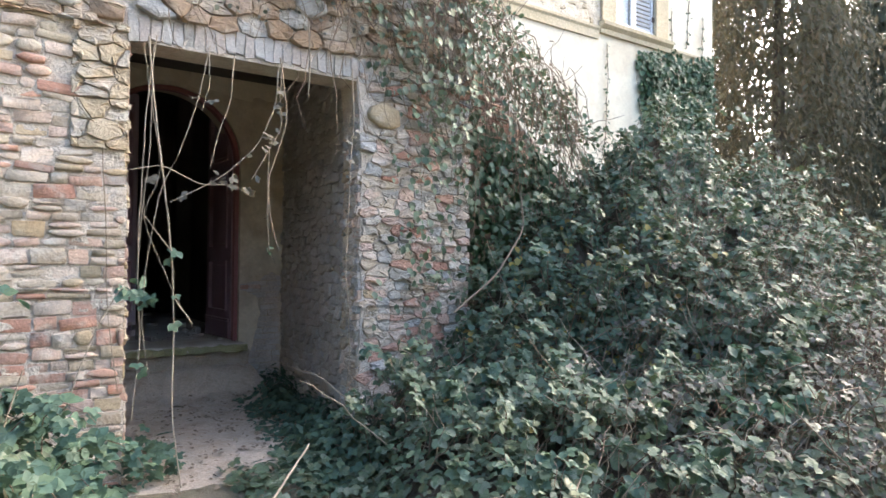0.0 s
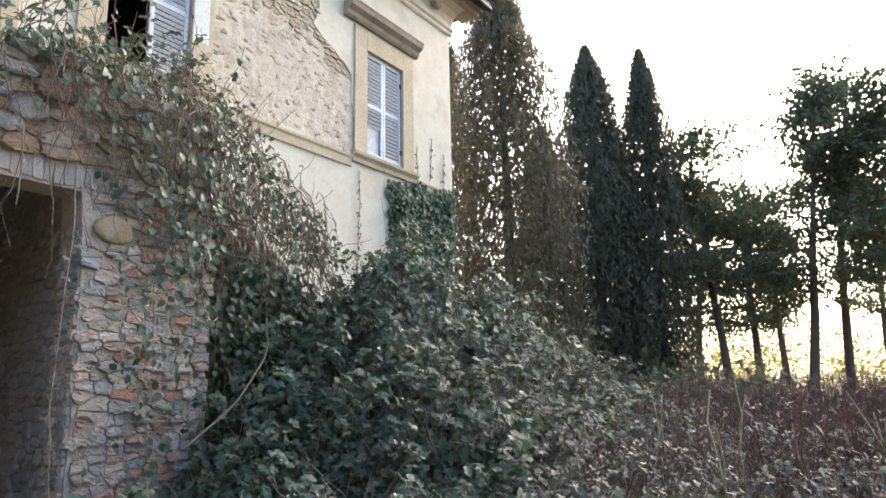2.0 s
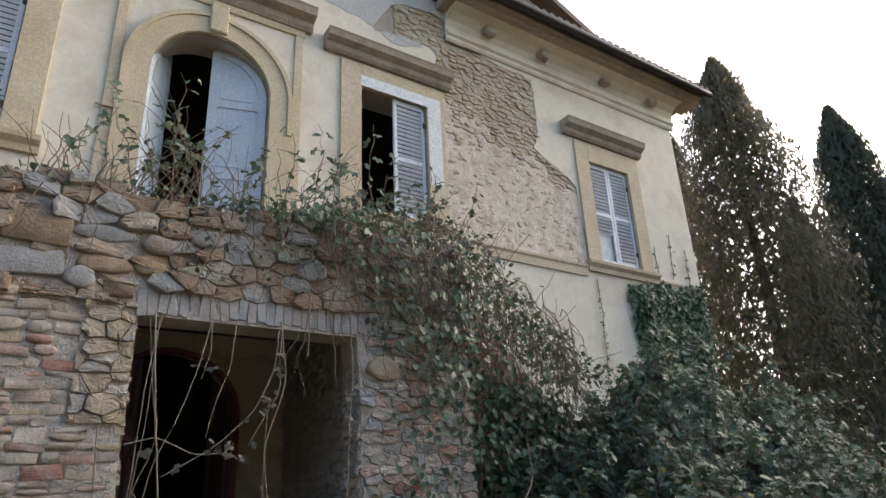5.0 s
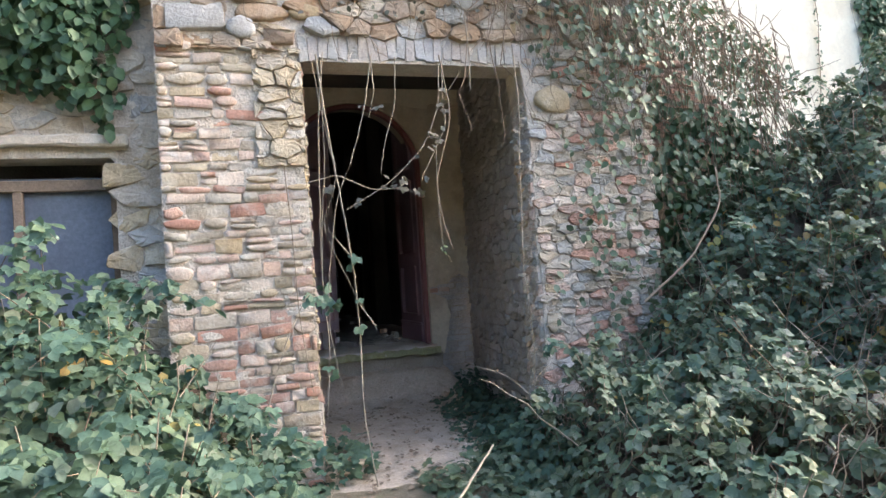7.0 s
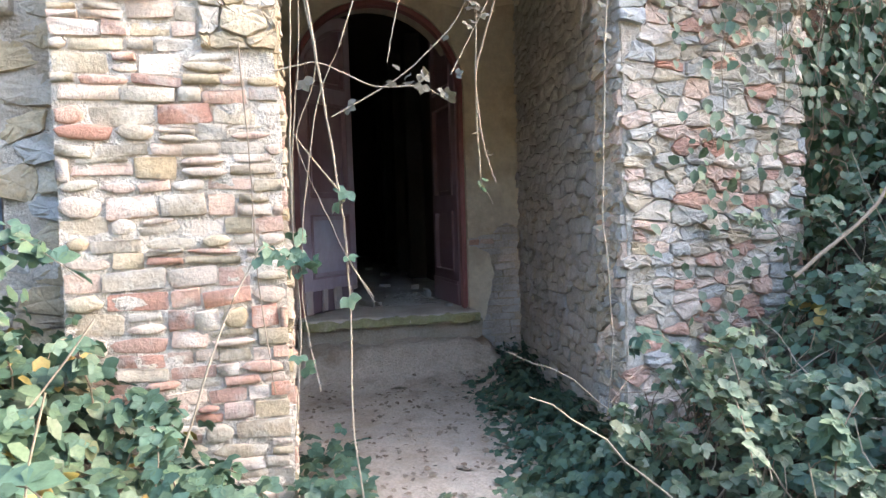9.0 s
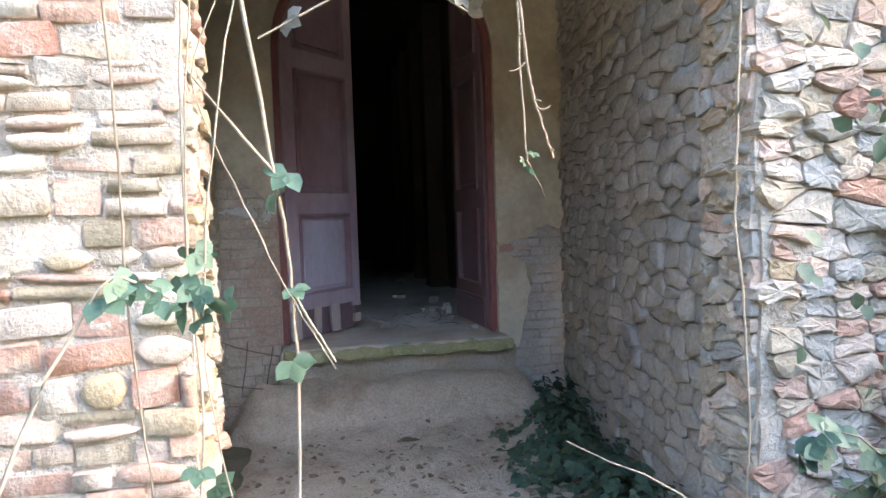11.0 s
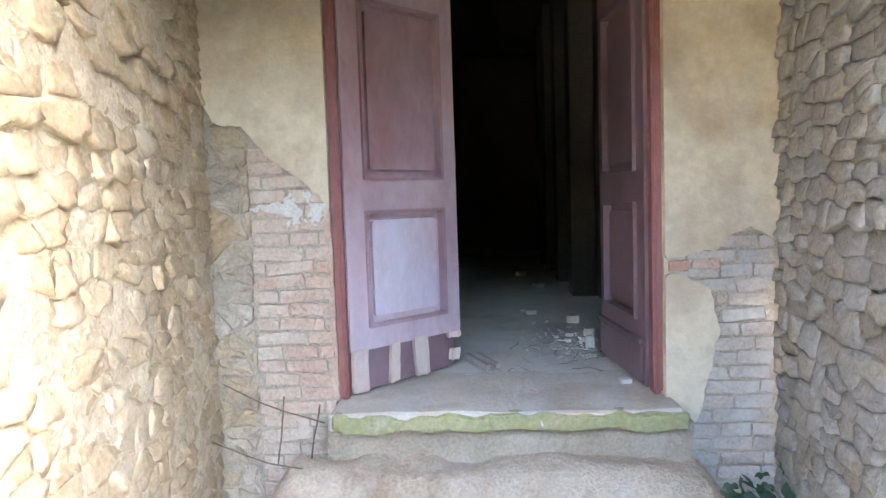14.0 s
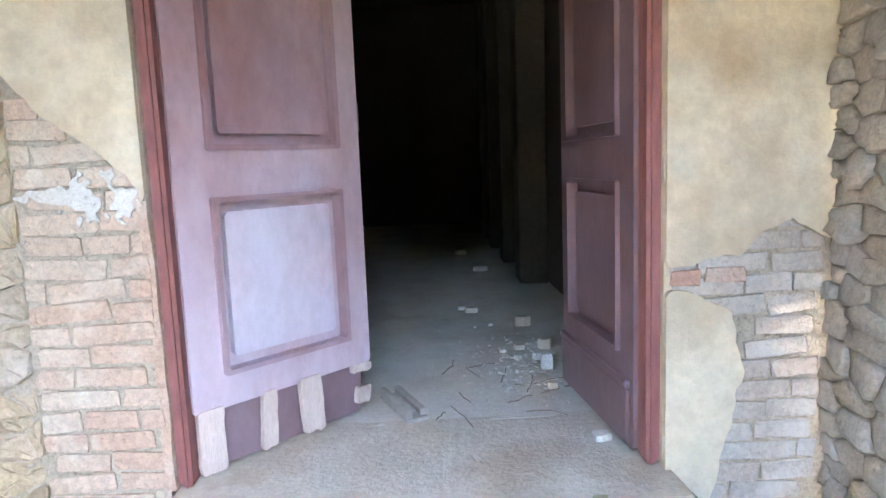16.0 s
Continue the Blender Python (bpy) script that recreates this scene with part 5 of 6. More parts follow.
def wing_ivy(x, z):
    left = np.interp(z, [0, 3.2, 4.0, 4.6, 5.0, 5.4], [10.6, 10.5, 10.15, 10.0, 9.95, 10.05])
    top = np.interp(x, [8.0, 8.6, 10.2, 11.0, 12.4], [5.05, 5.35, 5.40, 5.55, 5.75])
    hole = -sd_rect(x, z, 10.75, 11.2, 3.2, 3.95)
    return min(x - left, top - z, 12.32 - x, -hole * 1.0 if hole > 0 else 9) + 0.18 * n2(x, z, 1.6) + 0.1 * n2(x, z, 5)


ivy = wall_leaves("ivy", "dark green ivy climbing the plastered wing below the window", wing_ivy, 8.0, 12.4, 1.0, 5.9, lambda u, v, w: (u, FA - 0.05 - w, v), (-0.1, -1, 0), 9000, (0.06, 0.12), M_IVY, 0.16, 21)
runners = []
for x0, z1 in ((9.05, 5.35), (10.9, 6.35), (11.45, 6.7), (11.9, 6.45)):
    runners.append((bend((x0, FA - 0.045, z1 - 1.9), (x0 + 0.1, FA - 0.045, z1), 0, 10, 0.012), 0.008, 4))
part("runners", tubes("runners", runners, M_STEM_DARK), None, ivy)
pp = np.concatenate([r[0][np.linspace(0, 9, 60).astype(int)] + rng.normal(0, 0.035, (60, 3)) * (1, 0.3, 1) for r in runners])
part("leaves", leaf_mesh("leaves", pp, np.array([(-0.1, -1, 0.2)] * len(pp)) + rng.normal(0, 0.3, (len(pp), 3)), rng.uniform(0.03, 0.06, len(pp)), M_IVY), None, ivy)

def low_ivy(x, z):
    return min(-0.12 - x + 0.25 * (z - 3.4), z - 2.65 - 0.25 * n2(x, 0, 2) + 0.35 * (x + 0.6), 4.05 - z) + 0.12 * n2(x, z, 3)


wall_leaves("ivy", "dark hanging ivy over the low wall beside the porch", low_ivy, -3.2, 0.0, 2.4, 4.1, lambda u, v, w: (u, 5.05 - w, v), (0, -1, 0), 3600, (0.06, 0.11), M_IVY, 0.30, 22)


def pier_ivy(x, z):
    return min(x - 2.85 - 0.2 * n2(z, 0, 2), 4.3 - x, z - 0.9, 4.0 - z) * 0.5 + 0.35 * n2(x, z, 1.7, 5) - 0.02


wall_leaves("ivy", "thin ivy and bramble leaves hanging over the porch pier", pier_ivy, 2.8, 4.4, 0.8, 4.0, lambda u, v, w: (u, FR - 0.06 - w, v), (0, -1, 0), 420, (0.045, 0.085), M_BRAMBLE, 0.16, 23)


def gap_ivy(x, z):
    return min(x - 3.95, 5.6 - x, z - 0.4, 3.15 - 0.4 * (x - 3.9) - z) + 0.2 * n2(x, z, 2)


wall_leaves("ivy", "dark ivy filling the broken recess beside the porch", gap_ivy, 3.9, 5.8, 0.4, 3.3, lambda u, v, w: (u, FR + 0.28 - w, v), (0, -1, 0.2), 2200, (0.06, 0.11), M_IVY, 0.35, 24)

# growth along the broken top of the porch
def top_height(x, y):
    return np.interp(x, [-0.3, 0.2, 1.2, 2.0, 2.8, 3.4, 4.2, 5.0, 5.8], [0.06, 0.10, 0.12, 0.20, 0.50, 0.60, 0.55, 0.35, 0.15]) * (1 + 0.5 * n2(x, y, 2.2))


crest = thing("wall_top_growth", "tangle of brambles and dry stalks on the broken porch top", "bramble", "stuff", at=(2.5, 5, 3.9))
pos, out = [], []
stalks, roots = [], []
for _ in range(4200):
    x, y = g.uniform(-0.2, 5.7), g.uniform(4.72, 5.6)
    zt = 3.90 - max(0, x - 3.75) * 0.62
    h = top_height(x, y)
    if x < 1.6 and g.random() < 0.6:
        continue
    pos.append((x, y, zt + g.random() * h))
    out.append(g.normal(0, 0.6, 3) + (0, -0.5, 0.6))
part("leaves", leaf_mesh("leaves", np.array(pos), np.array(out), g.uniform(0.04, 0.08, len(pos)), M_BRAMBLE), None, crest)
for _ in range(200):
    x, y = g.uniform(0.0, 5.4), g.uniform(4.75, 5.5)
    zt = 3.85 - max(0, x - 3.75) * 0.62
    stalks.append((bend((x, y, zt), (x + g.normal(0, 0.35), y + g.normal(-0.1, 0.2), zt + g.uniform(0.15, 0.75)), g.uniform(-0.1, 0.1), 7, 0.025), np.linspace(0.006, 0.002, 7), 4))
part("stalks", tubes("stalks", stalks, M_STEM_DARK), None, crest)
arcs, pos, out = [], [], []
for _ in range(60):
    x, y = g.uniform(0.2, 3.9), g.uniform(4.75, 5.3)
    ln = g.uniform(0.4, 0.95)
    line = bend((x, y, 3.85), (x + g.normal(0, 0.45), y + g.normal(-0.25, 0.2), 3.9 + ln), -0.1, 9, 0.03)
    arcs.append((line, np.linspace(0.006, 0.002, 9), 4))
    for i in g.uniform(3, 8, 6):
        pos.append(line[int(i)] + g.normal(0, 0.035, 3))
        out.append(g.normal(0, 0.5, 3) + (0, -0.6, 0.6))
part("canes", tubes("canes", arcs, M_STEM_DARK), None, crest)
part("leaves", leaf_mesh("leaves", np.array(pos), np.array(out), g.uniform(0.035, 0.065, len(pos)), M_BRAMBLE, trio=True), None, crest)
# hanging roots and dead stems in front of the porch wall
for _ in range(120):
    x = g.choice([g.choice([0.6, 1.35, 1.9, 2.2, 2.7]) + g.normal(0, 0.2), g.choice([3.3, 3.75, 4.3, 4.8]) + g.normal(0, 0.12), g.uniform(3.4, 5.2)])
    zt = 3.92 - max(0, x - 3.75) * 0.62 + g.uniform(-0.25, 0.05)
    ln = g.uniform(0.3, 0.8) if x < 2.85 else g.uniform(0.5, 2.2)
    y0 = FR - g.uniform(0.04, 0.22) + (0.1 if x > 3.9 else 0)
    roots.append((bend((x, y0 + 0.05, zt), (x + g.normal(0, 0.28), y0, zt - ln), 0, 9, 0.04), np.linspace(0.0045, 0.002, 9), 3))
dead = thing("dead_vines", "dry brown vines and roots hanging down the porch front", "dead vines", "stuff", at=(3.5, 4.8, 3))
part("roots", tubes("roots", roots, M_DRYROOT), None, dead)
p = np.column_stack([g.uniform(1.0, 3.0, 200), FR - g.uniform(0.03, 0.16, 200), g.uniform(3.3, 3.95, 200)])
part("leaves", leaf_mesh("leaves", p, g.normal(0, 0.5, (200, 3)) + (0, -1, 0.2), g.uniform(0.025, 0.055, 200), M_OLIVE), None, dead)

def curtain(x, z):
    low_ = np.interp(x, [1.9, 2.5, 3.0, 3.4, 4.0, 4.6, 5.4], [3.75, 3.5, 2.9, 2.2, 2.3, 1.9, 1.6])
    top_ = 4.25 - max(0.0, x - 3.75) * 0.75
    return min(x - 1.9, 5.6 - x, z - low_, top_ - z) * 0.7 + 0.30 * n2(x, z, 2.4, 9) + 0.12 * n2(x, z, 7.0, 9)


wall_leaves("bramble_curtain", "bramble leaves hanging in a curtain over the broken porch corner", curtain, 1.9, 5.6, 1.6, 4.3, lambda u, v, w: (u, FR - 0.05 - w + (0.12 if u > 3.9 else 0), v), (0.1, -1, 0.2), 900, (0.045, 0.09), M_BRAMBLE, 0.34, 27)
tangle = []
for _ in range(170):
    x = g.uniform(2.3, 5.3)
    zt = 4.1 - max(0, x - 3.75) * 0.7 + g.uniform(-0.3, 0.2)
    y0 = FR - g.uniform(0.06, 0.36)
    tangle.append((bend((x, y0 + 0.1, zt), (x + g.normal(0.1, 0.35), y0, zt - g.uniform(0.3, 1.7)), g.uniform(-0.25, 0.1), 10, 0.045), np.linspace(0.006, 0.002, 10), 4))
part("stems", tubes("stems", tangle, M_STEM_DARK), None, dead)

# vines that hang in the opening
def hanging_vine(label, points, r0, r1, leaves=0, size=(0.03, 0.06), mat=M_STEM, twigs=(), leafmat=M_BLUEGREEN, span=(0.2, 1.0), thorn=0):
    pts_ = np.array(points, float)
    t_old = np.linspace(0, 1, len(pts_))
    t_new = np.linspace(0, 1, max(10, len(pts_) * 5))
    fine = np.column_stack([np.interp(t_new, t_old, pts_[:, k]) for k in range(3)])
    for _ in range(2):
        fine[1:-1] = (fine[:-2] + 2 * fine[1:-1] + fine[2:]) / 4
    fine[1:-1] += g.normal(0, 0.0015, fine[1:-1].shape)
    v = thing("hanging_vine", label, "vine", group="vines in the porch opening", at=tuple(fine[0]))
    part("stem", tubes("stem", [(fine, np.linspace(r0, r1, len(fine)), 6)], mat), None, v)
    for a, b in twigs:
        part("twig", tubes("twig", [(bend(a, b, 0.005, 7, 0.0015), np.linspace(r1 * 1.0, r1 * 0.5, 7), 5)], mat), None, v)
    for _ in range(thorn):
        q = fine[int(g.integers(2, len(fine) - 1))]
        d = g.normal(0, 1, 3)
        d /= np.linalg.norm(d)
        part("thorn", tubes("thorn", [(np.array([q, q + d * 0.012, q + d * 0.018 + (0, 0, -0.004)]), np.array([0.003, 0.0018, 0.0004]), 4)], mat), None, v)
    if leaves:
        idx = g.uniform(span[0], span[1], leaves) * (len(fine) - 1)
        for i in idx:
            q = fine[int(i)] + g.normal(0, 0.03, 3)
            part("leaf", leaf_mesh("leaf", q[None], (g.normal(0, 0.5, 3) + (0, -0.8, 0.5))[None], np.array([g.uniform(*size)]), leafmat, trio=True, droop=0.8), None, v)
    return v


YV = 4.60
hanging_vine("pale bramble stem hanging from the porch top to the ground", [(1.05, YV, 2.95), (1.10, YV, 2.4), (1.17, YV, 1.9), (1.22, 4.64, 1.52), (1.25, 4.70, 1.30), (1.26, 4.70, 1.0), (1.24, 4.66, 0.4), (1.30, 4.6, -0.10)], 0.0065, 0.005, 5, (0.04, 0.07), span=(0.45, 0.75), twigs=[((1.22, 4.64, 1.52), (1.02, 4.6, 1.78)), ((1.25, 4.7, 1.2), (1.36, 4.6, 1.02))])
hanging_vine("thin pale stem by the opening's edge", [(1.10, YV, 2.97), (1.04, YV, 2.5), (1.02, YV, 2.0), (1.0, YV, 1.4), (1.03, YV, 0.9), (0.98, YV, 0.4)], 0.004, 0.003, 3, (0.04, 0.07))
hanging_vine("thin pale stem twisting down the opening", [(1.45, YV, 2.97), (1.38, YV, 2.6), (1.26, YV, 2.2), (1.14, YV, 1.95), (1.05, YV, 1.4), (1.03, YV, 1.0), (1.10, YV, 0.6)], 0.004, 0.002)
hanging_vine("thin pale stem twisting down the opening", [(1.02, YV, 2.9), (1.07, YV, 2.5), (1.15, YV, 2.05), (1.02, YV, 1.75), (1.14, YV, 1.45), (1.25, YV, 1.2), (1.36, YV, 1.0)], 0.0025, 0.0015)
hanging_vine("thin pale stem with a cluster of green leaves", [(1.08, YV, 2.9), (1.07, YV, 2.2), (1.02, YV, 1.7), (1.0, YV, 1.3), (1.04, YV, 1.1)], 0.003, 0.002, 9, (0.05, 0.09), span=(0.75, 0.95))
hanging_vine("slender stem crossing the opening with small leaves", [(0.95, YV, 2.05), (1.15, YV, 2.10), (1.4, YV, 1.98), (1.62, YV, 2.0), (1.74, YV, 1.93)], 0.004, 0.003, 9, (0.03, 0.06), leafmat=M_OLIVE)
hanging_vine("slender stem curving across the dark opening", [(1.95, YV, 2.9), (1.93, YV, 2.6), (1.80, YV, 2.3), (1.55, YV, 2.05), (1.2, YV, 1.85)], 0.004, 0.003, 6, (0.025, 0.05), leafmat=M_OLIVE)
hanging_vine("slender stem with small pale leaves", [(1.98, YV, 2.95), (1.96, YV, 2.7), (1.98, YV, 2.45), (1.87, YV, 2.25), (1.76, YV, 2.05)], 0.004, 0.003, 9, (0.025, 0.05), leafmat=M_OLIVE)
hanging_vine("thorny pale bramble cane hanging in the opening", [(1.93, 4.52, 2.95), (2.0, 4.52, 2.5), (1.86, 4.55, 2.05), (1.885, 4.56, 1.80), (1.91, 4.55, 1.66), (1.945, 4.53, 1.535)], 0.0050, 0.0030, 0, mat=M_DRYROOT, thorn=16, twigs=[((1.885, 4.56, 1.79), (1.835, 4.55, 1.765)), ((1.91, 4.55, 1.67), (1.945, 4.545, 1.675))])
hanging_vine("fine stem with a few small green leaves", [(1.90, 4.62, 2.4), (1.885, 4.63, 1.95), (1.90, 4.63, 1.62), (1.91, 4.65, 1.54), (1.94, 4.67, 1.50), (1.99, 4.73, 1.44)], 0.003, 0.002, 4, (0.014, 0.021), span=(0.5, 1.0), leafmat=M_IVY)
hanging_vine("long leafy runner hanging beside the opening's edge", [(2.56, YV, 3.0), (2.58, YV, 2.6), (2.55, YV, 2.2), (2.54, YV, 1.75), (2.52, YV, 1.35), (2.55, YV, 1.1), (2.57, YV, 0.7), (2.53, YV, 0.35)], 0.005, 0.003, 24, (0.02, 0.045), leafmat=M_OLIVE, span=(0.02, 0.62))
hanging_vine("short pale stem hanging from the arch", [(2.18, YV, 3.3), (2.20, YV, 3.0), (2.19, YV, 2.72)], 0.006, 0.004)
hanging_vine("short bent stem hanging by the arch", [(2.60, YV, 2.95), (2.64, YV, 2.7), (2.72, YV, 2.5)], 0.005, 0.003)
hanging_vine("thin stem drooping in the dark opening", [(1.62, YV, 2.95), (1.60, YV, 2.6), (1.50, YV, 2.3), (1.46, YV, 2.1)], 0.004, 0.002)
hanging_vine("thin stem drooping in the dark opening", [(1.44, YV, 2.95), (1.45, YV, 2.7), (1.40, YV, 2.5)], 0.004, 0.002, 2, (0.05, 0.06), leafmat=M_OLIVE)
hanging_vine("bramble spray leaning across the pier edge", [(0.55, 4.3, 0.5), (0.72, 4.35, 1.0), (0.88, 4.4, 1.3), (0.98, 4.5, 1.22)], 0.005, 0.003, 8, (0.04, 0.075), span=(0.3, 1.0))
hanging_vine("dry stem across the pier face", [(0.80, 4.72, 2.2), (0.83, 4.70, 1.6), (0.84, 4.68, 1.1), (0.90, 4.62, 0.6)], 0.004, 0.003, mat=M_DRYROOT)
hanging_vine("grey branch leaning on the thicket", [(3.3, 4.2, 1.05), (3.7, 4.15, 1.35), (4.05, 4.2, 1.75), (4.1, 4.3, 2.05)], 0.010, 0.006, mat=M_DRYROOT)
hanging_vine("pale dead branch lying in the path", [(1.15, 3.1, 0.05), (1.45, 3.3, 0.16), (1.8, 3.6, 0.36)], 0.010, 0.006)

# ---- brush and trees beyond ----
def brush_height(x, y):
    d = math.hypot(x, y)
    if d < 4.6 or x < 3.5:
        return 0.0
    az = math.degrees(math.atan2(x, y))
    side = min(1.0, max(0.0, (az - 60) / 7))
    return side * np.interp(d, [4.6, 6.0, 9.0, 16.0], [0.7, 1.1, 1.3, 1.4]) * (1 + 0.2 * n2(x, y, 0.8))


brush = thing("dry_brush", "russet dry stalks and dead brambles filling the clearing", "brush", "stuff", at=(9, 0, GZ))
pos, out, stems = [], [], []
while len(stems) < 9000:
    d, az = g.uniform(4.6, 19), radians(g.uniform(60, 112))
    x, y = d * math.sin(az), d * math.cos(az)
    h = brush_height(x, y)
    if h < 0.1:
        continue
    z = ground_height(x, y)
    top = np.array((x + g.normal(0, 0.16), y + g.normal(0, 0.16), z + h * g.uniform(0.55, 1.12)))
    stems.append((bend((x, y, z), top, 0, 4, 0.02), np.array([0.006, 0.005, 0.004, 0.002]) * (1 + d / 14), 3))
    for _ in range(7):
        f = g.uniform(0.2, 1)
        pos.append(np.array((x, y, z)) * (1 - f) + top * f + g.normal(0, 0.07, 3))
        out.append(g.normal(0, 1, 3))
part("stalks", tubes("stalks", stems, M_RUSSET), None, brush)
part("leaves", leaf_mesh("leaves", np.array(pos), np.array(out), g.uniform(0.06, 0.14, len(pos)), M_RUSSET, "blade"), None, brush)
for k in range(14):
    d, az = g.uniform(4.2, 8), radians(g.uniform(70, 100))
    x, y = d * math.sin(az), d * math.cos(az)
    z = ground_height(x, y)
    part("dead_cane", tubes("dead_cane", [(bend((x, y, z), (x + g.normal(0, 0.25), y + g.normal(0, 0.25), z + g.uniform(1.0, 1.6)), 0, 7, 0.035), np.linspace(0.012, 0.005, 7), 5)], M_STRAW), None, brush)
tuft = thing("grass_tuft", "fresh green grass tuft among the dry brush", "grass", "stuff", at=(4.6, 0.7, GZ))
pp = np.column_stack([g.normal(4.7, 0.22, 500), g.normal(0.75, 0.22, 500), np.full(500, 0.0)])
pp[:, 2] = g.uniform(0.3, 0.62, 500)
part("leaves", leaf_mesh("leaves", pp, g.normal(0, 0.4, (500, 3)) + (0, -1, 0.3), g.uniform(0.15, 0.3, 500), M_GRASS, "grass", droop=-1.0), None, tuft)
straw = thing("straw_tuft", "dry straw-coloured grass in the undergrowth", "grass", "stuff", at=(0.0, 2.6, GZ))
pp = np.column_stack([g.normal(-0.15, 0.2, 90), g.normal(2.9, 0.2, 90), g.uniform(0.2, 0.5, 90)])
part("leaves", leaf_mesh("leaves", pp, g.normal(0, 0.5, (90, 3)) + (0, -1, 0), g.uniform(0.15, 0.3, 90), M_STRAW, "grass", droop=-1.0), None, straw)


def cypress(x, y, h, r, mat, label, seed, n=9000, gap=0.35):
    gg = np.random.default_rng(seed)
    z0 = ground_height(x, y)
    t_ = thing("cypress", label, "tree", group="cypresses behind the villa", at=(x, y, z0))
    limbs = [(np.array([(x, y, z0 - 0.1), (x + 0.1, y, z0 + h * 0.5), (x, y + 0.05, z0 + h * 0.97)]), np.array([0.24, 0.15, 0.02]), 8)]
    part("trunk", tubes("trunk", limbs, M_BARK), None, t_)
    n = int(n * (2.4 if mat is M_CYPRESS_BROWN else 2.6))
    k = gg.uniform(0.06, 1, n) ** 0.85
    a = gg.uniform(0, 2 * np.pi, n)
    prof = np.interp(k, [0.0, 0.08, 0.25, 0.5, 0.75, 0.9, 0.97, 1.0], [0.55, 0.85, 1.0, 0.92, 0.66, 0.36, 0.14, 0.02])
    lump = np.array([1 + gap * noise.noise(Vector((math.cos(q) * 1.6 + seed, math.sin(q) * 1.6, w * h * 0.45))) + 0.25 * noise.noise(Vector((math.cos(q) * 5, math.sin(q) * 5 + seed, w * h * 1.4))) for q, w in zip(a, k)])
    rad = r * prof * lump * np.sqrt(gg.uniform(0.12, 1, n))
    p_ = np.column_stack([x + rad * np.cos(a), y + rad * np.sin(a), z0 + k * h])
    o_ = np.column_stack([np.cos(a), np.sin(a), np.full(n, 0.3)]) + gg.normal(0, 0.5, (n, 3))
    part("crown", leaf_mesh("crown", p_, o_, gg.uniform(0.14, 0.30, n), mat, "blade", droop=-1.6), None, t_)
    branch = []
    for _ in range(40):
        w, q = gg.uniform(0.1, 0.85), gg.uniform(0, 2 * np.pi)
        rr = r * np.interp(w, [0, 0.3, 0.8, 1], [0.8, 0.9, 0.5, 0.1])
        branch.append((bend((x, y, z0 + w * h), (x + rr * math.cos(q), y + rr * math.sin(q), z0 + w * h + 0.9), 0.1, 5), np.linspace(0.04, 0.012, 5), 4))
    part("branches", tubes("branches", branch, M_BARK), None, t_)["kind"] = "stuff"


def polar(az, d):
    return d * math.sin(radians(az)), d * math.cos(radians(az))


for az, d, h, r, mat, lab, sd, n in (
        (62.4, 20.0, 14.7, 2.4, M_CYPRESS_BROWN, "tall browning Italian cypress close behind the villa's corner", 1, 12000),
        (57.0, 23.0, 14.3, 1.9, M_CYPRESS_BROWN, "browning Italian cypress with gaps in its crown", 2, 7000),
        (70.0, 24.0, 13.9, 1.9, M_CYPRESS, "dark green columnar Italian cypress", 3, 11000),
        (65.5, 27.0, 12.0, 1.7, M_CYPRESS, "dark green columnar Italian cypress", 4, 9000),
        (74.6, 25.0, 13.9, 1.45, M_CYPRESS, "slender dark green Italian cypress", 5, 9000),
        (71.6, 28.0, 12.0, 1.6, M_CYPRESS, "dark green columnar Italian cypress", 6, 8000)):
    cypress(*polar(az, d), h, r, mat, lab, sd, n)


def pine(x, y, h, label, seed, tiers=8, wide=3.0):
    gg = np.random.default_rng(seed)
    z0 = ground_height(x, y)
    t_ = thing("pine", label, "tree", group="pines along the clearing", at=(x, y, z0))
    lean = gg.normal(0, 0.4, 2)
    trunk = bend((x, y, z0 - 0.1), (x + lean[0], y + lean[1], z0 + h), 0, 8, 0.08)
    part("trunk", tubes("trunk", [(trunk, np.linspace(0.19, 0.04, 8), 8)], M_BARK), None, t_)
    branch, pos_, out_ = [], [], []
    for k in range(tiers * 5):
        w = gg.uniform(0.36, 1.0)
        q = gg.uniform(0, 2 * np.pi)
        ln = wide * np.interp(w, [0.25, 0.5, 0.8, 1.0], [0.75, 1.0, 0.75, 0.25]) * gg.uniform(0.5, 1.1)
        a_ = np.array([np.interp(w, np.linspace(0, 1, 8), trunk[:, c]) for c in range(3)])
        b_ = a_ + (ln * math.cos(q), ln * math.sin(q), gg.uniform(-0.1, 0.5))
        branch.append((bend(a_, b_, 0.08, 6, 0.05), np.linspace(0.05, 0.012, 6), 5))
        for _ in range(2):
            c_ = a_ + (b_ - a_) * gg.uniform(0.35, 1.05) + gg.normal(0, 0.15, 3)
            m_ = int(gg.integers(60, 110))
            pos_.append(c_ + gg.normal(0, 1, (m_, 3)) * np.array([0.40, 0.40, 0.15]) * gg.uniform(0.7, 1.3))
            out_.append(gg.normal(0, 1, (m_, 3)) + (0, 0, 0.5))
    for one in branch:
        part("limb", tubes("limb", [one], M_BARK), None, t_)
    p_, o_ = np.concatenate(pos_), np.concatenate(out_)
    part("crown", leaf_mesh("crown", p_, o_, gg.uniform(0.18, 0.36, len(p_)), M_NEEDLE, "blade", droop=0), None, t_)


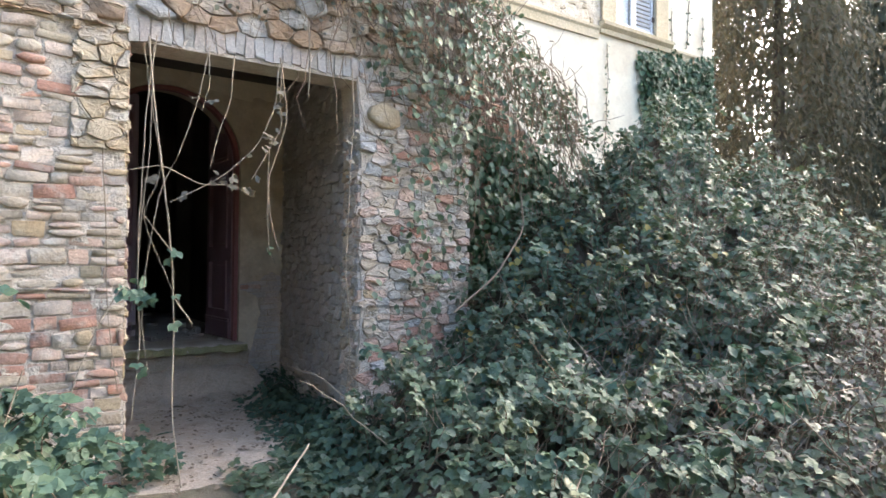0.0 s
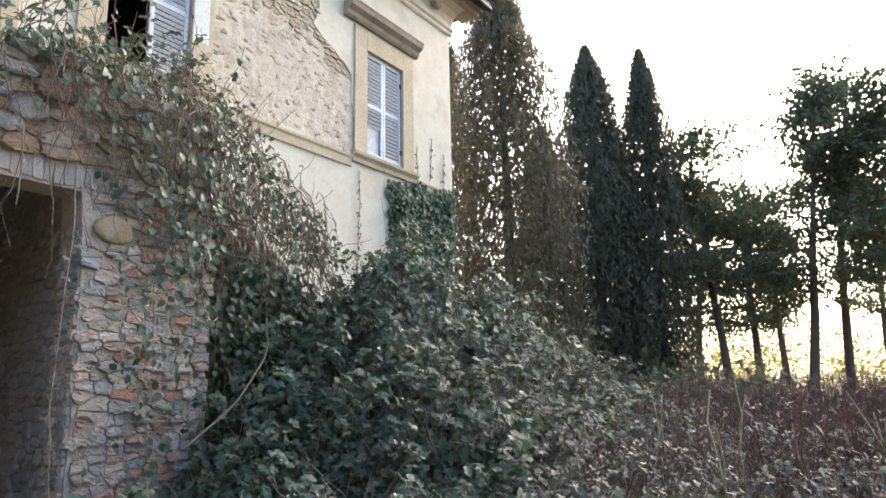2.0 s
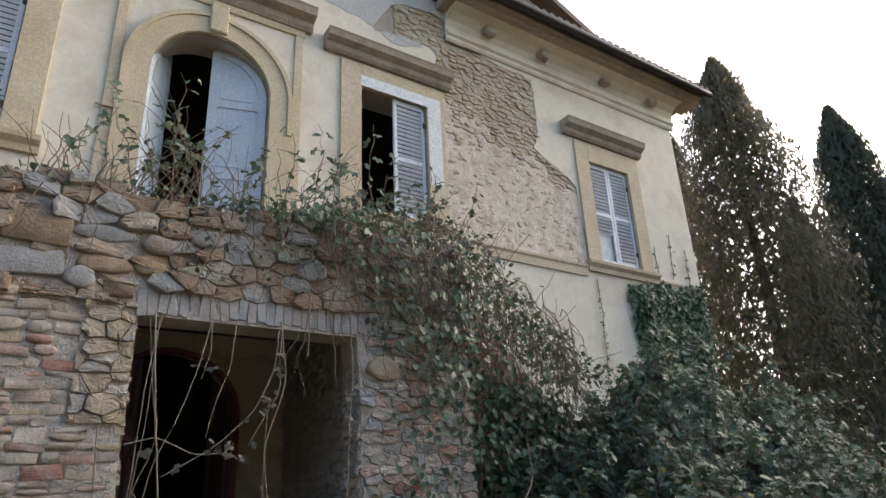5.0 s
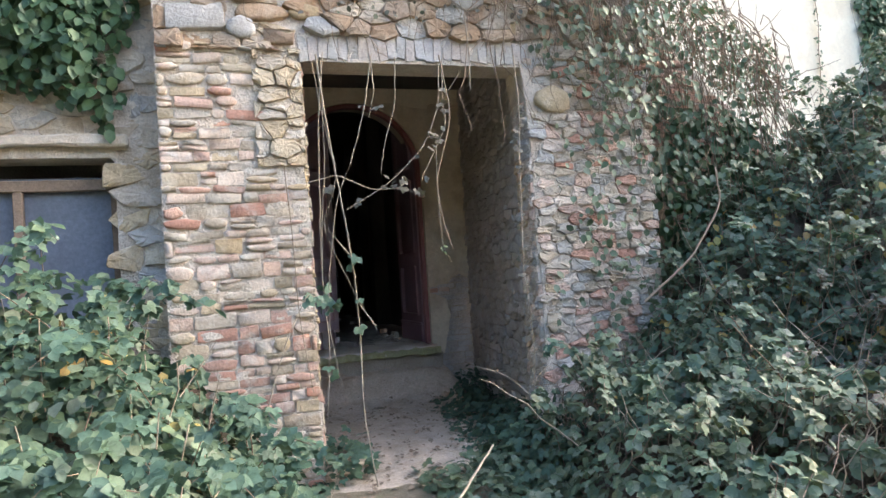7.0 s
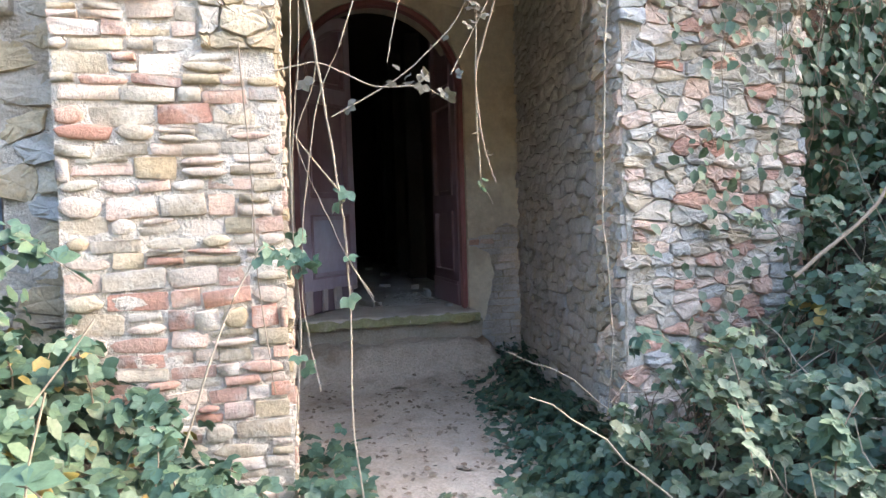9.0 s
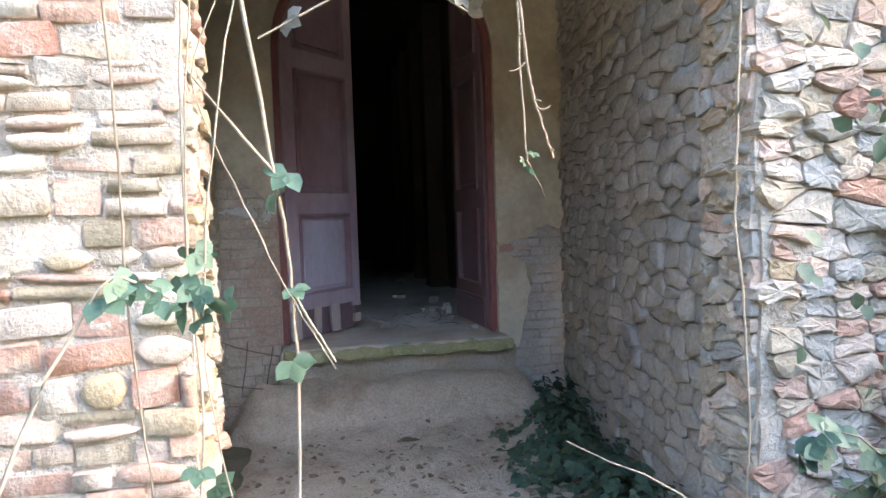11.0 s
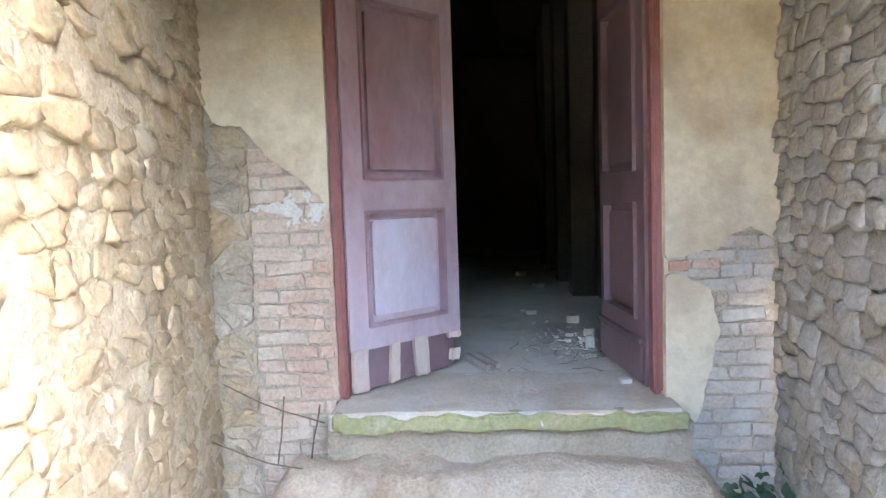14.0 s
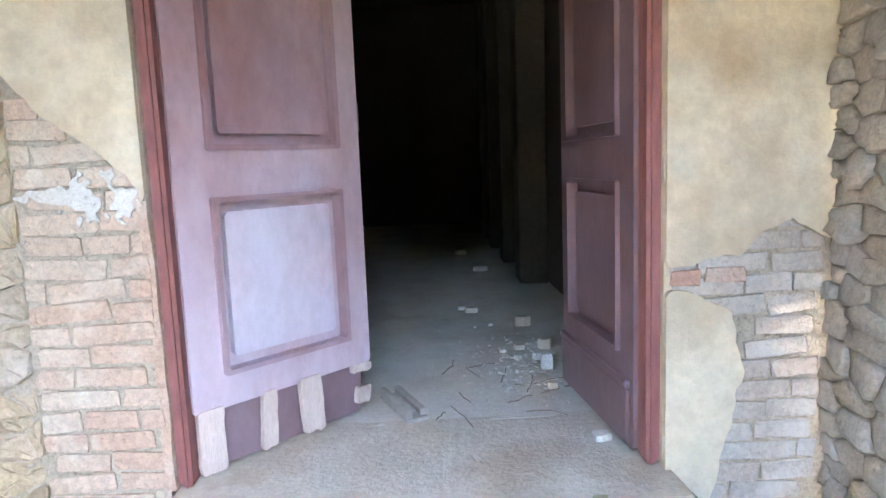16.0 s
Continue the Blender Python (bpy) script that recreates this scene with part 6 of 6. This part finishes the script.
for az, d, h, sd in ((79.4, 27, 11.2, 11), (81.8, 30, 9.6, 12), (85.0, 27, 12.4, 13), (87.6, 29, 13.4, 14), (91.5, 26, 11.3, 15), (94.6, 28, 11.5, 16), (97.5, 24, 14.5, 17), (77.0, 33, 10.0, 18), (101, 26, 13.0, 19), (83.5, 36, 10.5, 20), (90, 37, 11, 23)):
    pine(*polar(az, d), h, "dark layered pine with bare lower trunk", sd)

# low sunlit wood behind the trees, and shrubs at their feet
far = thing("far_wood", "sunlit yellow-green wood glimpsed between the trunks", "wood", "stuff", at=(50, 10, GZ))
pos = []
for _ in range(330):
    d, az = g.uniform(36, 62), radians(g.uniform(50, 118))
    c = np.array((d * math.sin(az), d * math.cos(az), -0.5 + g.uniform(0.3, 5.0) * (1 if d > 42 else 0.5)))
    pos.append(c + g.normal(0, 1, (75, 3)) * (1.1, 1.1, 0.9))
pos = np.concatenate(pos)
part("leaves", leaf_mesh("leaves", pos, g.normal(0, 1, pos.shape), g.uniform(0.25, 0.55, len(pos)), M_FARLEAF, "blade", droop=0), None, far)
# Unseen belt of leaves, added to cut low sky light into the porch.
sky_screen = thing("low_sky_screen", "unseen leafy belt added opposite the villa to block low sky light", "wood", "stuff", at=(0, -15, GZ))
pos = []
for _ in range(800):
    az_ = g.uniform(128, 292)
    tall = float(np.interp(az_, [128, 160, 200, 240, 292], [5.0, 7.0, 8.5, 11.0, 12.0]))
    d, az = g.uniform(15, 19), radians(az_)
    c = np.array((d * math.sin(az), d * math.cos(az), GZ + tall * g.uniform(0.05, 1.0) * g.uniform(0.8, 1.1)))
    pos.append(c + g.normal(0, 1, (45, 3)) * (0.75, 0.75, 0.6))
pos = np.concatenate(pos)
part("leaves", leaf_mesh("leaves", pos, g.normal(0, 1, pos.shape), g.uniform(0.35, 0.7, len(pos)), M_NEEDLE, droop=0), None, sky_screen)
hedge = thing("shrub_belt", "dark shrubs at the foot of the cypresses", "shrubs", "stuff", at=(18, 8, GZ))
pos = []
for _ in range(120):
    az_ = g.uniform(52, 82)
    d, az = g.uniform(14, 24), radians(az_)
    c = np.array((d * math.sin(az), d * math.cos(az), g.uniform(0.2, 1.7 if az_ < 70 else 1.0)))
    pos.append(c + g.normal(0, 1, (90, 3)) * (0.5, 0.5, 0.4))
pos = np.concatenate(pos)
part("leaves", leaf_mesh("leaves", pos, g.normal(0, 1, pos.shape), g.uniform(0.10, 0.2, len(pos)), M_CYPRESS, droop=0), None, hedge)

# ---- loose things ----
def chip(label, name, at, size, mat, seed, cat):
    v_, f_ = stone_mesh(seed, 0.5, 4.0, 8)
    vs_ = [(at[0] + x * size[0], at[1] + z * size[1], at[2] + 0.5 * size[2] - y * size[2]) for x, y, z in v_]
    fl = [tuple(reversed(q)) for q in f_] + [tuple(range(8))]
    return solo(name, mesh_of(name, vs_, fl, mat), None, label, cat, group="rubble on the hall floor")


for k, (x, y, sx, sz) in enumerate(((2.50, 9.80, 0.11, 0.06), (2.49, 8.90, 0.07, 0.08), (2.47, 9.05, 0.06, 0.04), (2.20, 10.2, 0.10, 0.04), (2.14, 10.3, 0.07, 0.03), (2.53, 8.02, 0.08, 0.03), (2.40, 9.25, 0.07, 0.03), (2.36, 9.05, 0.05, 0.03), (2.30, 9.2, 0.04, 0.02), (2.46, 8.6, 0.05, 0.03), (2.42, 12.0, 0.16, 0.05), (2.3, 13.2, 0.14, 0.05), (2.54, 9.25, 0.08, 0.06))):
    chip("broken chunk of pale plaster on the hall floor", "rubble_chunk", (x, y, SILL - 0.004), (sx, sx * 0.8, sz), M_GRIT if k % 3 else M_STEP, 80 + k, "rubble")
grit = thing("plaster_grit", "spill of white plaster crumbs beside the door", "rubble", "stuff", at=(2.4, 8.9, SILL))
n_g = 420
gx, gy = g.normal(2.36, 0.13, n_g), g.normal(8.95, 0.30, n_g)
p = np.column_stack([np.clip(gx, 1.5, 2.62), np.clip(gy, 8.0, 10.5), np.full(n_g, SILL + 0.001)])
part("crumbs", leaf_mesh("crumbs", p, g.normal(0, 0.3, (n_g, 3)) + (0, 0, 1), g.uniform(0.008, 0.035, n_g), M_GRIT, droop=0), None, grit)
twl = []
for _ in range(14):
    x, y = g.uniform(1.9, 2.6), g.uniform(8.1, 9.2)
    a_ = g.uniform(0, 6.3)
    ln = g.uniform(0.08, 0.3)
    twl.append((bend((x, y, SILL + 0.004), (min(2.58, x + ln * math.cos(a_)), y + ln * math.sin(a_), SILL + 0.006), 0, 6, 0.006), 0.0025, 4))
tw = thing("floor_twigs", "dry twigs strewn on the hall floor", "twigs", "stuff", at=(2.2, 8.6, SILL))
part("twigs", tubes("twigs", twl, M_STEM_DARK), None, tw)
wood = thing("wood_block", "short grey piece of grooved timber lying on the floor", "timber", at=(1.77, 8.42, SILL))
bmw = bmesh.new()
box(bmw, -0.05, 0.05, -0.17, 0.17, 0.0, 0.02, 0.004)
box(bmw, -0.05, -0.02, -0.17, 0.17, 0.02, 0.055, 0.004)
box(bmw, 0.02, 0.05, -0.15, 0.17, 0.02, 0.05, 0.004)
bmesh.ops.transform(bmw, matrix=Matrix.Translation((1.77, 8.42, SILL - 0.002)) @ Matrix.Rotation(radians(22), 4, "Z"), verts=bmw.verts)
part("block", bmw, M_GREYWOOD, wood)
sp = []
for a_, b_ in (((0.50, 7.60, 0.62), (1.02, 7.50, 0.45)), ((0.42, 7.55, 0.35), (0.98, 7.48, 0.22)), ((0.75, 7.62, 0.2), (0.80, 7.6, 0.55)), ((0.9, 7.6, 0.15), (0.97, 7.62, 0.5))):
    sp.append((bend(a_, b_, 0.02, 6, 0.004), 0.004, 4))
tagged(part("dry_twigs", tubes("dry_twigs", sp, M_STEM_DARK), None, None), "dry twigs leaning against the brick jamb", "twigs", "", "stuff")
# ---- stones and bricks of the walls ----
base_f = frame_of((0, FR, 0), (1, 0))
pier = courses(-0.02, OPEN_L + 0.006, -0.15, 3.06, lambda x, z: 0.66 - x if z > 2.2 else 0.9 - x if z > 1.6 and n2(x, z, 1.4, 8) > 0.25 else 1, (0.05, 0.115), (0.09, 0.25), 5, 0.006)
pier = [((max(u - w / 2, -0.02) + min(u + w / 2, OPEN_L + 0.006)) / 2, v, min(u + w / 2, OPEN_L + 0.006) - max(u - w / 2, -0.02), h) for u, v, w, h in pier if u - w / 2 < OPEN_L - 0.03 and u + w / 2 > 0.02]
lay(pier, base_f, BLOCK + ROUND[:6], [M_STONE, M_BRICK_PALE, M_BRICK, M_STONE, M_BRICK_PALE, M_STONE_OCHRE], wall_porch, "brick", 11, (0.022, 0.060), 300)
lay_cells(rubble_cells(0.62, OPEN_L + 0.012, 2.2, 3.06, lambda x, z: 1, (0.07, 0.16), (0.10, 0.24), 7), base_f, [M_STONE, M_STONE_OCHRE], wall_porch, 13, (0.015, 0.05), 60)
big = [(0.26, 3.26, 0.40, 0.22), (0.27, 3.52, 0.42, 0.26), (0.70, 3.56, 0.46, 0.13), (0.72, 3.32, 0.40, 0.15), (1.06, 3.52, 0.26, 0.17), (1.02, 3.34, 0.24, 0.12), (0.56, 3.20, 0.22, 0.18), (0.82, 3.14, 0.22, 0.12), (2.60, 3.30, 0.20, 0.16), (2.98, 2.72, 0.34, 0.24), (1.40, 3.64, 0.3, 0.16), (2.3, 3.5, 0.3, 0.2)]
lay(big, base_f, BLOCK[:4] + ROUND[:4], [M_STONE_OCHRE, M_STONE_RUST, M_STONE_GREY], wall_porch, "stone", 14, (0.06, 0.11), 60)
clear = lambda x, z: min(max(abs(x - u) - w * 0.6, abs(z - v) - h * 0.6) for u, v, w, h in big)
lay_cells(rubble_cells(-0.02, 3.9, 3.04, 4.0, lambda x, z: min(porch_front(x, z) + 0.03, clear(x, z) + 0.03, max(z - 3.18, OPEN_L - x, x - 2.92)), (0.07, 0.17), (0.10, 0.28), 8), base_f, [M_STONE_RUST, M_STONE_RUST, M_STONE, M_STONE_GREY], wall_porch, 15, (0.015, 0.085), 200)
lay_cells(rubble_cells(OPEN_R - 0.03, 3.92, -0.1, 3.06, lambda x, z: min(clear(x, z) + 0.03, x - OPEN_R - 0.02 + 0.06 * max(0, z - 2.1)), (0.05, 0.13), (0.08, 0.22), 9), base_f, [M_STONE_GREY, M_BRICK_PALE, M_STONE, M_BRICK], wall_porch, 16, (0.012, 0.050), 280)
# flat arch of bricks on edge
vb = [(0.99 + k * 0.0742, OPEN_TOP + 0.10 + 0.030 * (1 - ((k - 12.5) / 12.5) ** 2), 0.0735, 0.20) for k in range(26)]
lay(vb, base_f, BLOCK, [M_BRICK_GREY, M_BRICK_GREY, M_STONE_GREY], wall_porch, "brick", 17, (0.035, 0.05), 60)
# wall beside the gap, bare red brick and earth
rows = courses(3.94, 5.7, 2.2, 3.6, lambda x, z: min(porch_front(x, z), x - 3.92), (0.06, 0.10), (0.14, 0.28), 10)
lay(rows, frame_of((0, FR + 0.32, 0), (1, 0)), BLOCK, [M_BRICK], wall_porch, "brick", 18, (0.04, 0.07), 60)
# porch inner walls
def inner_wall(p0, p1, flip, mats, parent, seed, limit, high, wide, proud):
    a, b = (p1, p0) if flip else (p0, p1)
    L = math.hypot(b[0] - a[0], b[1] - a[1])
    cells_ = rubble_cells(0.0, L, -0.15, 3.6, lambda u, v: 1, high, wide, seed, 0.005, 0.52)
    cells_.sort(key=lambda r: r[0][1])
    lay_cells(cells_, frame_of((a[0], a[1], 0), (b[0] - a[0], b[1] - a[1])), mats, parent, seed + 1, proud, limit, smooth=True)


inner_wall((IN_R0[0], FR + 0.012), (3.22, FA - 0.03), True, [M_STONE_GREY], wall_right, 31, 290, (0.06, 0.15), (0.10, 0.24), (0.010, 0.040))
inner_wall((IN_L0[0], FR + 0.012), (0.40, FA - 0.03), False, [M_STONE_OCHRE], wall_left, 41, 290, (0.05, 0.15), (0.07, 0.24), (0.004, 0.026))
# ends of the front wall in the opening
lay_cells(rubble_cells(0.0, 0.31, -0.1, 2.95, lambda u, v: 1, (0.055, 0.12), (0.09, 0.2), 33), frame_of((OPEN_R - 0.004, FR + 0.31, 0), (0, -1)), [M_STONE_GREY, M_STONE, M_BRICK_PALE], wall_porch, 34, (0.006, 0.03), 90)
lay_cells(rubble_cells(0.0, 0.31, -0.1, 2.95, lambda u, v: 1, (0.055, 0.10), (0.10, 0.22), 35), frame_of((OPEN_L + 0.004, FR, 0), (0, 1)), [M_STONE_OCHRE, M_BRICK_PALE, M_BRICK, M_STONE], wall_porch, 36, (0.006, 0.03), 90)
# left wall with the blind window
base_w = frame_of((0, 5.11, 0), (1, 0))
wl = lambda x, z: min(sd_rect(x, z, -1.66, -0.33, 1.1, 2.34), sd_rect(x, z, -2.2, -0.2, 2.36, 2.52), 3.8 - z, -0.03 - x)
cells_w = rubble_cells(-2.4, -0.03, 0.6, 3.8, wl, (0.08, 0.19), (0.14, 0.36), 51)
cells_w.sort(key=lambda r: -r[0][0])
lay_cells(cells_w, base_w, [M_STONE, M_STONE_OCHRE, M_STONE_GREY], wall_low, 52, (0.010, 0.036), 220)

# brick jambs of the door, bare below the plaster
base_d = frame_of((0, FA, 0), (1, 0))
def brick_rows(x0, x1, z0, z1, keep, course=0.072, long=0.27, seed=0):
    g_ = np.random.default_rng(seed)
    out, z, odd = [], z0, False
    while z < z1:
        x = x0 - (long / 2 if odd else 0) + g_.uniform(-0.02, 0.02)
        while x < x1:
            w = long * g_.uniform(0.55, 1.05)
            a, b = max(x, x0), min(x + w, x1)
            if b - a > 0.05 and keep((a + b) / 2, z + course / 2) > 0:
                out.append(((a + b) / 2, z + course / 2, b - a - 0.004, course - 0.005))
            x += w
        z, odd = z + course, not odd
    return out


left_b = brick_rows(0.62, 1.02, -0.1, 1.95, lambda x, z: 0.02 - door_plaster(x, z) if z > 1.2 else 1, seed=61)
lay(left_b, base_d, BLOCK, [M_BRICK_PALE], wall_front, "brick", 62, (0.008, 0.020), 150)
right_b = brick_rows(2.685, 3.2, -0.1, 1.36, lambda x, z: 0.03 - door_plaster(x, z), seed=63)
lay(right_b, base_d, BLOCK, [M_BRICK_GREY], wall_front, "brick", 64, (0.008, 0.020), 150)
lay([(2.74, 1.12, 0.10, 0.055), (2.87, 1.125, 0.14, 0.055)], base_d, BLOCK, [M_BRICK], wall_front, "brick", 67, (0.03, 0.04), 9)
lay_cells(rubble_cells(0.40, 0.62, -0.1, 1.95, lambda x, z: 1, (0.07, 0.16), (0.1, 0.24), 65), frame_of((0, FA + 0.01, 0), (1, 0)), [M_STONE_OCHRE, M_STONE], wall_front, 66, (0.01, 0.03), 80)
# worn bricks at the edge of the buried step
wb = [(1.02 + k * 0.21 + 0.02 * (k % 2), 0.175 + 0.008 * (k % 3), 0.19, 0.055) for k in range(8)]
lay(wb, frame_of((0, 7.40, 0), (1, 0)), BLOCK, [M_BRICK_PALE, M_STONE_OCHRE, M_BRICK], st, "brick", 69, (0.05, 0.09), 20)
# bricks of the step risers
rz = [(1.10 + k * 0.215 + 0.03 * (k % 3), 0.330 + 0.004 * (k % 2), 0.17 + 0.02 * (k % 3), 0.068) for k in range(8)] + [(1.06 + k * 0.23 + 0.02 * (k % 2), 0.262, 0.19 + 0.015 * (k % 3), 0.06) for k in range(8)]
lay(rz, frame_of((0, 7.60, 0), (1, 0)), BLOCK, [M_MOSS, M_STONE_OCHRE, M_BRICK_PALE, M_MOSS], st, "brick", 68, (0.05, 0.10), 20)
